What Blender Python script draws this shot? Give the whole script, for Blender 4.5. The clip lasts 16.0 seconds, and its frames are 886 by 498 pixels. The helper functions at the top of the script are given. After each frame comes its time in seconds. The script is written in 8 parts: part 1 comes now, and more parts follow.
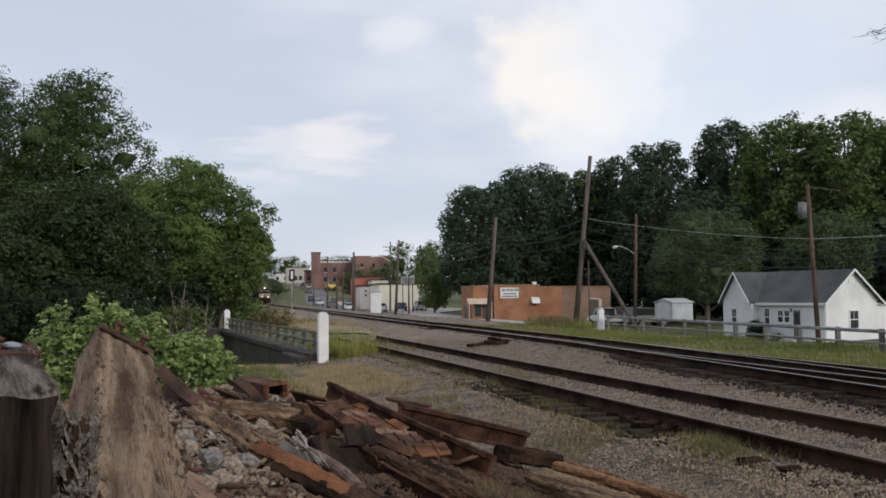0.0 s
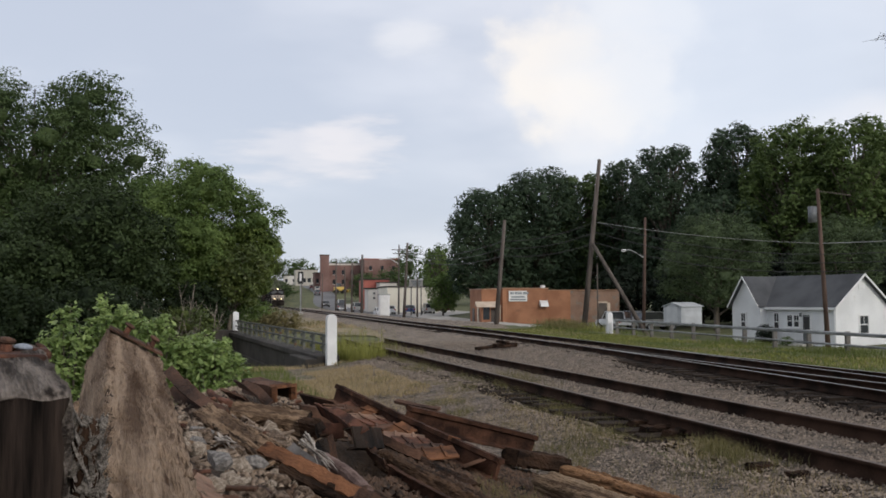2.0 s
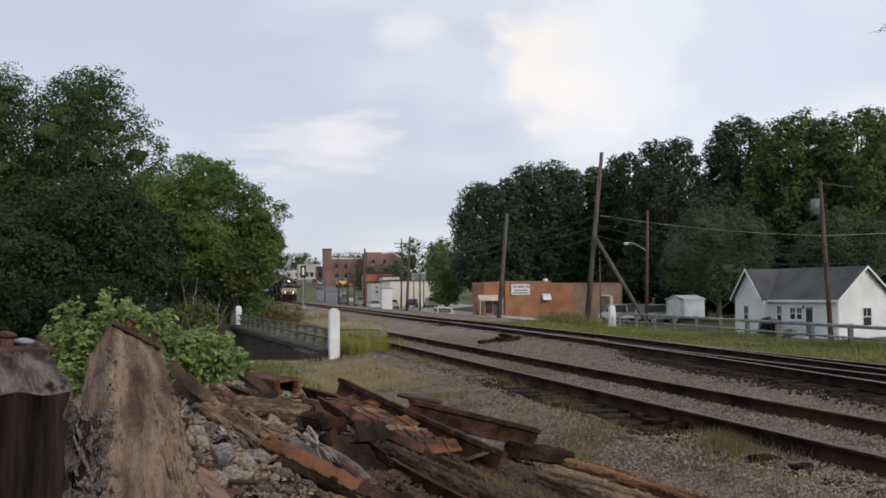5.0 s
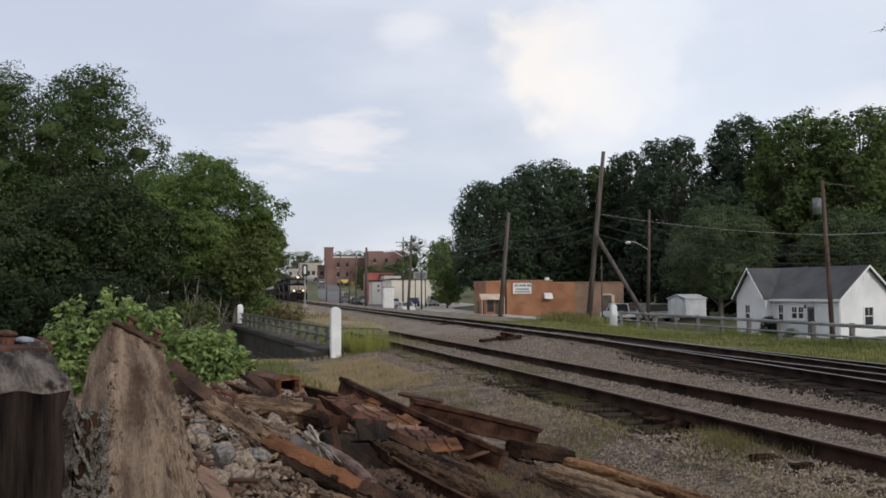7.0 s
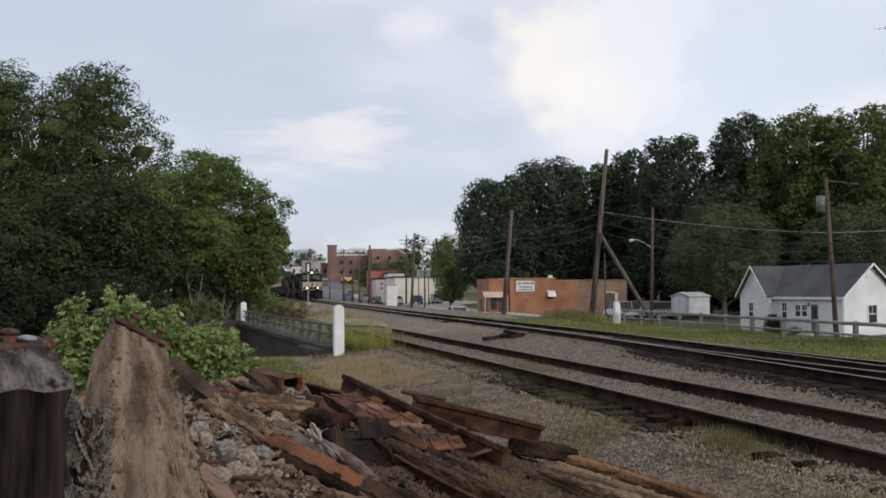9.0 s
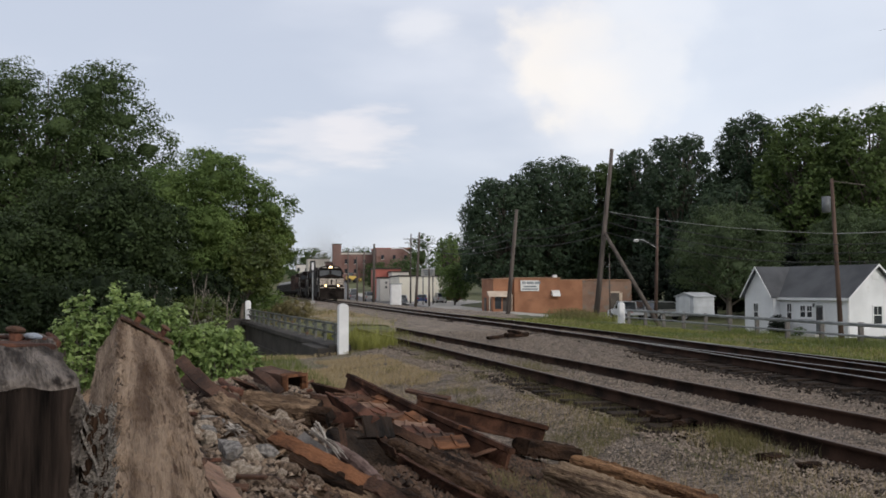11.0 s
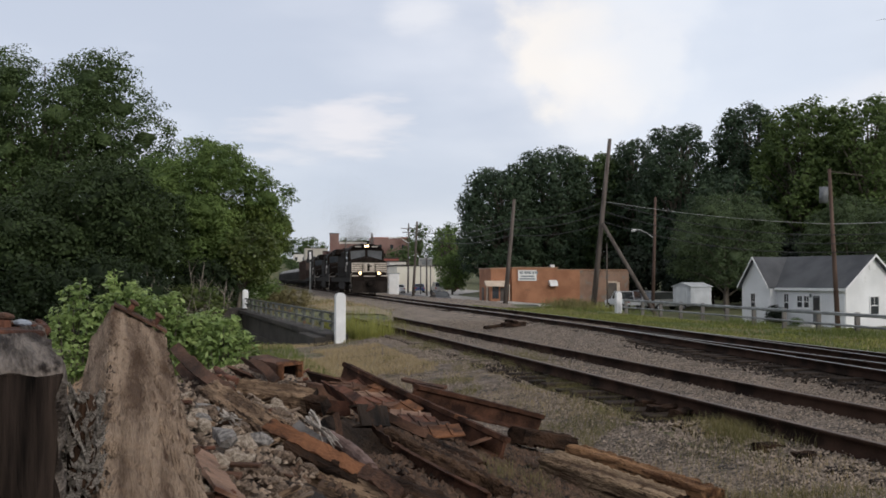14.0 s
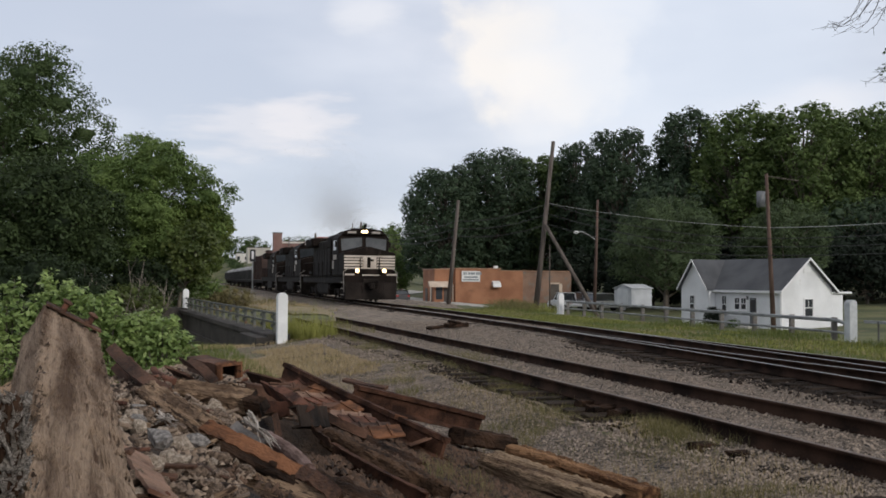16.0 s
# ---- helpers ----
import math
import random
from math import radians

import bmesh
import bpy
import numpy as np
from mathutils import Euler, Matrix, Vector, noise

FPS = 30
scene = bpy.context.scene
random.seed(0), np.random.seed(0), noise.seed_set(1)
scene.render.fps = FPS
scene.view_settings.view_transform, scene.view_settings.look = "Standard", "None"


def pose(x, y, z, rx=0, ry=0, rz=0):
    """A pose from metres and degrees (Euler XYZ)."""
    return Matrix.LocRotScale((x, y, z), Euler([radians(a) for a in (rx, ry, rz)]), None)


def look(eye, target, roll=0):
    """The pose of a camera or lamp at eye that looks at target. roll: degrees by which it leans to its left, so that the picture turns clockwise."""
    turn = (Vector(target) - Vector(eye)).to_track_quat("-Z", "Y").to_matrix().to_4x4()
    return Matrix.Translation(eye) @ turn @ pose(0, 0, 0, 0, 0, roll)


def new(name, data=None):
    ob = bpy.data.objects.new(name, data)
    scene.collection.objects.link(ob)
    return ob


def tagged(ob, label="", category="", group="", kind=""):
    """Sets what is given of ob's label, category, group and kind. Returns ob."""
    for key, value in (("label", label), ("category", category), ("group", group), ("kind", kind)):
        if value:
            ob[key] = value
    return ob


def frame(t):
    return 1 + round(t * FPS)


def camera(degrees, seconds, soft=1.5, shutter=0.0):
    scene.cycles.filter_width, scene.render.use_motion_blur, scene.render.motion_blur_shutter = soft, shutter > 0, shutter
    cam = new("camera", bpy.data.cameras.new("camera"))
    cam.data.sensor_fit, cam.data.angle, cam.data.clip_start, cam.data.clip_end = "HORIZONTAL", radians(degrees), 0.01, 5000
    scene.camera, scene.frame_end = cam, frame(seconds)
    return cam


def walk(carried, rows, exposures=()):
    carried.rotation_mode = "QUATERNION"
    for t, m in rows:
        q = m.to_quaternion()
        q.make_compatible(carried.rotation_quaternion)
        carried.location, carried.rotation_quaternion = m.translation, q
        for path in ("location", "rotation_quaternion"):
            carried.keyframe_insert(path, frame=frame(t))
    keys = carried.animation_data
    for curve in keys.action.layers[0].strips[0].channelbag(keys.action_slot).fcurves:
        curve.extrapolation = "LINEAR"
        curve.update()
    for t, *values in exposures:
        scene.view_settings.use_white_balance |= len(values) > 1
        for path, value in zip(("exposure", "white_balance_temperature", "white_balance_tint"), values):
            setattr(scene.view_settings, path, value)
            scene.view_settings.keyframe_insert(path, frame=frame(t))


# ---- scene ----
# The path of a hand-held camera that hardly leaves its place.
PATH = [
    (0.0, pose(-0.0175, -0.0033, 1.3589, 92.802, 0.473, -1.359)),
    (0.5, pose(-0.0197, -0.0105, 1.3611, 92.962, 0.423, -1.227)),
    (1.0, pose(-0.0197, -0.0106, 1.3612, 93.014, 0.415, -1.138)),
    (1.5, pose(-0.0224, -0.0058, 1.3601, 93.037, 0.317, -1.026)),
    (2.0, pose(-0.0184, -0.0099, 1.3612, 92.972, 0.206, -0.873)),
    (2.5, pose(-0.0157, -0.0101, 1.3604, 92.801, 0.303, -0.868)),
    (3.0, pose(-0.0168, -0.0064, 1.3606, 92.699, 0.392, -0.827)),
    (3.5, pose(-0.0155, -0.0079, 1.3605, 92.675, 0.374, -0.768)),
    (4.0, pose(-0.0163, 0.0001, 1.3588, 92.657, 0.393, -0.791)),
    (6.5, pose(-0.0129, -0.0086, 1.3616, 92.548, 0.39, -0.58)),
    (7.0, pose(-0.0113, -0.008, 1.361, 92.536, 0.323, -0.626)),
    (7.5, pose(-0.0117, -0.0028, 1.361, 92.482, 0.324, -0.534)),
    (8.0, pose(-0.0065, -0.0118, 1.3622, 92.441, 0.346, -0.505)),
    (8.5, pose(-0.0089, -0.0077, 1.3638, 92.41, 0.333, -0.431)),
    (9.0, pose(-0.007, -0.0123, 1.3626, 92.407, 0.304, -0.437)),
    (11.5, pose(-0.0098, -0.0081, 1.364, 92.314, -0.026, -0.102)),
    (12.0, pose(-0.0024, -0.01, 1.3619, 92.212, -0.015, 0.005)),
    (12.5, pose(-0.0, 0.0002, 1.3601, 92.062, -0.01, 0.002)),
    (13.0, pose(0.0032, 0.004, 1.3606, 91.826, -0.026, -0.048)),
    (13.5, pose(0.0072, -0.0009, 1.3611, 91.767, -0.001, -0.175)),
    (14.0, pose(0.0033, 0.0025, 1.3589, 91.757, -0.073, -0.323)),
    (14.5, pose(0.0087, -0.0059, 1.3606, 91.644, -0.191, -0.524)),
    (15.0, pose(0.0118, -0.0153, 1.361, 91.73, -0.215, -1.674)),
    (15.5, pose(0.0156, -0.016, 1.362, 91.735, -0.375, -2.517)),
    (16.0, pose(0.0232, -0.0135, 1.3607, 91.801, -0.401, -3.57)),
]
cam = camera(48.26, 16.0, soft=1.7)
walk(cam, PATH)

# ---- world and light ----
SUN_EL, SUN_AZ = radians(26.5), radians(143.5)
world = bpy.data.worlds.new("world")
scene.world = world
world.use_nodes = True
wt = world.node_tree
wt.nodes.clear()
w_out = wt.nodes.new("ShaderNodeOutputWorld")
w_bg = wt.nodes.new("ShaderNodeBackground")
w_sky = wt.nodes.new("ShaderNodeTexSky")
w_sky.sky_type, w_sky.sun_disc, w_sky.sun_elevation, w_sky.sun_rotation = "NISHITA", False, SUN_EL, SUN_AZ
w_gain = wt.nodes.new("ShaderNodeMix")
w_gain.data_type, w_gain.blend_type = "RGBA", "MULTIPLY"
w_gain.inputs["Factor"].default_value = 1.0
w_gain.inputs["B"].default_value = (0.105, 0.105, 0.105, 1)
wt.links.new(w_sky.outputs[0], w_gain.inputs["A"])
w_co = wt.nodes.new("ShaderNodeTexCoord")


def w_noise(scale, detail, stretch, offset):
    m = wt.nodes.new("ShaderNodeMapping")
    m.inputs["Scale"].default_value = stretch
    m.inputs["Location"].default_value = offset
    wt.links.new(w_co.outputs["Generated"], m.inputs["Vector"])
    n = wt.nodes.new("ShaderNodeTexNoise")
    n.inputs["Scale"].default_value, n.inputs["Detail"].default_value = scale, detail
    n.inputs["Roughness"].default_value = 0.5
    wt.links.new(m.outputs[0], n.inputs["Vector"])
    return n.outputs["Fac"]


def w_range(value, a, b, lo, hi):
    n = wt.nodes.new("ShaderNodeMapRange")
    n.interpolation_type = "SMOOTHSTEP"
    for k, v in zip(("From Min", "From Max", "To Min", "To Max"), (a, b, lo, hi)):
        n.inputs[k].default_value = v
    wt.links.new(value, n.inputs["Value"])
    return n.outputs["Result"]


def w_mix(fac, a, b):
    n = wt.nodes.new("ShaderNodeMix")
    n.data_type = "RGBA"
    if fac is not None and hasattr(fac, "node"):
        wt.links.new(fac, n.inputs["Factor"])
    else:
        n.inputs["Factor"].default_value = fac
    for k, v in (("A", a), ("B", b)):
        if hasattr(v, "node"):
            wt.links.new(v, n.inputs[k])
        else:
            n.inputs[k].default_value = (*v, 1)
    return n.outputs["Result"]


def w_math(op, a, b):
    n = wt.nodes.new("ShaderNodeMath")
    n.operation = op
    for i, v in enumerate((a, b)):
        if hasattr(v, "node"):
            wt.links.new(v, n.inputs[i])
        else:
            n.inputs[i].default_value = v
    return n.outputs[0]


# An overcast deck: grey-blue bands, and a thin bright break in the cloud ahead.
deck = w_mix(w_range(w_noise(2.6, 4, (1, 1, 3.2), (0.4, 0.1, 0.2)), 0.36, 0.66, 0, 1), (0.59, 0.635, 0.745), (0.765, 0.79, 0.875))


def w_break(centre, reach, ragged, stretch, offset, most, colour, squash=1.0):
    """A break in the cloud round a direction, with ragged edges."""
    global deck
    d = wt.nodes.new("ShaderNodeVectorMath")
    d.operation = "DISTANCE"
    d.inputs[1].default_value = (centre[0], centre[1], centre[2] * squash)
    m = wt.nodes.new("ShaderNodeMapping")
    m.inputs["Scale"].default_value = (1, 1, squash)
    wt.links.new(w_co.outputs["Generated"], m.inputs["Vector"])
    wt.links.new(m.outputs[0], d.inputs[0])
    fray = w_math("ADD", w_math("MULTIPLY", w_math("SUBTRACT", w_noise(7, 7, stretch, offset), 0.5), ragged), w_math("MULTIPLY", w_math("SUBTRACT", w_noise(22, 6, stretch, offset), 0.5), ragged * 0.45))
    deck = w_mix(w_range(w_math("ADD", d.outputs["Value"], fray), reach, reach * 0.25, 0, most), deck, colour)


# broad pale veil, then the bright heart of the break and its arms
w_break((0.15, 0.965, 0.215), 0.15, 0.26, (1, 1, 1.6), (0.2, 0, 0.7), 0.35, (0.93, 0.92, 0.95))
w_break((0.19, 0.945, 0.255), 0.085, 0.24, (1, 1, 1.2), (0.5, 0.2, 0.1), 0.6, (0.97, 0.955, 0.955))
w_break((0.224, 0.935, 0.278), 0.065, 0.16, (1, 1, 1.2), (0.1, 0.6, 0.3), 0.7, (0.98, 0.96, 0.96))
w_break((0.125, 0.966, 0.215), 0.07, 0.2, (1, 1, 1.3), (0.7, 0.1, 0.4), 0.9, (1.05, 0.975, 0.90))
w_break((0.185, 0.960, 0.200), 0.06, 0.18, (1, 1, 1.3), (0.3, 0.4, 0.9), 0.9, (1.05, 0.985, 0.925))
w_break((0.150, 0.974, 0.168), 0.05, 0.10, (1, 1, 1.8), (0.8, 0.3, 0.2), 0.6, (0.98, 0.94, 0.93))
w_break((-0.019, 0.965, 0.260), 0.05, 0.08, (1, 1, 2.6), (0.4, 0.9, 0.5), 0.6, (0.94, 0.925, 0.945), 2.0)
w_break((-0.115, 0.980, 0.152), 0.10, 0.24, (1, 1, 4.5), (0.7, 0.3, 0.1), 0.5, (0.93, 0.875, 0.885), 2.8)
w_break((-0.085, 0.984, 0.160), 0.06, 0.2, (1, 1, 4.5), (0.9, 0.5, 0.6), 0.45, (0.97, 0.905, 0.90), 2.6)
w_break((0.40, 0.905, 0.150), 0.10, 0.12, (1, 1, 2.5), (0.2, 0.5, 0.8), 0.7, (0.99, 0.93, 0.92), 2.0)
w_break((0.31, 0.925, 0.215), 0.24, 0.16, (1, 1, 2.0), (0.6, 0.8, 0.2), 0.6, (0.80, 0.86, 0.97))
# the deck thickens and darkens overhead
w_sep = wt.nodes.new("ShaderNodeSeparateXYZ")
wt.links.new(w_co.outputs["Generated"], w_sep.inputs[0])
w_high = w_range(w_sep.outputs["Z"], 0.32, 0.85, 0.0, 0.75)
deck = w_mix(w_high, deck, (0.42, 0.395, 0.365))
w_all = w_mix(0.86, w_gain.outputs["Result"], deck)
wt.links.new(w_all, w_bg.inputs["Color"])
w_bg.inputs["Strength"].default_value = 1.0
wt.links.new(w_bg.outputs[0], w_out.inputs[0])

sun_data = bpy.data.lights.new("sun", "SUN")
sun_data.energy, sun_data.angle, sun_data.color = 1.25, radians(22), (1.0, 0.94, 0.86)
sun = new("sun", sun_data)
sun.matrix_world = look((62, -84, 52), (0, 0, 0))
scene.view_settings.exposure = 0.08

# ---- materials ----


def mat(name, c1, c2, scale=1.5, fine=25.0, rough=0.85, metal=0.0, bump=0.4, spots=None, spot_at=0.62, island=0.0,
        grain=(1, 1, 1), rough_var=0.12, sheer=0.0, depth=0.02, detail=4, spot_edge=0.12, spec=0.5, cells=0.0):
    """Two colours mixed by broad and fine noise, with optional third-colour stains or crack shade, tint by piece, and
    relief.
    """
    m = bpy.data.materials.new(name)
    m.use_nodes = True
    nt = m.node_tree
    b = nt.nodes["Principled BSDF"]
    co = nt.nodes.new("ShaderNodeTexCoord")
    info = nt.nodes.new("ShaderNodeObjectInfo")
    shift = nt.nodes.new("ShaderNodeVectorMath")
    shift.operation = "MULTIPLY_ADD"
    nt.links.new(info.outputs["Random"], shift.inputs[0])
    shift.inputs[1].default_value = (17, 11, 23)
    nt.links.new(co.outputs["Object"], shift.inputs[2])
    mp = nt.nodes.new("ShaderNodeMapping")
    mp.inputs["Scale"].default_value = grain
    nt.links.new(shift.outputs[0], mp.inputs["Vector"])

    def nz(s, d):
        n = nt.nodes.new("ShaderNodeTexNoise")
        n.inputs["Scale"].default_value, n.inputs["Detail"].default_value = s, d
        nt.links.new(mp.outputs[0], n.inputs["Vector"])
        return n.outputs["Fac"]

    def rng(v, a, z, lo=0.0, hi=1.0):
        n = nt.nodes.new("ShaderNodeMapRange")
        for k, q in zip(("From Min", "From Max", "To Min", "To Max"), (a, z, lo, hi)):
            n.inputs[k].default_value = q
        nt.links.new(v, n.inputs["Value"])
        return n.outputs["Result"]

    def mix(f, a, z):
        n = nt.nodes.new("ShaderNodeMix")
        n.data_type = "RGBA"
        nt.links.new(f, n.inputs["Factor"])
        for k, v in (("A", a), ("B", z)):
            if hasattr(v, "node"):
                nt.links.new(v, n.inputs[k])
            else:
                n.inputs[k].default_value = (*v, 1)
        return n.outputs["Result"]

    big, small = nz(scale, 3), nz(fine, detail)
    add = nt.nodes.new("ShaderNodeMath")
    add.operation = "MULTIPLY_ADD"
    nt.links.new(small, add.inputs[0])
    add.inputs[1].default_value = 0.7
    nt.links.new(rng(big, 0.3, 0.7, -0.35, 0.35), add.inputs[2])
    fac = rng(add.outputs[0], 0.1, 0.6)
    if island:
        geo = nt.nodes.new("ShaderNodeNewGeometry")
        ad2 = nt.nodes.new("ShaderNodeMath")
        ad2.operation = "MULTIPLY_ADD"
        nt.links.new(geo.outputs["Random Per Island"], ad2.inputs[0])
        ad2.inputs[1].default_value = island
        nt.links.new(rng(fac, 0, 1, 0, 1 - island), ad2.inputs[2])
        fac = ad2.outputs[0]
    height = add.outputs[0]
    if cells:
        vo = nt.nodes.new("ShaderNodeTexVoronoi")
        vo.inputs["Scale"].default_value = cells
        nt.links.new(mp.outputs[0], vo.inputs["Vector"])
        sp = nt.nodes.new("ShaderNodeSeparateColor")
        nt.links.new(vo.outputs["Color"], sp.inputs[0])
        ad3 = nt.nodes.new("ShaderNodeMath")
        ad3.operation = "MULTIPLY_ADD"
        nt.links.new(sp.outputs[0], ad3.inputs[0])
        ad3.inputs[1].default_value = 0.75
        nt.links.new(rng(fac, 0, 1, -0.1, 0.35), ad3.inputs[2])
        fac = rng(ad3.outputs[0], 0.0, 1.0)
        ad4 = nt.nodes.new("ShaderNodeMath")
        ad4.operation = "MULTIPLY_ADD"
        nt.links.new(vo.outputs["Distance"], ad4.inputs[0])
        ad4.inputs[1].default_value = -1.2
        nt.links.new(height, ad4.inputs[2])
        height = ad4.outputs[0]
    col = mix(fac, c1, c2)
    if spots:
        col = mix(rng(nz(scale * 2.3, 5), spot_at, spot_at + spot_edge), col, spots)
    nt.links.new(col, b.inputs["Base Color"])
    nt.links.new(rng(small, 0.3, 0.7, rough - rough_var, min(1, rough + rough_var)), b.inputs["Roughness"])
    b.inputs["Metallic"].default_value = metal
    b.inputs["Specular IOR Level"].default_value = spec
    if bump:
        bp = nt.nodes.new("ShaderNodeBump")
        bp.inputs["Strength"].default_value, bp.inputs["Distance"].default_value = bump, depth
        nt.links.new(height, bp.inputs["Height"])
        nt.links.new(bp.outputs[0], b.inputs["Normal"])
    if sheer:
        tl = nt.nodes.new("ShaderNodeBsdfTranslucent")
        nt.links.new(col, tl.inputs["Color"])
        ms = nt.nodes.new("ShaderNodeMixShader")
        ms.inputs[0].default_value = sheer
        nt.links.new(b.outputs[0], ms.inputs[1])
        nt.links.new(tl.outputs[0], ms.inputs[2])
        nt.links.new(ms.outputs[0], nt.nodes["Material Output"].inputs["Surface"])
    return m


def glow(name, colour, strength):
    m = mat(name, colour, colour, bump=0)
    b = m.node_tree.nodes["Principled BSDF"]
    b.inputs["Emission Color"].default_value = (*colour, 1)
    b.inputs["Emission Strength"].default_value = strength
    return m


def glass_mat(name, tint):
    m = mat(name, tint, tuple(c * 1.4 for c in tint), rough=0.08, rough_var=0.04, bump=0.02)
    m.node_tree.nodes["Principled BSDF"].inputs["Specular IOR Level"].default_value = 0.8
    return m


GRASSY = mat("grassy_ground", (0.062, 0.074, 0.028), (0.15, 0.158, 0.065), 0.25, 9, rough=0.95, bump=0.8, spots=(0.2, 0.165, 0.085), spot_at=0.58, depth=0.05)
GRAVEL = mat("gravel", (0.02, 0.015, 0.011), (0.34, 0.27, 0.212), 2.5, 60, bump=1.0, spots=(0.06, 0.048, 0.04), spot_at=0.6, depth=0.04, cells=30)
GRAVEL_PALE = mat("pale_gravel", (0.07, 0.055, 0.043), (0.43, 0.345, 0.27), 1.5, 40, bump=1.0, spots=(0.12, 0.098, 0.08), spot_at=0.62, depth=0.04, cells=18)
STONE = mat("ballast_stone", (0.016, 0.0125, 0.010), (0.42, 0.335, 0.262), 3, 40, bump=0.3, island=0.9)
DRY = mat("dry_verge_earth", (0.17, 0.135, 0.08), (0.34, 0.27, 0.165), 0.5, 12, bump=0.6, spots=(0.15, 0.15, 0.06), spot_at=0.55)
ASPHALT = mat("asphalt", (0.13, 0.13, 0.135), (0.20, 0.20, 0.205), 0.12, 30, rough=0.9, bump=0.3)
CONCRETE_PALE = mat("pale_concrete", (0.38, 0.36, 0.33), (0.52, 0.50, 0.46), 0.3, 12, bump=0.3)
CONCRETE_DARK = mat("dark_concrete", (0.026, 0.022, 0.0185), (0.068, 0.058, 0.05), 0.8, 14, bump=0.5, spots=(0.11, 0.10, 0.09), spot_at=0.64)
CONCRETE_WHITE = mat("white_painted_concrete", (0.72, 0.72, 0.72), (0.84, 0.84, 0.84), 2, 30, bump=0.15, spots=(0.5, 0.49, 0.46), spot_at=0.72)
RAIL_SIDE = mat("rusted_rail", (0.014, 0.0085, 0.006), (0.052, 0.029, 0.0195), 2, 45, rough=0.92, metal=0.0, bump=0.3, spec=0.1)
RAIL_TOP = mat("polished_rail_head", (0.24, 0.225, 0.215), (0.36, 0.345, 0.33), 2, 60, rough=0.42, metal=0.85, bump=0.05)
TIE = mat("old_tie_timber", (0.014, 0.0105, 0.008), (0.055, 0.041, 0.032), 2, 20, bump=0.7, grain=(0.25, 2.5, 2.5), spec=0.1)

# ---- builders ----


def part(name, bm, material, parent, label="", smooth=False, kind=""):
    """One mesh object from a bmesh, under a thing or a part."""
    me = bpy.data.meshes.new(name)
    bm.to_mesh(me)
    bm.free()
    return hang(name, me, material, parent, label, smooth, kind)


def hang(name, me, material, parent, label="", smooth=False, kind=""):
    if material and not me.materials:
        me.materials.append(material)
    if smooth:
        me.polygons.foreach_set("use_smooth", [True] * len(me.polygons))
    ob = new(name, me)
    ob.parent = parent
    return tagged(ob, label=label, kind=kind)


def thing(name, m, label, category, group="", kind=""):
    ob = new(name)
    ob.empty_display_size = 0.2
    ob.matrix_world = m
    return tagged(ob, label, category, group, kind)


def raw(name, verts, faces, material=None):
    """A mesh from arrays: verts (n, 3), faces (m, 3 or 4)."""
    verts, faces = np.asarray(verts, np.float32), np.asarray(faces, np.int32)
    me = bpy.data.meshes.new(name)
    k = faces.shape[1]
    me.vertices.add(len(verts))
    me.vertices.foreach_set("co", verts.ravel())
    me.loops.add(faces.size)
    me.loops.foreach_set("vertex_index", faces.ravel())
    me.polygons.add(len(faces))
    me.polygons.foreach_set("loop_start", np.arange(0, faces.size, k, dtype=np.int32))
    me.update(calc_edges=True)
    if material:
        me.materials.append(material)
    return me


def box(bm, x, y, z, sx, sy, sz, bevel=0.0, m=None, jitter=0.0, rng=None):
    """A box with its centre at x, y, z; chamfered edges where bevel is given."""
    r = bmesh.ops.create_cube(bm, size=1)
    vs = r["verts"]
    bmesh.ops.scale(bm, vec=(sx, sy, sz), verts=vs)
    if bevel:
        es = list({e for v in vs for e in v.link_edges})
        rb = bmesh.ops.bevel(bm, geom=es, offset=bevel, segments=1, affect="EDGES", profile=0.5)
        vs = list({v for f in rb["faces"] for v in f.verts} | {v for v in vs if v.is_valid})
    if jitter and rng:
        for v in vs:
            v.co += Vector([rng.uniform(-jitter, jitter) for _ in range(3)])
    bmesh.ops.transform(bm, matrix=Matrix.Translation((x, y, z)) @ (m or Matrix()), verts=vs)
    return vs


def boxes(*specs, bevel=0.0):
    bm = bmesh.new()
    for s in specs:
        box(bm, *s, bevel=bevel)
    return bm


def cyl(bm, p, q, r1, r2=None, seg=10):
    """A tapered round bar from p to q."""
    p, q = Vector(p), Vector(q)
    d = q - p
    m = Matrix.Translation((p + q) / 2) @ d.to_track_quat("Z", "Y").to_matrix().to_4x4()
    return bmesh.ops.create_cone(bm, cap_ends=True, segments=seg, radius1=r1, radius2=r1 if r2 is None else r2, depth=d.length, matrix=m)["verts"]


def cyls(*specs, seg=10):
    bm = bmesh.new()
    for s in specs:
        cyl(bm, *s, seg=seg)
    return bm


def prism(bm, profile, length, m=None):
    """A profile in the local y-z plane, drawn along x from 0 to length."""
    a = [bm.verts.new((0, y, z)) for y, z in profile]
    b = [bm.verts.new((length, y, z)) for y, z in profile]
    n = len(profile)
    bm.faces.new(a[::-1])
    bm.faces.new(b)
    for i in range(n):
        j = (i + 1) % n
        bm.faces.new((a[i], a[j], b[j], b[i]))
    bmesh.ops.recalc_face_normals(bm, faces=bm.faces)
    if m:
        bmesh.ops.transform(bm, matrix=m, verts=a + b)
    return a + b


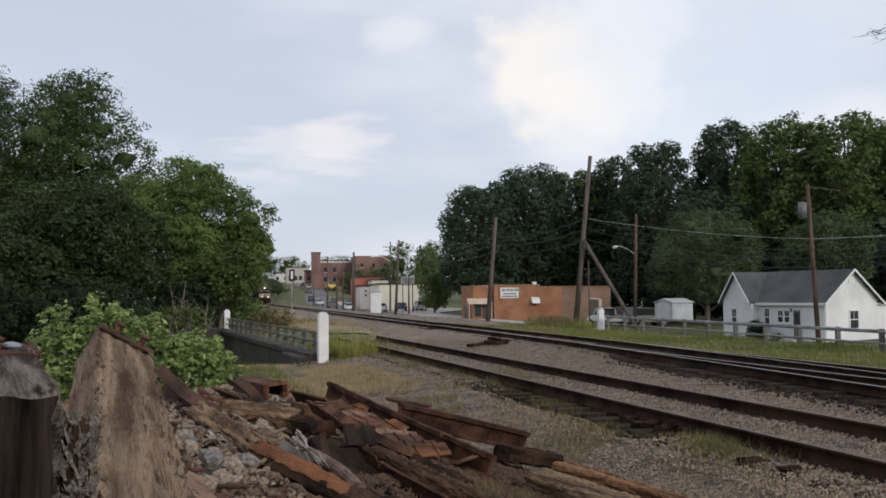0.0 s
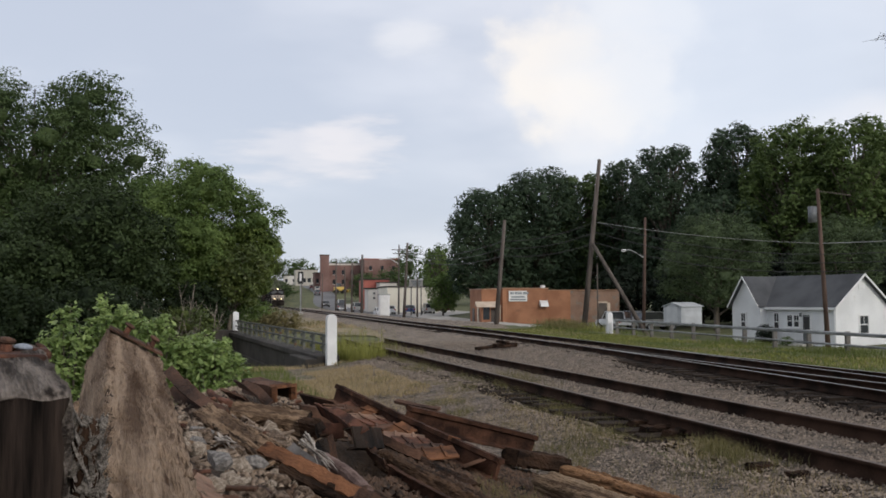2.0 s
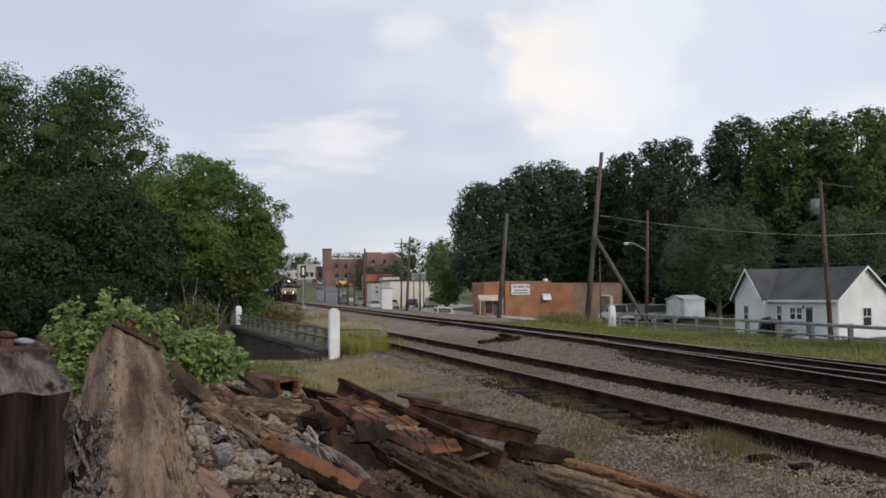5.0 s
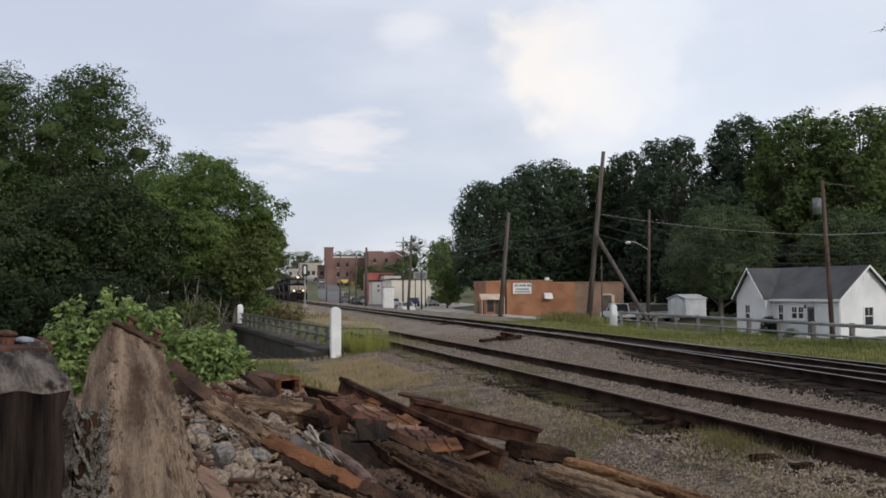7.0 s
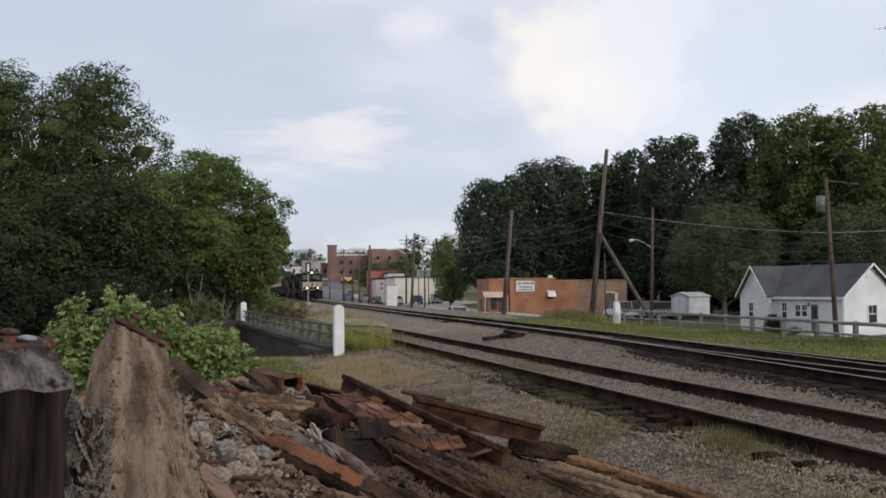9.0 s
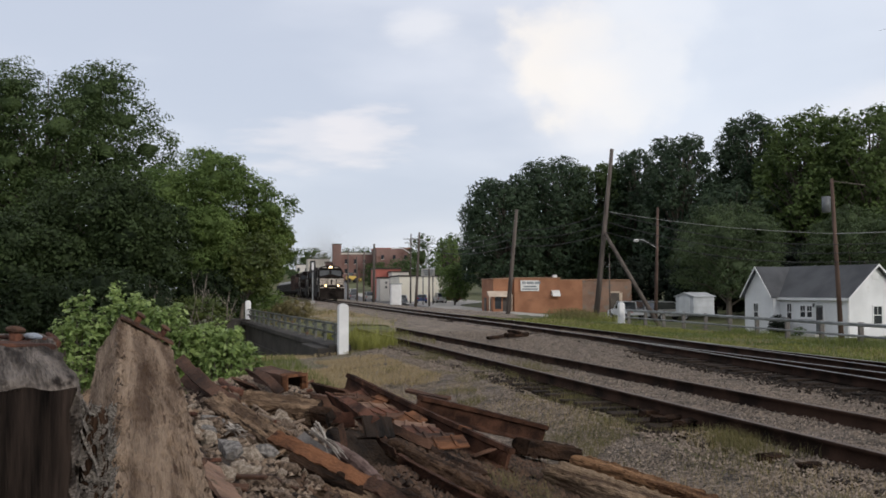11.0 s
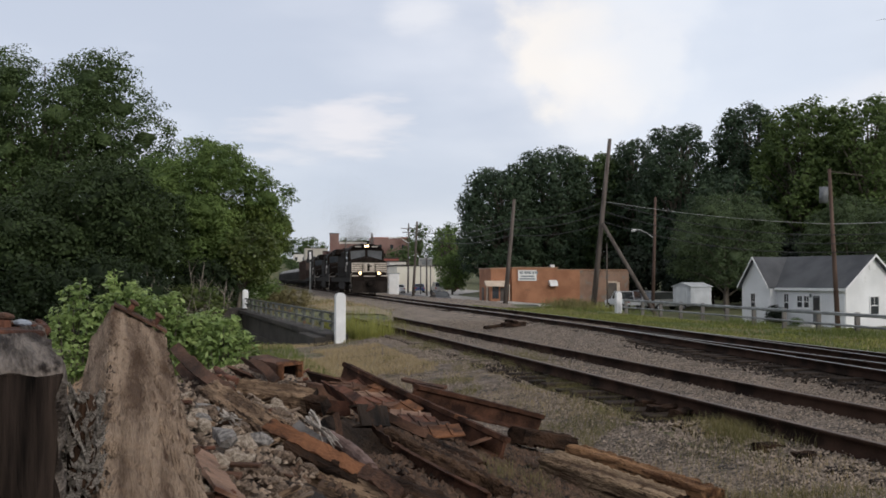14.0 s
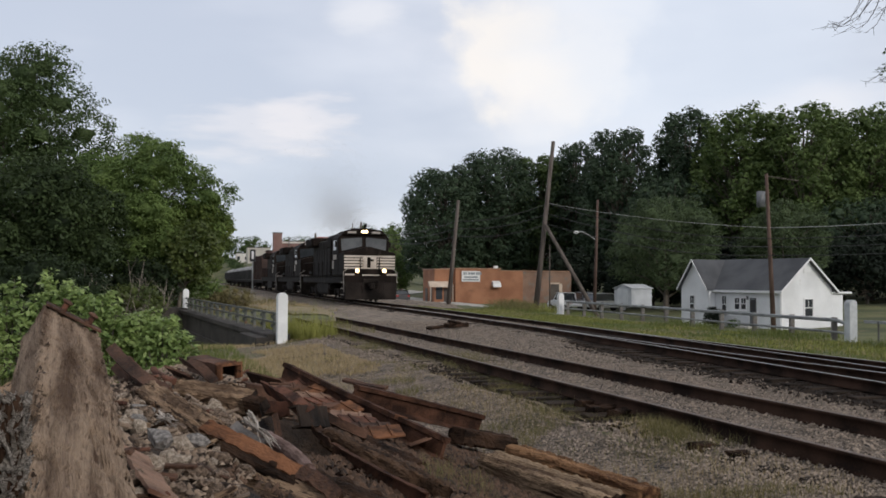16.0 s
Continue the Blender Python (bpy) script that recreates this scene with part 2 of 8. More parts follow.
def aim(p, q, roll=0.0):
    """The pose at p whose x axis runs to q, z axis up, rolled about x."""
    d = Vector(q) - Vector(p)
    yaw, pitch = math.atan2(d.y, d.x), math.atan2(d.z, math.hypot(d.x, d.y))
    return Matrix.Translation(p) @ Matrix.Rotation(yaw, 4, "Z") @ Matrix.Rotation(-pitch, 4, "Y") @ Matrix.Rotation(radians(roll), 4, "X")


def tube(points, radii, seg=7):
    """Vertices and faces of a bent, tapering tube."""
    pts = [Vector(p) for p in points]
    vs, fs = [], []
    for i, p in enumerate(pts):
        d = (pts[min(i + 1, len(pts) - 1)] - pts[max(i - 1, 0)]).normalized()
        q = d.to_track_quat("Z", "Y")
        for k in range(seg):
            a = 2 * math.pi * k / seg
            vs.append(p + q @ Vector((radii[i] * math.cos(a), radii[i] * math.sin(a), 0)))
        if i:
            o = (i - 1) * seg
            fs += [(o + k, o + (k + 1) % seg, o + seg + (k + 1) % seg, o + seg + k) for k in range(seg)]
    return vs, fs


def tubes(name, list_of, material, seg=7):
    vs, fs = [], []
    for points, radii in list_of:
        v, f = tube(points, radii, seg)
        fs += [tuple(i + len(vs) for i in q) for q in f]
        vs += v
    return raw(name, [tuple(v) for v in vs], fs, material)


def leaf_mesh(name, lobes, n, size, seed, material, sub=16, up=0.5, narrow=0.55, flat=0.6):
    """Kite-shaped leaves in flattened sprays over the shells of ellipsoid lobes (x, y, z, rx, ry, rz)."""
    g = np.random.default_rng(seed)
    L = np.array(lobes, float)
    want, n = n, int(n * 2.2)
    w = L[:, 3] * L[:, 5]
    d = g.normal(size=(len(L), sub, 3))
    d[..., 2] = d[..., 2] * 0.9 + 0.2
    d /= np.linalg.norm(d, axis=2, keepdims=True)
    subc = L[:, None, :3] + d * L[:, None, 3:] * g.uniform(0.72, 1.04, (len(L), sub, 1))
    subr = L[:, None, 3:].mean(2) * g.uniform(0.24, 0.46, (len(L), sub))
    li = g.choice(len(L), n, p=w / w.sum())
    si = g.integers(0, sub, n)
    v = g.normal(size=(n, 3))
    v[:, 2] = v[:, 2] * 0.8 + 0.25
    v /= np.linalg.norm(v, axis=1, keepdims=True)
    rad = g.uniform(0.3, 1.0, n) ** 0.5 * np.where(g.random(n) < 0.06, 1.25, 1.0)
    pos = subc[li, si] + v * (subr[li, si] * rad)[:, None] * (1.0, 1.0, flat)
    out = d[li, si]
    # between the sprays the shell is leafy too
    fill = g.random(n) < 0.45
    q = g.normal(size=(n, 3))
    q /= np.linalg.norm(q, axis=1, keepdims=True)
    pos = np.where(fill[:, None], L[li, :3] + q * L[li, 3:] * g.uniform(0.55, 0.98, (n, 1)), pos)
    out = np.where(fill[:, None], q, out)
    # drop what lies deep inside another lobe
    deep = np.full(n, 9.0)
    for c in L:
        deep = np.minimum(deep, (((pos - c[:3]) / c[3:]) ** 2).sum(1))
    keep = np.flatnonzero(deep > 0.42)[:want]
    n, pos, v, out = len(keep), pos[keep], v[keep], out[keep]
    nrm = 0.55 * v + 0.5 * out + g.normal(size=(n, 3)) * 0.45 + (0, 0, up)
    nrm /= np.linalg.norm(nrm, axis=1, keepdims=True)
    t = np.cross(nrm, g.normal(size=(n, 3)))
    t /= np.linalg.norm(t, axis=1, keepdims=True)
    b = np.cross(nrm, t)
    s = (size * g.uniform(0.6, 1.35, n))[:, None]
    vs = np.stack([pos - t * s * 0.5, pos + b * s * narrow * 0.5 - t * s * 0.08, pos + t * s * 0.55, pos - b * s * narrow * 0.5 - t * s * 0.08], 1).reshape(-1, 3)
    fs = np.arange(4 * n).reshape(n, 4)
    return raw(name, vs, fs, material)


def core_mesh(name, lobes, seed, material, fill=0.44):
    """The dense inner foliage of a crown: a rugged lump inside every lobe."""
    bm = bmesh.new()
    bmesh.ops.create_icosphere(bm, subdivisions=2, radius=1)
    ball = np.array([v.co[:] for v in bm.verts])
    tri = np.array([[v.index for v in f.verts] for f in bm.faces])
    bm.free()
    g = np.random.default_rng(seed)
    L = np.array(lobes, float)
    v = ball[None] * g.uniform(0.42, 1.18, (len(L), len(ball), 1)) * L[:, None, 3:] * fill + L[:, None, :3]
    f = tri[None] + (np.arange(len(L)) * len(ball))[:, None, None]
    return raw(name, v.reshape(-1, 3), f.reshape(-1, 3), material)


def smooth01(v):
    v = min(1.0, max(0.0, v))
    return v * v * (3 - 2 * v)


def along(table, y):
    """Smooth interpolation through (y, value) rows."""
    ys, xs = zip(*table)
    if y <= ys[0] or y >= ys[-1]:
        i = 0 if y <= ys[0] else len(ys) - 2
        return xs[i] + (xs[i + 1] - xs[i]) / (ys[i + 1] - ys[i]) * (y - ys[i])
    i = max(k for k in range(len(ys) - 1) if ys[k] <= y)
    sl = lambda k: (xs[min(k + 1, len(xs) - 1)] - xs[max(k - 1, 0)]) / (ys[min(k + 1, len(ys) - 1)] - ys[max(k - 1, 0)])
    h = ys[i + 1] - ys[i]
    u = (y - ys[i]) / h
    return ((2 * u ** 3 - 3 * u ** 2 + 1) * xs[i] + (u ** 3 - 2 * u ** 2 + u) * h * sl(i)
            + (-2 * u ** 3 + 3 * u ** 2) * xs[i + 1] + (u ** 3 - u ** 2) * h * sl(i + 1))

# ---- the lie of the land: rail heads at z = 0 ----
MAIN = [(-30, 12.6), (-15, 11.0), (0, 9.3), (15, 7.45), (30, 5.2), (45, 2.3), (60, -0.9), (90, -6.75), (300, -47.7), (620, -110.1)]
YARD_Z = [(-200, -1.85), (60, -1.7), (100, -1.42), (130, -1.32)]
ROAD_Z = [(-200, -3.2), (60, -2.9), (85, -2.5), (91, -2.3), (103, -1.68), (116, -1.38), (130, -1.32), (220, -0.5), (250, 0.1), (300, 2.2), (360, 5.3), (420, 7.8), (487, 10.0), (700, 16.0), (1400, 25.0)]


def main_x(y):
    return along(MAIN, y)


def side_x(y):
    return 6.5 - 0.245 * y


def branch_x(y):
    return main_x(y) + (0.0036 * (31 - y) ** 2 if y < 31 else 0)


def road_x(y):
    return 23.8 - 0.195 * y + 7.0 * smooth01((y - 240) / 120)


def wall_x(y):
    return -2.6 - 0.3116 * (y - 26.5)


def pile_z(x, y):
    """The heap of scrap: it falls away to the track and to the far end."""
    z = 0.60 - 0.33 * (x + 0.9) - 0.05 * (y - 4)
    z -= 1.3 * smooth01((1.9 - y) / 1.6) + 1.2 * smooth01((y - 9.6) / 2.6) + 2.9 * smooth01((-1.5 - x) / 2.8)
    return z


def bed_left(y):
    return (side_x(y) - 1.55 if y < 30 else side_x(30) - 1.55 + (main_x(y) - 4.2 - side_x(30) + 1.55) * smooth01((y - 30) / 45)) - 0.25 * noise.noise((y * 0.6, 0, 2))


def bed_right(y):
    return branch_x(y) + 2.0 + 0.2 * noise.noise((y * 0.7, 4, 2))


def street_z(x, y):
    """The street, which dips below the yards beside it where it nears the bridge."""
    z = along(ROAD_Z, y)
    if y < 128:
        z += (along(YARD_Z, y) - z) * smooth01((x - main_x(y) - 16.8) / 3.0)
    return z


def ground_z(x, y):
    e = x - main_x(y)
    rz = street_z(x, y)
    edge = 8.7 - 2.6 * smooth01((y - 60) / 40)
    z = -0.24
    n = noise.noise((x * 0.35, y * 0.35, 3.1)) * 0.05 + noise.noise((x * 1.7, y * 1.7, 9.0)) * 0.018
    if e > 0:
        z -= 0.12 * smooth01((e - 2.4) / 1.5)
        if e > edge - 0.5:
            z += (rz - 0.1 - z) * smooth01((e - edge) / 2.0)
        if e > 13:
            z -= 0.1 * smooth01((e - 17) / 6) * (1 if y < 130 else 0)
        if e > 30:
            z += 0.03 * min(e - 30, 90)
    else:
        s = x - side_x(y) if y < 40 else 9
        if y < 60:
            left = max(0.0, -1.3 - (x - side_x(y)))
        else:
            left = max(0.0, -4.5 - e)
        z -= 0.22 * smooth01(left / 2.5)
        if 15 < y < 62:
            dw = wall_x(y) - x
            if dw > -0.3:
                s2 = (y - 26.5) / 21.5
                dip = smooth01((s2 - 0.02) / 0.16) * smooth01((1.0 - s2) / 0.12)
                z -= 1.7 * dip * smooth01((dw + 0.2) / 0.5)
        if y > 55:
            z -= 1.0 * smooth01((-e - 9) / 10)
        z += 0.02 * min(max(0, -x - 40), 60)
    if -29 < y < 131:
        z -= 0.14 * smooth01(min(x - bed_left(y), bed_right(y) - x) / 0.5)
    if y > 330:
        z += (rz - z) * smooth01((y - 330) / 120) * smooth01((e - 5) / 9)
    return z + n


def stops(*runs):
    out = []
    for a, b, step in runs:
        out += list(np.arange(a, b, step))
    return np.array(out)


gx = stops((-1500, -200, 100), (-200, -60, 14), (-60, -16, 2), (-16, 18, 0.5), (18, 60, 2), (60, 200, 14), (200, 1600, 100))
gy = stops((-300, -20, 40), (-20, 0, 1.5), (0, 60, 0.5), (60, 150, 2.5), (150, 500, 14), (500, 2600, 140))
gv = [(x, y, ground_z(x, y)) for y in gy for x in gx]
nx = len(gx)
gf = [(j * nx + i, j * nx + i + 1, (j + 1) * nx + i + 1, (j + 1) * nx + i) for j in range(len(gy) - 1) for i in range(nx - 1)]
ground = hang("ground", raw("ground", gv, gf, GRASSY), GRASSY, None, smooth=True)
tagged(ground, "uneven grassy ground with earth and dry straw patches", "ground", kind="structure")


def ribbon(name, y0, y1, step, left, right, lift, material, cols=2, rough=0.0):
    """A strip of surface that follows the ground between two lines."""
    ys = np.arange(y0, y1 + 1e-6, step)
    vs, fs = [], []
    for y in ys:
        a, b = left(y), right(y)
        for k in range(cols):
            x = a + (b - a) * k / (cols - 1)
            edge = 0.10 if rough and k in (0, cols - 1) else 0
            dz = rough * noise.noise((x * 2.5, y * 2.5, 5.5))
            vs.append((x, y, lift(x, y) + dz - edge))
    for j in range(len(ys) - 1):
        for k in range(cols - 1):
            fs.append((j * cols + k, j * cols + k + 1, (j + 1) * cols + k + 1, (j + 1) * cols + k))
    return hang(name, raw(name, vs, fs, material), material, None, smooth=True)


tagged(ribbon("road", -130, 640, 5, lambda y: road_x(y) - 3.4, lambda y: road_x(y) + 3.4, lambda x, y: along(ROAD_Z, y), ASPHALT, 2),
       "grey worn asphalt street beside the railway", "road", kind="structure")
tagged(ribbon("road_shoulder", 58, 230, 1.0, lambda y: main_x(y) + 2.5 + 0.4 * noise.noise((y * 0.3, 8, 1)), lambda y: min(road_x(y) - 3.3, main_x(y) + 5.2 + 0.25 * (y - 58) + 0.5 * noise.noise((y * 0.5, 1, 6))), lambda x, y: ground_z(x, y) + 0.08, GRAVEL_PALE, 12, 0.04),
       "bare stony shoulder between the track and the street", "road shoulder", kind="structure")
tagged(ribbon("parking_apron", 95, 260, 5, lambda y: road_x(y) + 3.4, lambda y: road_x(y) + 9 + 12 * smooth01((y - 150) / 40), lambda x, y: street_z(x, y) + 0.03, CONCRETE_PALE, 6),
       "pale concrete apron along the street", "pavement", kind="structure")


def bed_z(x, y):
    d = min(abs(x - main_x(y)), abs(x - branch_x(y)), abs(x - side_x(y)) if y < 34 else 9)
    low = 0.055 * (smooth01((27 - y) / 4) if x > side_x(y) + 2.2 else 0.25)
    s = side_x(y) - x
    bare = 0.075 * smooth01((s - 0.55) / 0.2) * smooth01((1.9 - s) / 0.5) * smooth01((y - 10.6) / 0.8) * smooth01((17.5 - y) / 2)
    return -0.15 - low - bare - 0.05 * smooth01((d - 0.6) / 1.4) + 0.015 * noise.noise((x * 0.8, y * 0.8, 1))



def surf_z(x, y):
    """The top of the ground or of the stone bed over it."""
    if bed_left(y) < x < bed_right(y) and y < 130:
        return bed_z(x, y)
    return ground_z(x, y) + 0.04


tagged(ribbon("ballast_bed", 36, 130, 0.5, bed_left, bed_right, bed_z, GRAVEL_PALE, 22, 0.02), "bed of pale tan crushed stone under the far main track", "ballast", kind="structure")
tagged(ribbon("ballast_bed", -28, 36, 0.5, bed_left, bed_right, bed_z, GRAVEL, 22, 0.02), "bed of grey and tan crushed stone under the tracks", "ballast", kind="structure")
tagged(ribbon("ballast_bed", 130, 600, 10, lambda y: main_x(y) - 2.1, lambda y: main_x(y) + 2.1, lambda x, y: -0.17, GRAVEL_PALE, 4), "bed of grey crushed stone under the far track", "ballast", kind="structure")

# gravel verge between siding and scrap heap
tagged(ribbon("gravel_verge", 1.5, 27, 0.5, lambda y: max(side_x(y) - 5.6 + 0.055 * y, -1.2) if y < 22 else side_x(y) - 4.2 + (y - 22) * 0.5, lambda y: side_x(y) - 1.4,
              lambda x, y: ground_z(x, y) + 0.03 + 0.05 * noise.noise((x * 0.5, y * 0.5, 7)), GRAVEL, 14, 0.03), "thin grey gravel verge with weeds", "gravel", kind="structure")


OILY = mat("oil_stained_ballast", (0.009, 0.007, 0.0055), (0.06, 0.045, 0.035), 1.5, 30, bump=1.0, depth=0.04, spec=0.12, cells=26)
tagged(ribbon("oily_ballast", 6, 31, 0.5, lambda y: main_x(y) - 1.75 + 0.25 * noise.noise((y * 0.9, 1, 1)) + 0.9 * smooth01((y - 20) / 10), lambda y: branch_x(y) + 0.95, lambda x, y: bed_z(x, y) + 0.022, OILY, 12, 0.02),
       "oil-blackened ballast along the switch", "ballast", kind="structure")


def stones(name, count, seed, pick, size, material, label):
    """Loose broken stones, each a broken pyramid sunk in the bed."""
    g = np.random.default_rng(seed)
    base = np.array([(1, 0, -0.4), (0, 1, -0.4), (-1, 0, -0.4), (0, -1, -0.4), (0, 0, 1)], float)
    tri = np.array([(0, 1, 4), (1, 2, 4), (2, 3, 4), (3, 0, 4)])
    pos = np.array([pick(g) for _ in range(count)])
    s = size * g.uniform(0.5, 1.4, (count, 1, 1)) * g.uniform(0.7, 1.2, (count, 1, 3)) * (1, 1, 0.75)
    v = base[None] * g.uniform(0.75, 1.25, (count, 5, 1)) + g.normal(size=(count, 5, 3)) * 0.18
    a = g.uniform(0, 6.28, count)
    c, sn = np.cos(a), np.sin(a)
    v = v * s
    v = np.stack([v[..., 0] * c[:, None] - v[..., 1] * sn[:, None], v[..., 0] * sn[:, None] + v[..., 1] * c[:, None], v[..., 2]], 2) + pos[:, None]
    f = tri[None] + (np.arange(count) * 5)[:, None, None]
    return tagged(hang(name, raw(name, v.reshape(-1, 3), f.reshape(-1, 3), material), material, None), label, "ballast", kind="stuff")


def pick_bed(g):
    y = 7.0 + 30 * g.random() ** 1.6
    a, b = bed_left(y) - 0.3, bed_right(y) + 0.2
    x = a + (b - a) * g.random()
    return x, y, bed_z(x, y) + 0.012


stones("loose_ballast", 90000, 5, pick_bed, 0.0155, STONE, "loose broken ballast stones, grey and tan")


def pick_verge(g):
    y = 4 + 22 * g.random() ** 1.4
    x = side_x(y) - 1.2 - 3.4 * g.random() ** 1.2
    return x, y, ground_z(x, y) + 0.045


stones("loose_gravel", 56000, 6, pick_verge, 0.0125, STONE, "scattered gravel on the verge")

# dry verge beyond the bridge
tagged(ribbon("dry_verge", 44, 128, 1, lambda y: main_x(y) - 7.5 - 1.0 * noise.noise((y * 0.2, 3, 1)), lambda y: min(main_x(y) - 2.0, bed_left(y) + 0.35), lambda x, y: ground_z(x, y) + 0.05, DRY, 10, 0.05),
       "dry brown verge with thin straw beside the far track", "verge", kind="structure")

# ---- tracks ----
RAIL = [(-0.07, -0.165), (0.07, -0.165), (0.07, -0.152), (0.012, -0.135), (0.009, -0.045), (0.034, -0.036), (0.036, -0.004), (-0.036, -0.004), (-0.034, -0.036), (-0.009, -0.045), (-0.012, -0.135), (-0.07, -0.152)]


def rail_mesh(name, centre, off, ys):
    vs, fs = [], []
    n = len(RAIL)
    for i, y in enumerate(ys):
        d = Vector((centre(y + 0.5) - centre(y - 0.5), 1.0, 0)).normalized()
        nrm = Vector((d.y, -d.x, 0))
        p = Vector((centre(y), y, 0)) + nrm * off
        vs += [tuple(p + nrm * a + Vector((0, 0, b))) for a, b in RAIL]
        if i:
            fs += [((i - 1) * n + k, (i - 1) * n + (k + 1) % n, i * n + (k + 1) % n, i * n + k) for k in range(n)]
    return raw(name, vs, fs, RAIL_SIDE)


def head_mesh(name, centre, off, ys):
    vs, fs = [], []
    for i, y in enumerate(ys):
        d = Vector((centre(y + 0.5) - centre(y - 0.5), 1.0, 0)).normalized()
        nrm = Vector((d.y, -d.x, 0))
        p = Vector((centre(y), y, 0)) + nrm * off
        vs += [tuple(p + nrm * a + Vector((0, 0, b))) for a, b in ((-0.03, -0.004), (-0.02, 0), (0.02, 0), (0.03, -0.004))]
        if i:
            fs += [((i - 1) * 4 + k, (i - 1) * 4 + k + 1, i * 4 + k + 1, i * 4 + k) for k in range(3)]
    return raw(name, vs, fs)


def tie_mesh(seed):
    rng = random.Random(seed)
    bm = bmesh.new()
    box(bm, 0, 0, 0, 2.6, 0.23, 0.18, bevel=0.012, jitter=0.008, rng=rng)
    me = bpy.data.meshes.new("tie")
    bm.to_mesh(me)
    bm.free()
    me.materials.append(TIE)
    return me


TIES = [tie_mesh(s) for s in range(4)]


def track(label, centre, y0, y1, bend, shiny, tie_to, drop=0.0):
    t = thing("railway_track", Matrix(), label, "railway track", "tracks")
    ys = np.concatenate([np.arange(y0, bend, 1.5), np.arange(bend, y1 + 0.1, 12)]) if bend < y1 else np.arange(y0, y1 + 0.1, 1.5)
    for off in (-0.7525, 0.7525):
        r = hang("rail", rail_mesh("rail", centre, off, ys), None, t)
        hang("rail_head", head_mesh("rail_head", centre, off, ys), RAIL_TOP if shiny else RAIL_DULL, r, "worn bright running surface" if shiny else "")
    rng = random.Random(label)
    y = y0
    while y < tie_to:
        d = Vector((centre(y + 0.5) - centre(y - 0.5), 1.0, 0)).normalized()
        o = new("tie", rng.choice(TIES))
        o.parent = t
        o.matrix_world = Matrix.Translation((centre(y), y, -0.262 - drop + rng.uniform(-0.012, 0.012))) @ Matrix.Rotation(math.atan2(d.y, d.x) - math.pi / 2 + rng.uniform(-0.02, 0.02), 4, "Z")
        y += 0.55
    return t


RAIL_DULL = mat("rust_dulled_rail_head", (0.10, 0.068, 0.05), (0.19, 0.135, 0.10), 2, 50, rough=0.5, metal=0.6, bump=0.1)
track("main railway track with bright-topped rusted rails on dark ties", main_x, -28, 610, 120, True, 110)
track("little-used rusty siding track half buried in gravel and weeds", side_x, -12, 36, 60, False, 36, 0.01)
track("branch track leaving the main line at a switch", branch_x, -28, 30.5, 60, True, 30)

# ---- bridge parapet and roadside guard fence ----
IRON = mat("weathered_grey_iron", (0.085, 0.09, 0.08), (0.17, 0.175, 0.155), 3, 30, rough=0.7, metal=0.3, bump=0.2, spots=(0.16, 0.09, 0.05))
GALV = mat("galvanised_rail", (0.24, 0.25, 0.25), (0.40, 0.41, 0.41), 2, 20, rough=0.6, metal=0.35, bump=0.15, spots=(0.2, 0.17, 0.14), spot_at=0.7)


def marker_post(parent, p, h, w, lean=0.0, mat_=None, label="white-painted concrete end post with a rounded top"):
    bm = bmesh.new()
    arch = [(-w / 2, 0), (w / 2, 0), (w / 2, h - w * 0.45)] + [(w / 2 * math.cos(a), h - w * 0.45 + w * 0.45 * math.sin(a)) for a in (0.4, 0.8, 1.2, 1.57, 1.94, 2.34, 2.74)] + [(-w / 2, h - w * 0.45)]
    prism(bm, arch, w * 0.8, Matrix.Translation((-w * 0.4, 0, 0)))
    bmesh.ops.bevel(bm, geom=list(bm.edges), offset=0.012, segments=1, affect="EDGES")
    o = part("post", bm, mat_ or CONCRETE_WHITE, parent, label)
    o.matrix_world = Matrix.Translation(p) @ Matrix.Rotation(radians(lean), 4, "Y") @ Matrix.Rotation(radians(108), 4, "Z")
    return o


A, B = Vector((-2.6, 26.5, 0)), Vector((-9.3, 48.0, 0))
W = (B - A)
wl = W.length
u = W.normalized()
bridge = thing("bridge_parapet", aim(A, B), "dark weathered concrete bridge side with iron railing and white end posts", "bridge")
# local frame: x along the wall away from the near post, y to the stream side (left), z up


def blk(name, specs, material, label="", bevel=0.02):
    bm = bmesh.new()
    for s in specs:
        box(bm, *s, bevel=bevel)
    return part(name, bm, material, bridge, label)


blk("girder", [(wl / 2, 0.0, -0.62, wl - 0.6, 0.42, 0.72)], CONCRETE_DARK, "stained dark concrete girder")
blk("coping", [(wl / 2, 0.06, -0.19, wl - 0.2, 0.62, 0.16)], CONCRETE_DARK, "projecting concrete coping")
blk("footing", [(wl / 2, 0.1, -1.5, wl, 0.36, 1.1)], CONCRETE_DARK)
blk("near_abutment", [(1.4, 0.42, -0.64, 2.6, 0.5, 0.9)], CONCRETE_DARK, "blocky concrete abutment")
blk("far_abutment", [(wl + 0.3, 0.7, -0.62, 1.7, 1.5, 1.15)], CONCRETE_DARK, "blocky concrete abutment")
marker_post(bridge, (A.x, A.y, -0.42), 1.42, 0.27)
marker_post(bridge, (B.x, B.y, -0.3), 1.16, 0.27)
for z in (0.42, 0.17):
    blk("railing_bar", [(wl / 2, 0.0, z, wl - 0.3, 0.07, 0.06)], IRON, "weathered iron railing bar", 0.01)
k = 1.0
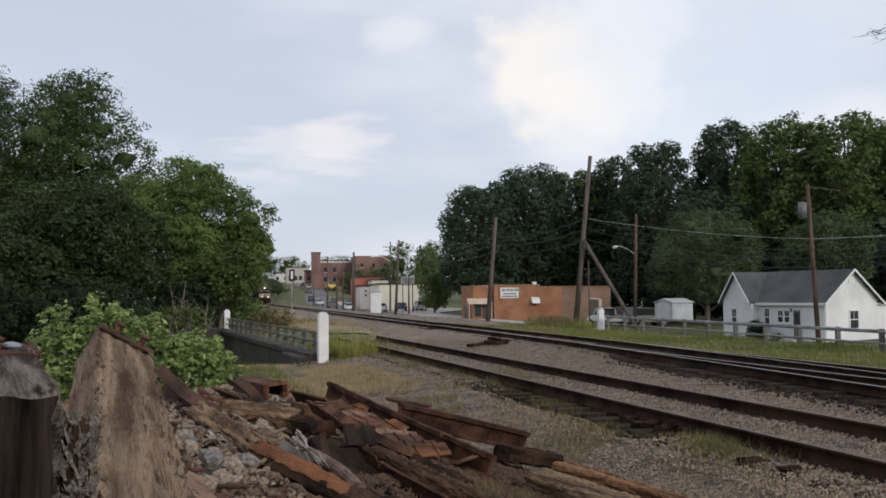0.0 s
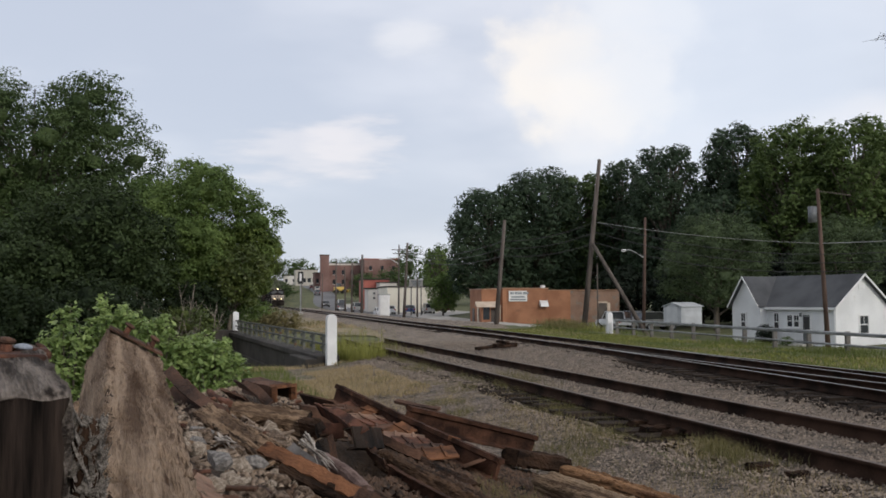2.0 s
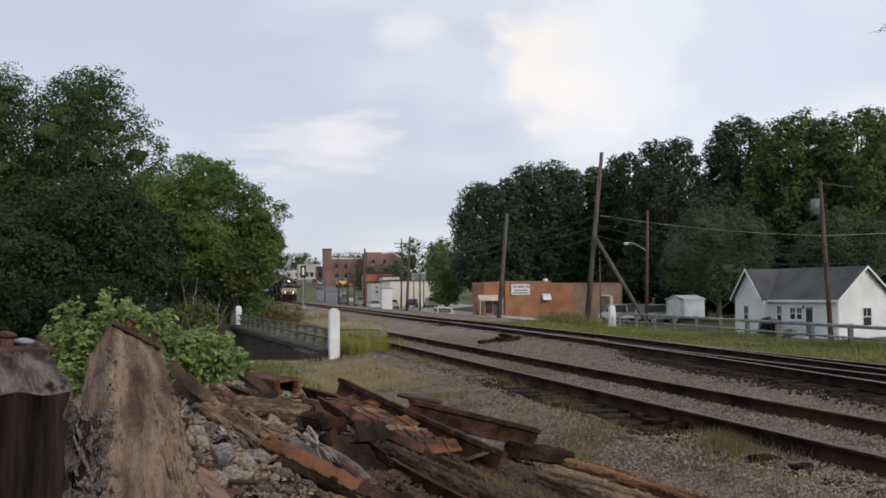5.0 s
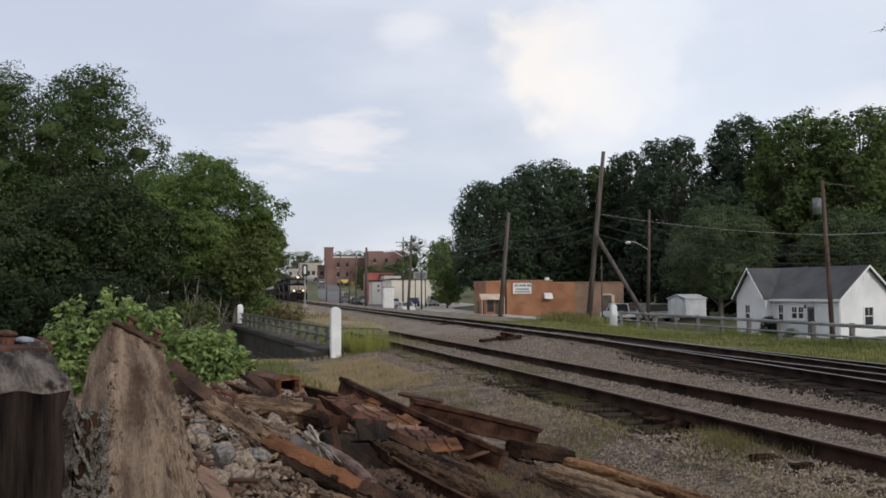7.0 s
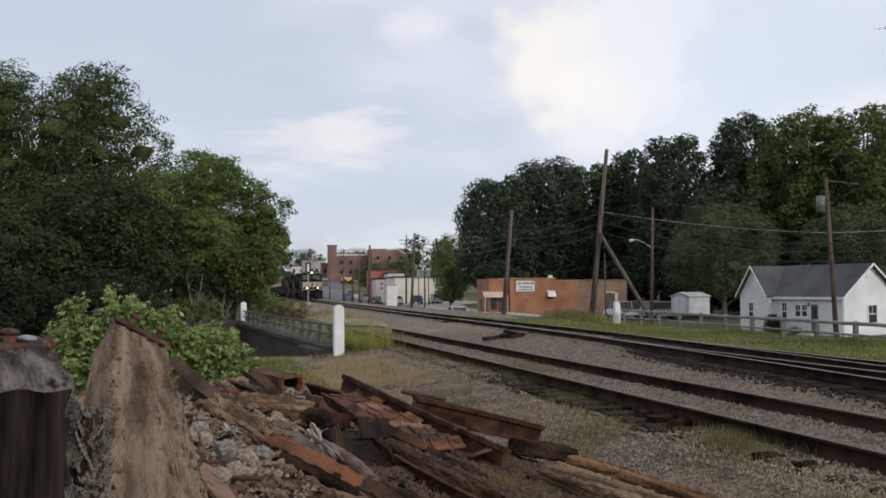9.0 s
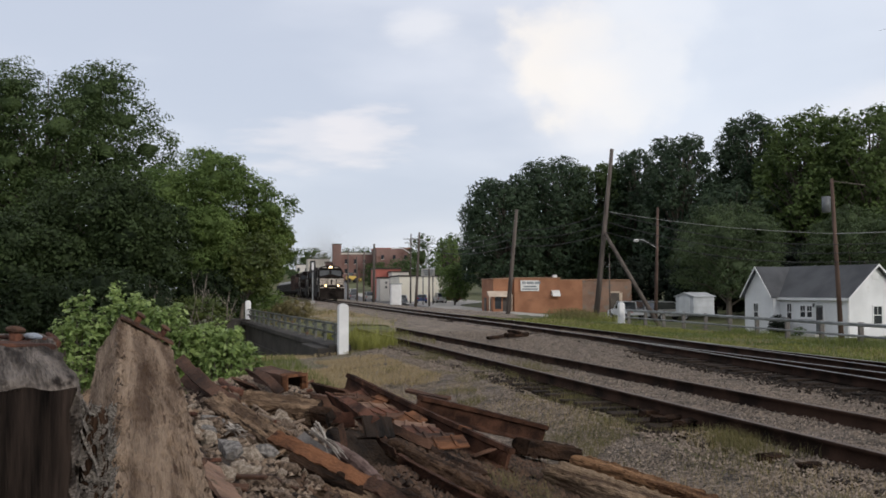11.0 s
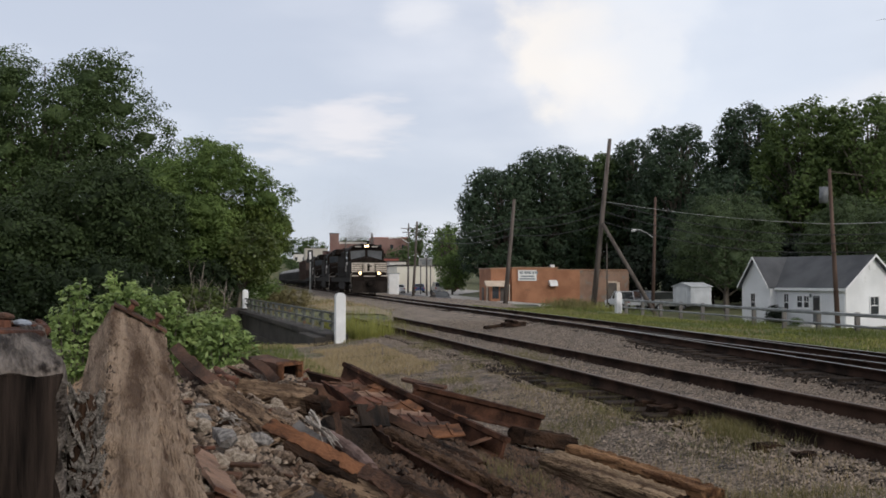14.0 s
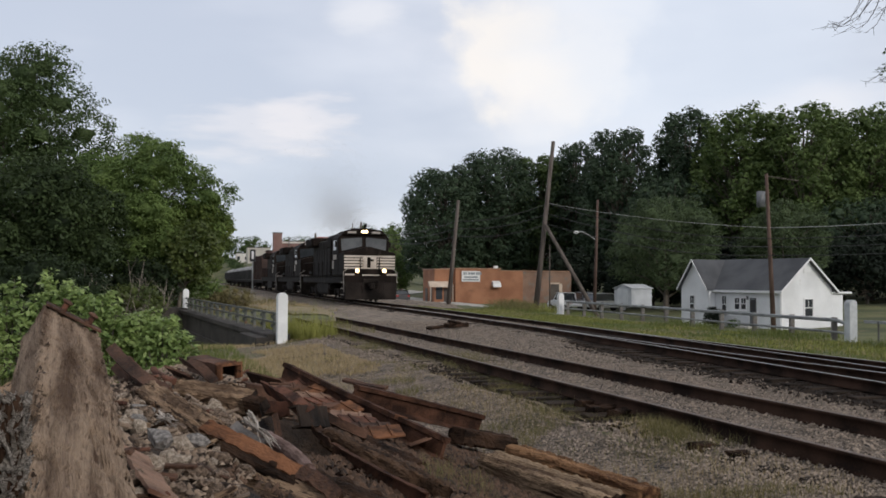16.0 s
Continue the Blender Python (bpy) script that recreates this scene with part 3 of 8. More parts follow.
while k < wl - 0.5:
    blk("railing_stanchion", [(k, 0.0, 0.14, 0.09, 0.09, 0.62)], IRON, "", 0.01)
    blk("railing_bracket", [(k, 0.07, 0.33, 0.14, 0.05, 0.10)], IRON, "", 0.008)
    blk("railing_bracket", [(k, 0.07, 0.08, 0.14, 0.05, 0.10)], IRON, "", 0.008)
    k += 1.55
F1, F2 = (13.66, 28, -0.35), (9.15, 50, -0.29)
fence = thing("guard_fence", Matrix(), "grey steel guard fence with white concrete end posts along the embankment", "fence")
marker_post(fence, (F1[0], F1[1], F1[2] - 0.1), 1.32, 0.29, 0, mat("grey_concrete_post", (0.42, 0.44, 0.45), (0.55, 0.57, 0.58), 3, 30, bump=0.2), "pale grey concrete end post with a rounded top")
marker_post(fence, (F2[0], F2[1], F2[2] - 0.1), 1.12, 0.3)
fa, fb = Vector(F1) + Vector((-0.35, 0.5, 0)), Vector(F2) + Vector((0.2, -0.5, 0))
fl = (fb - fa).length
for h, r in ((0.62, 0.055), (0.27, 0.034)):
    bm = bmesh.new()
    prism(bm, [(-0.02, -r), (0.03, -r), (0.06, -r * 0.4), (0.03, 0), (0.06, r * 0.4), (0.03, r), (-0.02, r)], fl, aim(fa + Vector((0, 0, h)), fb + Vector((0, 0, h))))
    part("rail_beam", bm, GALV, fence)
    # the rail's end curls down to the post
    arc = [(fa.x + 0.42 * math.sin(q) * 0.9, fa.y - 0.5 * math.sin(q), fa.z + h - 0.36 * (1 - math.cos(q)) * (h / 0.62)) for q in np.linspace(0, 1.57, 6)]
    hang("rail_end", tubes("rail_end", [(arc, [r] * 6)], GALV, 8), GALV, fence, "curled rail end")
for k in range(11):
    q = fa.lerp(fb, k / 10)
    part("fence_post", boxes((q.x + 0.09, q.y, q.z + 0.22, 0.14, 0.14, 0.95), bevel=0.012), mat("fence_timber", (0.11, 0.10, 0.09), (0.19, 0.175, 0.16), 2, 25, bump=0.4) if k == 0 else bpy.data.materials["fence_timber"], fence)

wire_fence = thing("pipe_fence", Matrix(), "thin galvanised pipe fence in the grass", "fence")
wa = Vector(F1) + Vector((0.25, -0.3, 0))
wb = wa + Vector((3.6, -9.5, 0.0))
for h in (0.62, 0.58):
    part("pipe", cyls((wa + Vector((0, 0, h)), wb + Vector((0, 0, h)), 0.025)), GALV, wire_fence)
for k in range(5):
    q = wa.lerp(wb, (k + 0.25) / 5)
    part("pipe_post", cyls((q + Vector((0, 0, -0.3)), q + Vector((0, 0, 0.62)), 0.028)), mat("dark_post", (0.05, 0.05, 0.05), (0.09, 0.09, 0.08)) if k == 0 else bpy.data.materials["dark_post"], wire_fence)

# ---- trees ----
LEAF_MID = mat("mid_green_leaves", (0.062, 0.105, 0.033), (0.20, 0.28, 0.082), 0.5, 6, rough=0.6, bump=0, island=0.4, sheer=0.3, spec=0.25)
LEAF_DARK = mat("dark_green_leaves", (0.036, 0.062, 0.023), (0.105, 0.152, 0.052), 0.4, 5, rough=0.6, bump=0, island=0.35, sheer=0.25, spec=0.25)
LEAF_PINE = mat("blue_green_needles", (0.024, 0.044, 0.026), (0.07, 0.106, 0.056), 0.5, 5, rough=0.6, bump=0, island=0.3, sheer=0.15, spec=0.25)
LEAF_LIGHT = mat("light_green_leaves", (0.06, 0.11, 0.022), (0.17, 0.25, 0.055), 0.6, 6, rough=0.5, bump=0, island=0.6, sheer=0.35)
LEAF_OLIVE = mat("yellowing_leaves", (0.045, 0.07, 0.02), (0.16, 0.20, 0.05), 0.6, 6, rough=0.5, bump=0, island=0.6, sheer=0.35)
# Leaf colour darkened to hold the shade of the canopy over the bank.
LEAF_SHADE = mat("shade_darkened_leaves", (0.010, 0.018, 0.009), (0.036, 0.055, 0.022), 0.4, 5, rough=0.6, bump=0, island=0.35, sheer=0.2, spec=0.2)
LEAF_SAGE = mat("grey_green_leaves", (0.024, 0.04, 0.018), (0.135, 0.185, 0.085), 0.5, 6, rough=0.6, bump=0, island=0.5, sheer=0.3, spec=0.25)
# A milder shade-darkened leaf colour for the low trees over the stream.
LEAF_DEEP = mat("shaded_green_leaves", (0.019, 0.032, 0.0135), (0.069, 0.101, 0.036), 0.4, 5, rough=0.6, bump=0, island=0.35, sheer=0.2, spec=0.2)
LEAF_WOOD = mat("wood_green_leaves", (0.042, 0.072, 0.023), (0.155, 0.215, 0.066), 0.5, 6, rough=0.6, bump=0, island=0.4, sheer=0.3, spec=0.25)
BARK = mat("grey_brown_bark", (0.07, 0.055, 0.045), (0.16, 0.135, 0.11), 2, 25, bump=0.8, grain=(3, 3, 0.5))


def tree(x, y, top, width, seed, n, size, leaf, label, low=0.12, name="tree", lobes=20, depth=None, group="", lean=0.0, z0=None, sub=40, conic=0.0, narrow=0.55):
    """A tapered trunk with limbs, and a crown of leaf clumps over them."""
    rng = random.Random(seed)
    z0 = ground_z(x, y) - 0.2 if z0 is None else z0
    h = top - z0
    t = thing(name, Matrix.Translation((x, y, z0)), label, "tree" if name == "tree" else "bush", group)
    R = width / 2
    D = (depth or width) / 2
    hz = h * (1 - low) / 2
    cz = low * h + hz
    ls = []
    for i in range(lobes):
        f = -0.8 + 1.72 * (i + 0.5) / lobes
        q = (f + 1) / 2
        ring = math.sqrt(1 - min(0.97, f * f) * 0.94) * (1 - conic * q)
        a = i * 2.39996 + rng.uniform(-0.4, 0.4)
        r = min(R, hz * 1.3) * rng.uniform(0.26, 0.40) * (20 / lobes) ** 0.3 * (1 - 0.4 * conic * q)
        k = rng.uniform(0.68, 0.86)
        ls.append((ring * R * k * math.cos(a) + lean * q, ring * D * k * math.sin(a), cz + f * (hz - r * 0.7), r, r * min(1.3, D / R), r * rng.uniform(0.7, 0.95)))
    ls.append((lean * 0.5, 0, cz, R * 0.62 * (1 - 0.5 * conic), D * 0.62 * (1 - 0.5 * conic), hz * 0.72))
    if lobes < 30:
        ls.append((lean * 0.9, 0, h - R * 0.3, R * 0.34 * (1 - 0.6 * conic), R * 0.34 * (1 - 0.6 * conic), R * 0.3))
    r0 = max(0.06, 0.026 * h)
    limbs = [([(0, 0, 0), (lean * 0.2, 0.05, h * 0.3), (lean * 0.6, 0, h * 0.62), (lean * 0.9, 0, h * 0.9)], [r0, r0 * 0.75, r0 * 0.42, r0 * 0.1])]
    for l in ls[:lobes]:
        s = max(0.1, l[2] / h * 0.55)
        limbs.append(([(lean * s * 0.8, 0, s * h), (l[0] * 0.5, l[1] * 0.5, (s * h + l[2]) / 2 + 0.03 * h), (l[0], l[1], l[2])], [r0 * 0.4, r0 * 0.22, r0 * 0.06]))
    hang("trunk", tubes("trunk", limbs, BARK), BARK, t)
    hang("crown", leaf_mesh("crown", ls, int(n * 0.8), size * 0.8, seed, leaf, sub, narrow=narrow), leaf, t)
    hang("inner_foliage", core_mesh("inner_foliage", ls, seed, leaf, 0.44 if lobes < 30 else 0.37), leaf, t, "dense inner foliage")
    return t


# left side, beyond the bridge
# Brighter leaf colour paints the open-sky light on the crown's right edge.
LEAF_EDGE = mat("sky_lit_edge_leaves", (0.055, 0.085, 0.022), (0.21, 0.27, 0.07), 0.5, 6, rough=0.55, bump=0, island=0.5, sheer=0.35, spec=0.25)
LEAF_BROWN = mat("browning_leaves", (0.09, 0.08, 0.03), (0.24, 0.2, 0.085), 0.6, 6, rough=0.7, bump=0, island=0.6, sheer=0.3)
tree(-13.9, 56, 9.4, 9.2, 11, 95000, 0.205, LEAF_MID, "broad dark green tree at the end of the bridge", low=0.08, depth=8, lean=0.8)
tree(-10.9, 57.0, 5.9, 4.4, 29, 30000, 0.21, LEAF_EDGE, "tree at the bridge end, leaves coloured brighter for open-sky light", low=0.3, depth=5)
tree(-10.9, 54, 4.6, 3.4, 12, 7000, 0.22, LEAF_OLIVE, "slender tree with light yellow-green leaves", low=0.25, depth=4, lean=1.0)
tree(-26.3, 66, 17.5, 18.2, 13, 150000, 0.25, LEAF_DARK, "tall full deciduous tree with dark green crown", low=0.05, depth=13, lobes=44)
tree(-36, 66, 18.0, 17, 14, 20000, 0.42, LEAF_DARK, "tall full deciduous tree with dark green crown", low=0.05, depth=13, lobes=24)
tree(-17.0, 50, 7.6, 8.5, 15, 42000, 0.24, LEAF_DEEP, "dense tree over the stream with shade put into its leaf colour", low=0.02, depth=7)
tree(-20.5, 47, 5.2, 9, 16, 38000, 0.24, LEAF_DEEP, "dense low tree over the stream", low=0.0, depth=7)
tree(-12.2, 52, 2.6, 3.6, 17, 5000, 0.2, LEAF_SHADE, "undergrowth beside the bridge with shade put into its leaf colour", low=0.0, name="bush")
tree(-27, 46, 6.5, 10, 18, 30000, 0.28, LEAF_DEEP, "dense tree over the stream with shade put into its leaf colour", low=0.0)

# These bushes stand open to the sky; their shade is in the colour.
tree(-15.0, 44, 2.6, 7.5, 19, 16000, 0.2, LEAF_SHADE, "tangled undergrowth on the stream bank, canopy shade put into its leaf colour", low=0.0, name="bush", depth=4)
tree(-22.0, 43, 3.0, 10, 20, 20000, 0.22, LEAF_SHADE, "tangled undergrowth on the stream bank, canopy shade put into its leaf colour", low=0.0, name="bush", depth=4)
tree(-31.0, 43, 4.0, 12, 21, 20000, 0.25, LEAF_SHADE, "tangled undergrowth on the stream bank, canopy shade put into its leaf colour", low=0.0, name="bush", depth=5)
tree(-11.6, 47.5, 1.2, 3.4, 23, 2600, 0.16, LEAF_OLIVE, "tangled undergrowth at the bridge end", low=0.0, name="bush", depth=3)
tree(-11.2, 58, 1.9, 4.5, 22, 6000, 0.2, LEAF_MID, "tangled undergrowth beyond the bridge", low=0.0, name="bush", depth=4)

tree(*(-7.68, 53, 0)[:2], 1.05, 2.2, 24, 2200, 0.11, LEAF_BROWN, "browning dry shrub beside the far track", low=0.0, name="bush", lobes=10)
tree(*(-8.5, 54, -0.03)[:2], 0.7, 2.4, 25, 2200, 0.11, LEAF_BROWN, "browning dry shrub at the bridge end", low=0.0, name="bush", lobes=10)
STEM = mat("pale_grey_stems", (0.13, 0.108, 0.09), (0.29, 0.25, 0.21), 3, 30, bump=0.4)
rs = random.Random(61)
for k in range(9):
    x, y = -13.6 + 3.4 * k / 8 + rs.uniform(-0.2, 0.2), rs.uniform(46.3, 48.2)
    z0, h = ground_z(x, y) - 0.1, rs.uniform(1.4, 3.0)
    t = thing("bare_shrub", Matrix.Translation((x, y, z0)), "thin grey leafless shrub in the undergrowth", "shrub", "leafless shrubs in the undergrowth")
    tw = []
    for j in range(3):
        d = Vector((rs.uniform(-0.7, 0.7), rs.uniform(-0.3, 0.3), h * rs.uniform(0.75, 1.1)))
        q = Vector((rs.uniform(-0.12, 0.12), 0, 0))
        tw.append(([q, q + d * 0.45 + Vector((rs.uniform(-0.12, 0.12), 0, 0)), q + d], [0.035, 0.025, 0.008]))
        for _ in range(3):
            b = q + d * rs.uniform(0.35, 0.8)
            tw.append(([b, b + Vector((rs.uniform(-0.6, 0.6), rs.uniform(-0.2, 0.2), rs.uniform(0.3, 0.8)))], [0.014, 0.005]))
    hang("branch", tubes("branch", tw, STEM, 5), STEM, t)

# right side, behind the brick building and the house
G = "wood behind the houses"
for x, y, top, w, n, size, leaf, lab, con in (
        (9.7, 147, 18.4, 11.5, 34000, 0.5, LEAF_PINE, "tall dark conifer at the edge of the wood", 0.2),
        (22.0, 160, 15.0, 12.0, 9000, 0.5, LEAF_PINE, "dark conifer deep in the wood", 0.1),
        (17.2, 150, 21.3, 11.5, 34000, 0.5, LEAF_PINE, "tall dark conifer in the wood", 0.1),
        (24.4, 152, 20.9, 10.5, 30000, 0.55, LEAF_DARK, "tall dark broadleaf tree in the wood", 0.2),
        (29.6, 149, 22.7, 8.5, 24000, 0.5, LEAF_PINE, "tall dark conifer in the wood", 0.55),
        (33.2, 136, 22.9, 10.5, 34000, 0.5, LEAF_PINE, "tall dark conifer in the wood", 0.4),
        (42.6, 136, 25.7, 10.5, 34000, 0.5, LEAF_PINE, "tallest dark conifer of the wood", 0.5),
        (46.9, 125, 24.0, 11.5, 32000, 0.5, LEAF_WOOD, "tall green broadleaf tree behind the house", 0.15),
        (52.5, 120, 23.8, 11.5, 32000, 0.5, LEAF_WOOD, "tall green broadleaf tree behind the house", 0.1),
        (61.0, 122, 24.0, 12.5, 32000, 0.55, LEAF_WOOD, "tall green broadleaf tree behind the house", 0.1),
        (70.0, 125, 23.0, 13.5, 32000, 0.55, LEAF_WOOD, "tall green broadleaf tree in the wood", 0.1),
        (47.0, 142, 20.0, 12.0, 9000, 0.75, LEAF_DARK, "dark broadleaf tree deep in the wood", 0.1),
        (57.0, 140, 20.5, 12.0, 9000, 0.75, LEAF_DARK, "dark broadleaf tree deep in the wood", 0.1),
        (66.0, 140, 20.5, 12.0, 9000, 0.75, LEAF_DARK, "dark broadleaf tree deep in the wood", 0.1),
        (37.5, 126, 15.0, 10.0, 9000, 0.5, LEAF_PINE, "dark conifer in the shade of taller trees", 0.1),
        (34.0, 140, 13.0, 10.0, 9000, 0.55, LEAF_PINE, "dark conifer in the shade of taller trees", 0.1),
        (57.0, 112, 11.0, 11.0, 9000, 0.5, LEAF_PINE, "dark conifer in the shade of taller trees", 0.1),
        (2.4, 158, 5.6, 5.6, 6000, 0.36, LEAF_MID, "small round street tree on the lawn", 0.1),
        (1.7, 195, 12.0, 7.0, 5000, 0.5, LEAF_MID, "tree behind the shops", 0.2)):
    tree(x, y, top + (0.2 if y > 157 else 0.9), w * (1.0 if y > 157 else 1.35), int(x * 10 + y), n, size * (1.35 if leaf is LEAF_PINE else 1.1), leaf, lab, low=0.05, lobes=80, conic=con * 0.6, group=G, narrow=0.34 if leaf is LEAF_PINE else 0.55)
tree(26.9, 92, 9.7, 10.8, 31, 46000, 0.24, LEAF_SAGE, "rounded leafy tree beside the white house", low=0.06, lobes=22, group=G)
tree(39.6, 95, 9.5, 9.0, 32, 30000, 0.26, LEAF_SAGE, "rounded leafy tree behind the white house", low=0.12, lobes=22, group=G)
# Blackish leaves: the house shrub's own colour, and shade under the wood.
LEAF_BLACKISH = mat("blackish_shade_and_shrub_leaves", (0.007, 0.012, 0.008), (0.02, 0.031, 0.018), 0.5, 5, rough=0.7, bump=0, island=0.3, sheer=0.1, spec=0.2)
# Thickets added to stand in for the dark shade beneath the trees.
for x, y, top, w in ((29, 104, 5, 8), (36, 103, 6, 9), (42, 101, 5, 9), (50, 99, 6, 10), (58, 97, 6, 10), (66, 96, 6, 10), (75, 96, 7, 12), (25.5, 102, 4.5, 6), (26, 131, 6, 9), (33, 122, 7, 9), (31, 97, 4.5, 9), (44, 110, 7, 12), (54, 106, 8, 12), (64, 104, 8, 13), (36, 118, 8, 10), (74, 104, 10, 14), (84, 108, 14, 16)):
    tree(x, y, top, w, int(x + y), 4500, 0.62, LEAF_BLACKISH, "added blackish thicket standing in for the shade under the wood", low=0.0, lobes=16, group=G)

# ---- the white house ----
SIDING = mat("white_lap_siding", (0.69, 0.70, 0.705), (0.81, 0.82, 0.825), 0.6, 14, rough=0.6, bump=0.05, spots=(0.66, 0.66, 0.64), spot_at=0.7)
SHINGLE = mat("grey_shingle_roof", (0.055, 0.058, 0.065), (0.115, 0.12, 0.13), 0.5, 18, rough=0.95, bump=0.4, island=0.3)
TRIM = mat("white_trim_paint", (0.76, 0.77, 0.77), (0.84, 0.84, 0.84), 1, 20, rough=0.5, bump=0.05)
PANE = glass_mat("dark_window_glass", (0.03, 0.034, 0.04))
DOOR = mat("dark_screen_door", (0.10, 0.11, 0.11), (0.16, 0.17, 0.17), 2, 20, rough=0.5)


def lap_wall(name, parent, m, width, height, rise=0.0, board=0.19, material=None):
    """A wall of overlapping boards that faces local -y; rise lifts a gable over it."""
    bm = bmesh.new()
    z = 0.0
    half = width / 2
    low = None
    while z < height + rise - 0.02:
        z1 = min(z + board, height + rise)
        span = lambda q: half if q <= height or not rise else half * max(0.0, 1 - (q - height) / rise)
        a, b = span(z), span(z1)
        if not low:
            low = [bm.verts.new((half - a, 0.0, z)), bm.verts.new((half + a, 0.0, z))]
        v = [bm.verts.new((half - a, -0.04, z)), bm.verts.new((half + a, -0.04, z))]
        bm.faces.new((low[0], low[1], v[1], v[0]))
        if b > 0.001:
            w = [bm.verts.new((half - b, 0.0, z1)), bm.verts.new((half + b, 0.0, z1))]
            bm.faces.new((v[0], v[1], w[1], w[0]))
        else:
            w = [bm.verts.new((half, 0.0, z1))]
            bm.faces.new((v[0], v[1], w[0]))
        low = w
        z = z1
    # solid back of the wall
    back = [(0, 0.12, 0), (width, 0.12, 0), (width, 0.12, height)] + ([(half, 0.12, height + rise)] if rise else []) + [(0, 0.12, height)]
    f = [bm.verts.new(p) for p in back]
    g = [bm.verts.new((p[0], 0.0, p[2])) for p in back]
    bm.faces.new(f)
    for k in range(len(f)):
        j = (k + 1) % len(f)
        bm.faces.new((f[k], f[j], g[j], g[k]))
    bmesh.ops.remove_doubles(bm, verts=bm.verts, dist=0.0005)
    o = part(name, bm, material or SIDING, parent)
    o.matrix_local = m
    return o


def slab(name, parent, corners, thick, material, label=""):
    """A flat plate through four corners, thickened downwards."""
    bm = bmesh.new()
    top = [bm.verts.new(c) for c in corners]
    low = [bm.verts.new((c[0], c[1], c[2] - thick)) for c in corners]
    bm.faces.new(top)
    bm.faces.new(low[::-1])
    n = len(top)
    for k in range(n):
        bm.faces.new((top[k], low[k], low[(k + 1) % n], top[(k + 1) % n]))
    bmesh.ops.recalc_face_normals(bm, faces=bm.faces)
    return part(name, bm, material, parent, label)


def sash_window(parent, m, w, h, frame_mat=None, pane_mat=None, cross=True, name="window"):
    """A double-hung window proud of a wall that faces local -y; its centre at the pose m."""
    fm, pm = frame_mat or TRIM, pane_mat or PANE
    b = 0.09
    wn = part(name, boxes((0, -0.03, 0, w, 0.03, h)), pm, parent)
    wn.matrix_local = m
    fr = [(-w / 2 - b / 2, -0.05, 0, b, 0.07, h + 2 * b), (w / 2 + b / 2, -0.05, 0, b, 0.07, h + 2 * b), (0, -0.05, h / 2 + b / 2, w, 0.07, b), (0, -0.05, -h / 2 - b / 2, w, 0.07, b)]
    part("frame", boxes(*fr, bevel=0.008), fm, wn)
    if cross:
        part("meeting_rail", boxes((0, -0.055, 0, w, 0.03, 0.055)), fm, wn)
        part("muntin", boxes((0, -0.052, h / 4, 0.025, 0.02, h / 2)), fm, wn)
    part("sill", boxes((0, -0.08, -h / 2 - b - 0.03, w + 0.3, 0.12, 0.06), bevel=0.008), fm, wn)
    return wn


HOUSE = Matrix.Translation((27.26, 66.0, -2.06)) @ Matrix.Rotation(radians(24), 4, "Z")
house = thing("house", HOUSE, "small white clapboard house with grey shingle roof and front gable", "house")
# local x runs into the house, y along its front; the front faces -x, the visible end faces -y
FRONT = Matrix.Rotation(radians(-90), 4, "Z")
EAVE, RISE, WIDE, LONG = 3.0, 2.04, 4.9, 9.29
lap_wall("wall", house, Matrix(), WIDE, EAVE, RISE)
lap_wall("wall", house, Matrix.Translation((0, LONG, 0)) @ FRONT, LONG, EAVE)
lap_wall("wall", house, Matrix.Translation((WIDE, LONG, 0)) @ Matrix.Rotation(math.pi, 4, "Z"), WIDE, EAVE, RISE)
lap_wall("wall", house, Matrix.Translation((WIDE, 0, 0)) @ Matrix.Rotation(radians(90), 4, "Z"), LONG, EAVE)
o1 = 0.35
k1 = RISE / (WIDE / 2)
for sgn in (-1, 1):
    xe = WIDE / 2 + sgn * (WIDE / 2 + o1)
    slab("roof", house, [(xe, -o1, EAVE - o1 * k1 + 0.1), (WIDE / 2, -o1, EAVE + RISE + 0.1), (WIDE / 2, LONG + o1, EAVE + RISE + 0.1), (xe, LONG + o1, EAVE - o1 * k1 + 0.1)], 0.10, SHINGLE, "grey asphalt shingle roof slope")
    for y in (-o1 - 0.02,):
        slab("bargeboard", house, [(xe, y - 0.03, EAVE - o1 * k1 + 0.12), (WIDE / 2, y - 0.03, EAVE + RISE + 0.12), (WIDE / 2, y + 0.02, EAVE + RISE + 0.12), (xe, y + 0.02, EAVE - o1 * k1 + 0.12)], 0.15, TRIM)
# front wing with its steep little gable
WY0, WY1, WX = 6.36, LONG, -0.63
ww = WY1 - WY0
lap_wall("wall", house, Matrix.Translation((WX, WY1, 0)) @ FRONT, ww, EAVE, RISE - 0.05)
lap_wall("wall", house, Matrix.Translation((WX, WY0, 0)), -WX, EAVE)
lap_wall("wall", house, Matrix.Translation((0, WY1, 0)) @ Matrix.Rotation(math.pi, 4, "Z"), -WX, EAVE)
k2 = (RISE - 0.05) / (ww / 2)
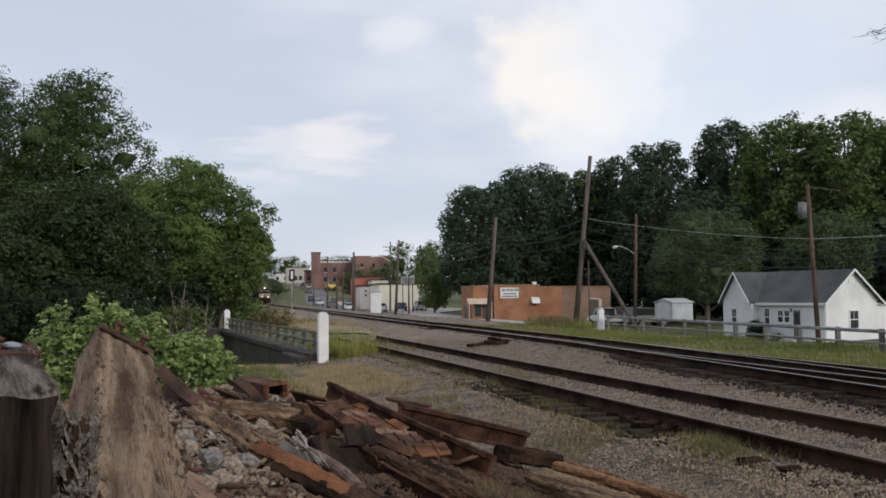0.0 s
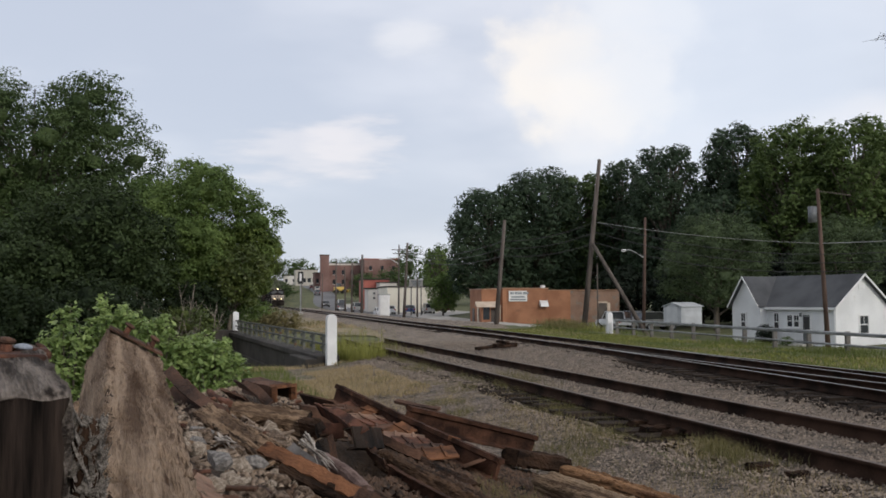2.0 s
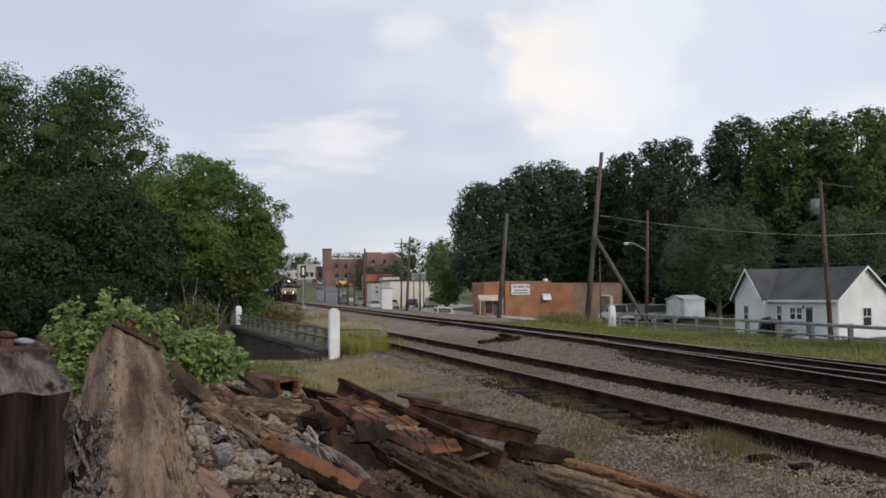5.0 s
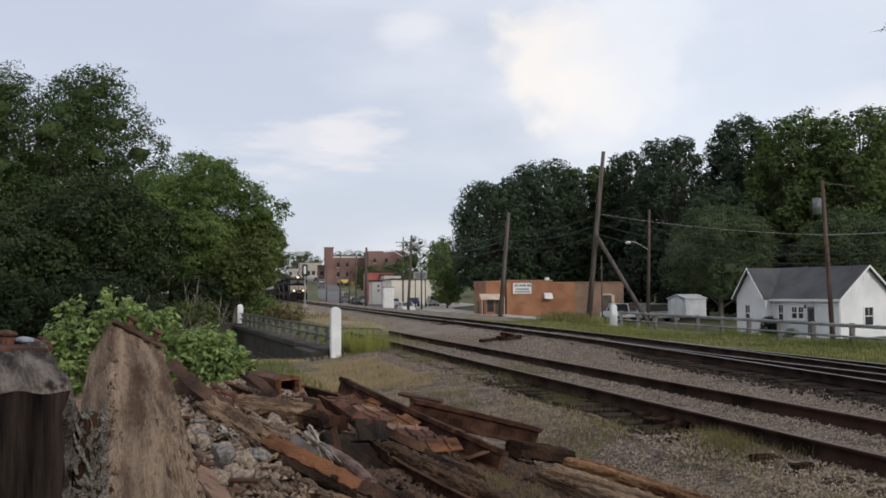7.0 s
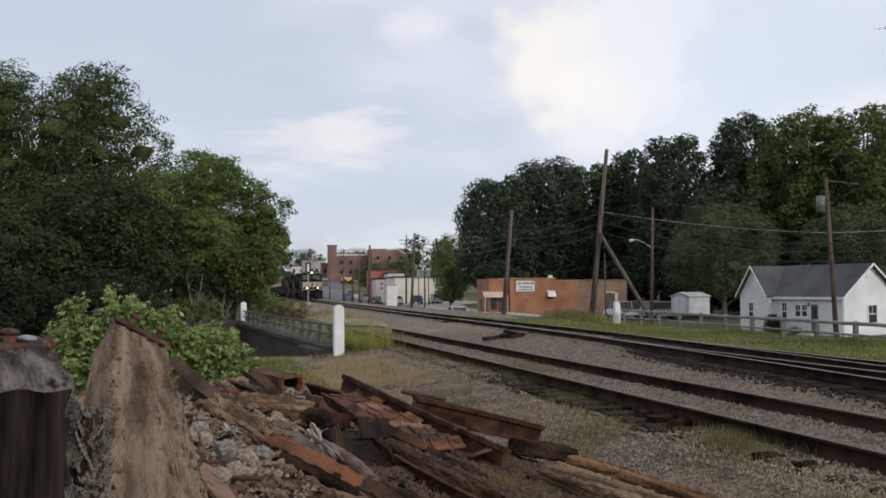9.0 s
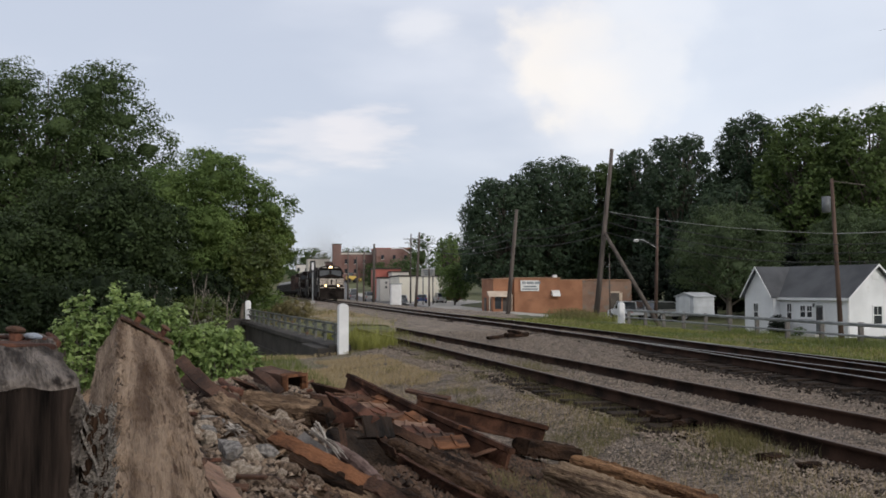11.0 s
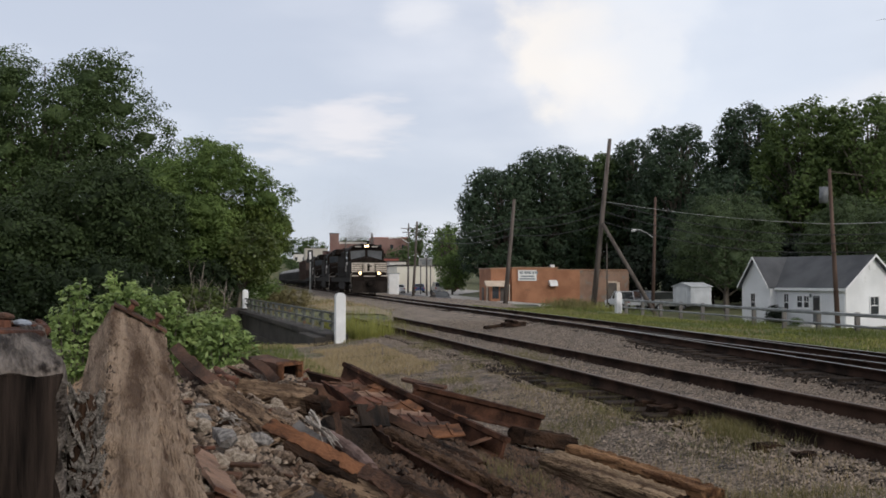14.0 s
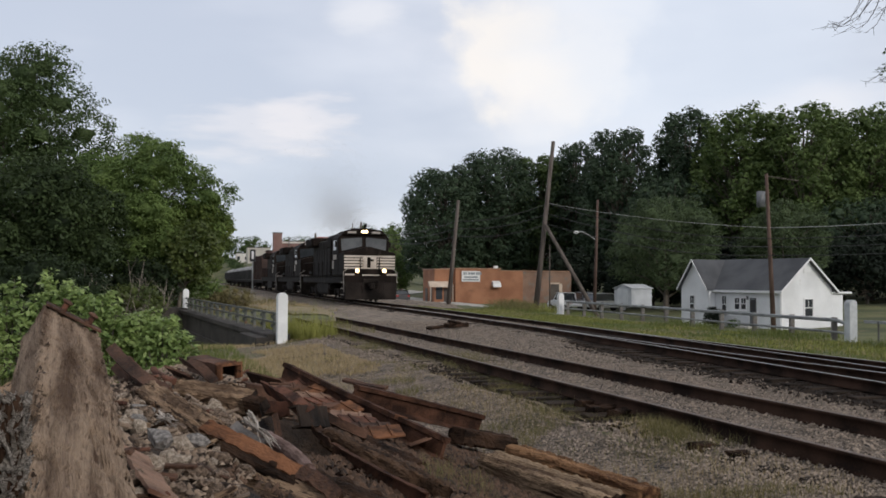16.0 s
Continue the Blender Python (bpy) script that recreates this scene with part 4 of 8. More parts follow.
for sgn in (-1, 1):
    ye = (WY0 + WY1) / 2 + sgn * (ww / 2 + 0.16)
    ym = (WY0 + WY1) / 2
    slab("roof", house, [(WX - 0.35, ye, EAVE - 0.16 * k2 + 0.12), (WX - 0.35, ym, EAVE + RISE + 0.07), (WIDE / 2, ym, EAVE + RISE + 0.07), (0.0, ye, EAVE - 0.16 * k2 + 0.12)], 0.10, SHINGLE)
    slab("bargeboard", house, [(WX - 0.38, ye, EAVE - 0.16 * k2 + 0.14), (WX - 0.38, ym, EAVE + RISE + 0.09), (WX - 0.33, ym, EAVE + RISE + 0.09), (WX - 0.33, ye, EAVE - 0.16 * k2 + 0.14)], 0.14, TRIM)
part("gable_vent", boxes((WIDE / 2, -0.04, EAVE + 1.35, 0.6, 0.05, 0.5), bevel=0.01), TRIM, house)
part("corner_board", boxes((0.05, -0.035, EAVE / 2, 0.12, 0.05, EAVE), (-0.035, 0.06, EAVE / 2, 0.05, 0.12, EAVE)), TRIM, house)
part("fascia", boxes((-o1 + 0.02, 2.99, EAVE - 0.24, 0.05, 6.66, 0.17)), TRIM, house)
part("foundation", boxes((WIDE / 2, LONG / 2, -0.2, WIDE - 0.1, LONG - 0.1, 0.42)), CONCRETE_PALE, house)
sash_window(house, Matrix.Translation((2.6, 0, 1.68)), 0.76, 1.16)
for y, w, h, z in ((8.08, 0.44, 1.2, 1.78), (5.36, 0.44, 1.2, 1.8), (4.06, 0.46, 0.78, 1.88), (3.43, 0.46, 0.78, 1.88)):
    sash_window(house, Matrix.Translation((WX if y > WY0 else 0, y, z)) @ FRONT, w, h)
door = part("door", boxes((0, -0.03, 0, 0.68, 0.05, 2.0)), DOOR, house, "dark screen door")
door.matrix_local = Matrix.Translation((0, 2.5, 1.32)) @ FRONT
part("frame", boxes((-0.38, -0.04, 0.02, 0.08, 0.08, 2.06), (0.38, -0.04, 0.02, 0.08, 0.08, 2.06), (0, -0.04, 1.05, 0.84, 0.08, 0.08)), TRIM, door)
part("door_glass", boxes((0, -0.06, 0.42, 0.5, 0.015, 0.9)), PANE, door, "dark glass of the screen door")
part("handle", boxes((0.28, -0.08, -0.05, 0.05, 0.05, 0.16), bevel=0.01), IRON, door, "metal handle")
part("door_lamp", boxes((0, -0.1, 0, 0.14, 0.16, 0.26), bevel=0.03), DOOR, house).matrix_local = Matrix.Translation((0, 3.0, 2.32)) @ FRONT
part("step", boxes((-0.6, 2.5, 0.1, 1.1, 1.3, 0.42)), CONCRETE_PALE, house)
lap_wall("wall", house, Matrix.Translation((WIDE, 0.12, 0)), 1.25, 2.62)
part("lean_to", boxes((WIDE + 0.62, 3.0, 1.3, 1.2, 5.5, 2.6)), SIDING, house)
part("lean_to_roof", boxes((WIDE + 0.95, 3.0, 2.72, 2.1, 6.2, 0.14), bevel=0.02), TRIM, house, "flat white-edged roof")
part("foundation", boxes((WIDE / 2, -0.02, 0.02, WIDE - 0.05, 0.05, 0.26)), mat("red_brick_footing", (0.14, 0.06, 0.045), (0.24, 0.11, 0.08), 2, 20, bump=0.3), house, "low red brick footing")
part("vent_pipe", cyls(((WIDE / 2 + 0.6, 6.0, EAVE + 1.4), (WIDE / 2 + 0.6, 6.0, EAVE + 2.2), 0.05)), GALV, house)
tree(*(HOUSE @ Vector((-1.2, 5.2, 0))).to_2d(), -0.4, 1.45, 41, 4500, 0.12, LEAF_BLACKISH, "clipped dark round shrub before the house", low=0.0, name="bush", lobes=7)
tree(*(HOUSE @ Vector((-1.0, 3.3, 0))).to_2d(), -1.2, 0.9, 42, 900, 0.1, LEAF_MID, "small low shrub before the house", low=0.0, name="bush", lobes=5)

# ---- garden shed ----
sx, sy, sz = (21.76, 84, -0.65)
shed = thing("garden_shed", Matrix.Translation((sx - 0.1, sy, sz - 0.1)) @ Matrix.Rotation(radians(128), 4, "Z"), "small white metal garden shed with a low gable roof", "shed")
# White metal greyed to carry the tree shadow that falls on the shed.
RIBBED = mat("shade_greyed_white_metal", (0.40, 0.42, 0.44), (0.52, 0.54, 0.56), 0.8, 20, rough=0.5, bump=0.1)
lap_wall("wall", shed, Matrix.Translation((-0.9, -1.4, 0)), 1.8, 1.55, 0.28, 0.6, RIBBED)
lap_wall("wall", shed, Matrix.Translation((-0.9, 1.4, 0)) @ FRONT, 2.8, 1.55, 0, 0.6, RIBBED)
lap_wall("wall", shed, Matrix.Translation((0.9, -1.4, 0)) @ Matrix.Rotation(radians(90), 4, "Z"), 2.8, 1.55, 0, 0.6, RIBBED)
lap_wall("wall", shed, Matrix.Translation((0.9, 1.4, 0)) @ Matrix.Rotation(math.pi, 4, "Z"), 1.8, 1.55, 0.28, 0.6, RIBBED)
for q in (-1, 1):
    slab("roof", shed, [(q * 1.05, -1.5, 1.54), (0, -1.5, 1.88), (0, 1.5, 1.88), (q * 1.05, 1.5, 1.54)], 0.05, RIBBED)
part("door", boxes((0.0, 1.44, 0.75, 1.1, 0.04, 1.45)), mat("grey_shed_door", (0.5, 0.52, 0.54), (0.6, 0.62, 0.63)), shed)

# ---- the low brick building ----
BRICK = mat("orange_brick", (0.27, 0.122, 0.066), (0.40, 0.19, 0.105), 0.5, 9, rough=0.9, bump=0.25, spots=(0.27, 0.13, 0.075), spot_at=0.62)
BRICK_DULL = mat("soiled_brick", (0.17, 0.10, 0.07), (0.28, 0.18, 0.13), 0.5, 9, rough=0.9, bump=0.25, spots=(0.2, 0.165, 0.14), spot_at=0.56)
COPE = mat("tan_metal_coping", (0.30, 0.17, 0.10), (0.40, 0.24, 0.15), 1, 12, rough=0.6)
AWN = mat("faded_awning", (0.50, 0.40, 0.31), (0.64, 0.54, 0.44), 1, 12, rough=0.9)
SIGN_WHITE = mat("white_sign_board", (0.70, 0.70, 0.69), (0.78, 0.78, 0.77), 2, 20, rough=0.5, bump=0.05)
SIGN_INK = mat("grey_sign_lettering", (0.17, 0.20, 0.22), (0.24, 0.27, 0.28), 2, 20, rough=0.6, bump=0)
# Doorway shadow is put into this brown of the shop doors.
SHOP_DARK = mat("shop_door_shadow_brown", (0.05, 0.04, 0.035), (0.09, 0.075, 0.06), 1, 10, rough=0.5)

shop = thing("brick_building", Matrix.Translation((9.2, 121.0, -1.75)) @ Matrix.Rotation(radians(11), 4, "Z"), "low flat-roofed orange brick shop building with a white sign", "building")
part("wall", boxes((2.85, 6.5, 2.25, 5.7, 13.0, 4.5), bevel=0.02), BRICK, shop, "orange brick front block")
part("wall", boxes((7.2, 6.6, 2.15, 3.0, 12.8, 4.3), bevel=0.02), BRICK, shop, "orange brick middle block")
part("wall", boxes((11.95, 6.65, 2.13, 6.5, 12.7, 4.26), bevel=0.02), BRICK_DULL, shop, "sooty brick rear block")
part("coping", boxes((2.85, 6.5, 4.56, 5.86, 13.16, 0.12), bevel=0.02), COPE, shop)
part("coping", boxes((10.45, 6.62, 4.33, 9.6, 12.9, 0.1), bevel=0.02), COPE, shop)
part("pilaster", boxes((0.12, -0.06, 2.2, 0.5, 0.14, 4.4), bevel=0.01), BRICK, shop)
part("entrance_block", boxes((-1.3, 3.6, 2.2, 2.6, 6.0, 4.4), bevel=0.02), BRICK, shop, "projecting orange brick entrance block")
part("coping", boxes((-1.3, 3.6, 4.46, 2.76, 6.16, 0.12), bevel=0.02), COPE, shop)
for x, y, w, name in ((-2.63, 2.2, 1.0, "door"), (-2.63, 4.6, 1.0, "door")):
    part(name, boxes((x, y, 1.05, 0.06, w, 2.1)), SHOP_DARK, shop, "shop door in shadow-darkened brown")
part("door", boxes((-0.95, 0.57, 1.05, 0.9, 0.06, 2.1)), SHOP_DARK, shop, "shop door in shadow-darkened brown")
part("shop_window", boxes((-2.0, 0.57, 1.5, 0.8, 0.06, 1.5)), PANE, shop)
bm = bmesh.new()
prism(bm, [(0, 2.95), (0, 2.45), (-1.0, 2.25), (-1.0, 2.32)], 3.0, Matrix.Translation((-3.4, 0.6, 0)))
part("awning", bm, AWN, shop, "faded tan awning over the entrance")
for x in (-3.3, -0.5):
    part("awning_post", cyls(((x, -0.35, 0), (x, -0.35, 2.3), 0.05)), AWN, shop)
sign = part("sign", boxes((1.85, -0.06, 3.6, 2.35, 0.08, 1.3), bevel=0.01), SIGN_WHITE, shop, "white wall sign with grey lettering")
x = 0.85
for w in (0.3, 0.2, 0.0, 0.32, 0.2, 0.22, 0.16, 0.0, 0.3, 0.22, 0.24):
    if w:
        part("lettering", boxes((x + w / 2, -0.11, 3.95, w * 0.82, 0.01, 0.3)), SIGN_INK, sign)
    x += w or 0.1
part("lettering", boxes((1.85, -0.11, 3.5, 1.7, 0.01, 0.18)), SIGN_INK, sign)
part("lettering", boxes((1.85, -0.11, 3.18, 2.0, 0.01, 0.16)), SIGN_INK, sign)
bm = bmesh.new()
prism(bm, [(0, 3.05), (0, 2.45), (-0.7, 2.3), (-0.62, 2.55), (-0.4, 2.85)], 1.0, Matrix.Translation((4.6, -0.01, 0)))
part("small_awning", bm, SIGN_WHITE, shop, "small pale door hood")
part("door", boxes((13.0, 0.28, 1.6, 1.1, 0.08, 2.2)), SHOP_DARK, shop)
part("door_surround", boxes((13.75, 0.27, 1.6, 0.4, 0.1, 2.3), (13.0, 0.27, 2.8, 1.2, 0.1, 0.2)), AWN, shop)
part("roof_vent", boxes((6.0, 3, 4.75, 0.5, 0.5, 0.45), bevel=0.04), SIGN_WHITE, shop)

# ---- vehicles ----
TYRE = mat("black_tyre_rubber", (0.015, 0.015, 0.015), (0.03, 0.03, 0.03), 5, 40, rough=0.9)
RIM = mat("grey_wheel_rim", (0.35, 0.35, 0.36), (0.5, 0.5, 0.5), 5, 40, rough=0.4, metal=0.6)
CAR_GLASS = glass_mat("car_glass", (0.035, 0.04, 0.045))
LENS = mat("pale_lamp_lens", (0.7, 0.7, 0.68), (0.8, 0.8, 0.78), 5, 40, rough=0.2, bump=0)
LENS_RED = mat("red_lamp_lens", (0.35, 0.02, 0.02), (0.45, 0.03, 0.03), 5, 40, rough=0.25, bump=0)
PAINTS = {}


def paint(name, c):
    if name not in PAINTS:
        PAINTS[name] = mat(name + "_car_paint", c, tuple(min(1, v * 1.15) for v in c), 0.5, 6, rough=0.32, rough_var=0.06, bump=0.02)
    return PAINTS[name]


def vehicle(m, colour, rgb, label, shape="sedan", group="parked cars"):
    """A road vehicle with its front towards local +x, wheels on z = 0."""
    L, body, cabin = {
        "sedan": (4.6, [(-2.3, 0.35), (-2.25, 0.9), (-1.5, 0.98), (1.0, 0.95), (2.1, 0.78), (2.3, 0.55), (2.25, 0.3)], [(-1.75, 0.96), (-1.1, 1.42), (0.3, 1.44), (1.15, 0.94)]),
        "suv": (4.7, [(-2.3, 0.4), (-2.3, 1.05), (0.95, 1.08), (2.15, 0.95), (2.3, 0.6), (2.25, 0.35)], [(-2.2, 1.04), (-2.0, 1.75), (0.2, 1.78), (1.05, 1.06)]),
        "van": (5.2, [(-2.6, 0.4), (-2.6, 1.1), (1.4, 1.12), (2.4, 0.95), (2.6, 0.55), (2.5, 0.35)], [(-2.55, 1.08), (-2.45, 2.0), (0.7, 2.02), (1.5, 1.1)]),
        "pickup": (5.4, [(-2.7, 0.5), (-2.7, 1.05), (0.9, 1.08), (2.4, 1.0), (2.65, 0.7), (2.6, 0.45)], [(-0.75, 1.04), (-0.6, 1.78), (0.55, 1.8), (1.25, 1.06)]),
    }[shape]
    t = thing("car" if shape in ("sedan", "suv") else shape, m, label, "car" if shape != "pickup" else "pickup truck", group)
    pm = paint(colour, rgb)
    bm = bmesh.new()
    prism(bm, [(x, z) for x, z in body], 1.74, Matrix.Translation((0, -0.87, 0)) @ Matrix(((0, 1, 0, 0), (1, 0, 0, 0), (0, 0, 1, 0), (0, 0, 0, 1))))
    bmesh.ops.bevel(bm, geom=list(bm.edges), offset=0.07, segments=2, affect="EDGES")
    part("body", bm, pm, t, smooth=False)
    bm = bmesh.new()
    prism(bm, cabin, 1.5, Matrix.Translation((0, -0.75, 0)) @ Matrix(((0, 1, 0, 0), (1, 0, 0, 0), (0, 0, 1, 0), (0, 0, 0, 1))))
    bmesh.ops.bevel(bm, geom=list(bm.edges), offset=0.06, segments=1, affect="EDGES")
    part("glasshouse", bm, CAR_GLASS, t, "dark car windows")
    x0, x1 = cabin[1][0], cabin[2][0]
    part("roof", boxes(((x0 + x1) / 2, 0, cabin[1][1] + 0.02, x1 - x0 + 0.1, 1.46, 0.07), bevel=0.03), pm, t)
    for sx in (-1, 1):
        part("pillar", cyls(((x1, sx * 0.72, cabin[2][1]), (cabin[3][0], sx * 0.78, cabin[3][1]), 0.045), seg=6), pm, t)
        part("pillar", cyls(((x0, sx * 0.72, cabin[1][1]), (cabin[0][0], sx * 0.78, cabin[0][1]), 0.07), seg=6), pm, t)
        part("headlight", boxes((L / 2 - 0.12, sx * 0.62, 0.66, 0.14, 0.36, 0.16), bevel=0.03), LENS, t)
        part("tail_light", boxes((-L / 2 + 0.04, sx * 0.68, 0.8, 0.08, 0.26, 0.2), bevel=0.02), LENS_RED, t)
        for x in (-L * 0.3, L * 0.31):
            w = part("wheel", cyls(((x, sx * 0.66, 0.33), (x, sx * 0.88, 0.33), 0.33), seg=16), TYRE, t)
            part("rim", cyls(((x, sx * 0.87, 0.33), (x, sx * 0.895, 0.33), 0.2), seg=12), RIM, w)
    part("bumper", boxes((L / 2 - 0.03, 0, 0.45, 0.14, 1.6, 0.2), bevel=0.04), pm, t)
    if shape == "pickup":
        part("bed", boxes((-1.75, 0, 1.06, 1.75, 1.4, 0.06)), TYRE, t)
    return t


def stand(x, y, turn, dz=0.0):
    return Matrix.Translation((x, y, max(ground_z(x, y), -9) + dz)) @ Matrix.Rotation(radians(turn), 4, "Z")


def street(x, y, turn):
    return Matrix.Translation((x, y, street_z(x, y) + 0.04)) @ Matrix.Rotation(radians(turn), 4, "Z")


# beside the house
vehicle(stand(*(18.64, 99, -1.24)[:2], 105), "white", (0.66, 0.67, 0.68), "white pickup truck parked on the grass", "pickup")
vehicle(stand(*(22.36, 97, -1.35)[:2], 25), "silver", (0.42, 0.42, 0.40), "silver van parked on the grass", "suv")
vehicle(stand(*(21.15, 103, -1.4)[:2], 100), "charcoal", (0.12, 0.12, 0.13), "dark car parked on the grass", "suv")
# along the shops

for x, y, turn, name, rgb, shape, lab in (
        (-6.6, 168, 100, "white", (0.66, 0.67, 0.68), "sedan", "white car parked before the cream wall"),
        (-3.2, 172, 95, "blue", (0.05, 0.09, 0.22), "sedan", "blue car parked before the cream wall"),
        (0.0, 172, 100, "silver", (0.42, 0.42, 0.40), "suv", "silver car parked before the cream wall"),
        (1.5, 177, 170, "dark_red", (0.14, 0.03, 0.03), "suv", "dark red car parked beside the lawn"),
        (-13.6, 190, 100, "silver", (0.42, 0.42, 0.40), "suv", "silver car parked on the street"),
        (-18.0, 205, 100, "charcoal", (0.12, 0.12, 0.13), "sedan", "dark car parked on the street"),
        (-19.5, 222, 100, "white", (0.66, 0.67, 0.68), "van", "white van parked on the street"),
        (-35.5, 318, 100, "charcoal", (0.12, 0.12, 0.13), "suv", "dark car parked far up the street"),
        (-38.5, 345, 100, "silver", (0.42, 0.42, 0.40), "suv", "pale car parked far up the street"),
        (-43.5, 372, 100, "dark_red", (0.14, 0.03, 0.03), "sedan", "dark red car parked far up the street")):
    vehicle(street(x, y, turn), name, rgb, lab, shape)

# ---- town ----
# Red brick with distance haze mixed into its muted colour.
MILL = mat("haze_muted_red_brick", (0.18, 0.10, 0.085), (0.27, 0.165, 0.145), 0.2, 3, rough=0.9, bump=0.1, spots=(0.13, 0.07, 0.05), spot_at=0.6)
CREAM = mat("cream_painted_block", (0.8, 0.75, 0.63), (0.88, 0.84, 0.72), 0.3, 4, rough=0.8, bump=0.05)
RED_METAL = mat("red_metal_roof", (0.33, 0.085, 0.062), (0.42, 0.125, 0.09), 0.3, 5, rough=0.6, bump=0.05)
PALE_WALL = mat("pale_town_wall", (0.58, 0.55, 0.50), (0.70, 0.67, 0.62), 0.2, 4, rough=0.8, bump=0.05)
BEIGE = mat("beige_town_wall", (0.42, 0.39, 0.34), (0.54, 0.51, 0.45), 0.2, 4, rough=0.85, bump=0.05)
YELLOW = mat("yellow_machine_paint", (0.55, 0.36, 0.06), (0.66, 0.45, 0.10), 0.8, 8, rough=0.5, bump=0.05)


def block(name, p, w, d, h, material, label, turn=11, windows=(), roof=None, category="building", win_mat=None, cornice=None):
    """A town building; p is the foot of its front wall's middle."""
    t = thing(name, Matrix.Translation((p[0], p[1], p[2])) @ Matrix.Rotation(radians(turn), 4, "Z"), label, category, "town buildings")
    part("wall", boxes((0, d / 2, h / 2 - 0.5, w, d, h + 1), bevel=0.03), material, t)
    part("roof", boxes((0, d / 2, h + 0.12, w + 0.4, d + 0.4, 0.25)), roof or CONCRETE_DARK, t)
    if cornice:
        part("cornice", boxes((0, -0.08, h - 0.3, w + 0.2, 0.3, 0.6)), cornice, t)
    for x, z, ww, hh in windows:
        wn = part("window", boxes((x, -0.03, z, ww, 0.06, hh)), win_mat or PANE, t)
        part("sill", boxes((x, -0.08, z - hh / 2 - 0.06, ww + 0.2, 0.16, 0.12)), PALE_WALL, wn)
    return t


def grid(x0, x1, nx_, z0, z1, nz_, w, h):
    return [(x0 + (x1 - x0) * i / max(1, nx_ - 1), z0 + (z1 - z0) * j / max(1, nz_ - 1), w, h) for i in range(nx_) for j in range(nz_)]


block("mill_tower", (-35.87, 345, 4.71), 3.0, 3.0, 12.5, MILL, "square dark red brick mill tower")
block("mill_building", (-38, 352, 4.78), 4.4, 8, 6.4, MILL, "low dark red brick mill wing", windows=grid(-1.2, 1.2, 2, 3.6, 3.6, 1, 0.9, 1.5))
block("mill_building", (-26.79, 350, 4.76), 16.4, 14, 9.7, MILL, "long dark red brick mill with pale parapet", windows=grid(-6.4, 6.4, 5, 3.2, 6.6, 2, 0.9, 1.6), cornice=PALE_WALL)
block("brick_block", (-15.73, 340, 2.14), 12.2, 14, 13.4, MILL, "large brown brick block on the rise", roof=RED_METAL, windows=grid(-4, 4, 3, 10.4, 10.4, 1, 1.0, 1.4))
block("store_building", (-51.36, 420, 7.84), 9.4, 10, 6.6, BEIGE, "beige-fronted store far up the street", windows=grid(-3.2, 3.2, 4, 2.2, 2.2, 1, 1.4, 1.8))
block("store_building", (-65.26, 470, 9.41), 5.6, 10, 3.8, PALE_WALL, "white-fronted store far up the street", windows=grid(-1.8, 1.8, 2, 1.6, 1.6, 1, 1.2, 1.6))
block("red_roofed_shop", (-11.17, 215, -0.36), 5.6, 8, 6.2, RED_METAL, "shop with a bright red metal front")
block("white_shop", (-8.39, 210, -0.32), 3.6, 6, 5.4, PALE_WALL, "small white shop beside the red one", windows=((0, 4.2, 0.8, 0.9),))
block("cream_building", (-2.76, 186, -0.55), 9.8, 12, 4.4, CREAM, "long blank cream-painted block building", windows=())
block("white_trailer", (-9.96, 178, 0.34), 1.6, 5, 3.1, PALE_WALL, "white box trailer parked by the street", category="trailer", windows=((0.3, 2.3, 0.35, 0.35), (0.3, 1.5, 0.35, 0.35)))
block("brick_house", (2.46, 205, 5.34), 3.4, 6, 3.4, MILL, "brick building half hidden by trees", turn=0)
board = thing("billboard", Matrix.Translation((-1.92, 160, -0.74)), "pale roadside sign board on two posts", "sign")
part("panel", boxes((0, 0, 4.9, 2.2, 0.15, 1.2), bevel=0.02), PALE_WALL, board)
for x in (-0.8, 0.8):
    part("post", cyls(((x, 0, -0.6), (x, 0, 4.4), 0.08)), CONCRETE_DARK, board)
for k in range(3):
    part("lettering", boxes((0, -0.085, 5.2 - 0.3 * k, 1.7 - 0.3 * k, 0.012, 0.15)), SIGN_INK, board)
loader = thing("loader", Matrix.Translation((-29.41, 330, 3.81)) @ Matrix.Rotation(radians(20), 4, "Z"), "yellow construction loader parked by the street", "construction machine")
part("body", boxes((0, 0, 1.5, 3.6, 2.0, 1.3), bevel=0.15), YELLOW, loader)
part("cab", boxes((-0.3, 0, 2.7, 1.4, 1.5, 1.3), bevel=0.1), PANE, loader)
part("bucket", boxes((2.9, 0, 0.9, 1.0, 2.3, 1.0), bevel=0.15), YELLOW, loader)
for x in (-1.2, 1.3):
    for y in (-1, 1):
        part("wheel", cyls(((x, y * 0.8, 0.75), (x, y * 1.2, 0.75), 0.75), seg=14), TYRE, loader)

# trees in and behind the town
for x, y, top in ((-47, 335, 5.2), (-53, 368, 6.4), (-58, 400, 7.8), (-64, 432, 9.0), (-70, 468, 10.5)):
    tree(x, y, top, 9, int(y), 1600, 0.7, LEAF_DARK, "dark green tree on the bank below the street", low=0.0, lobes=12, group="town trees")
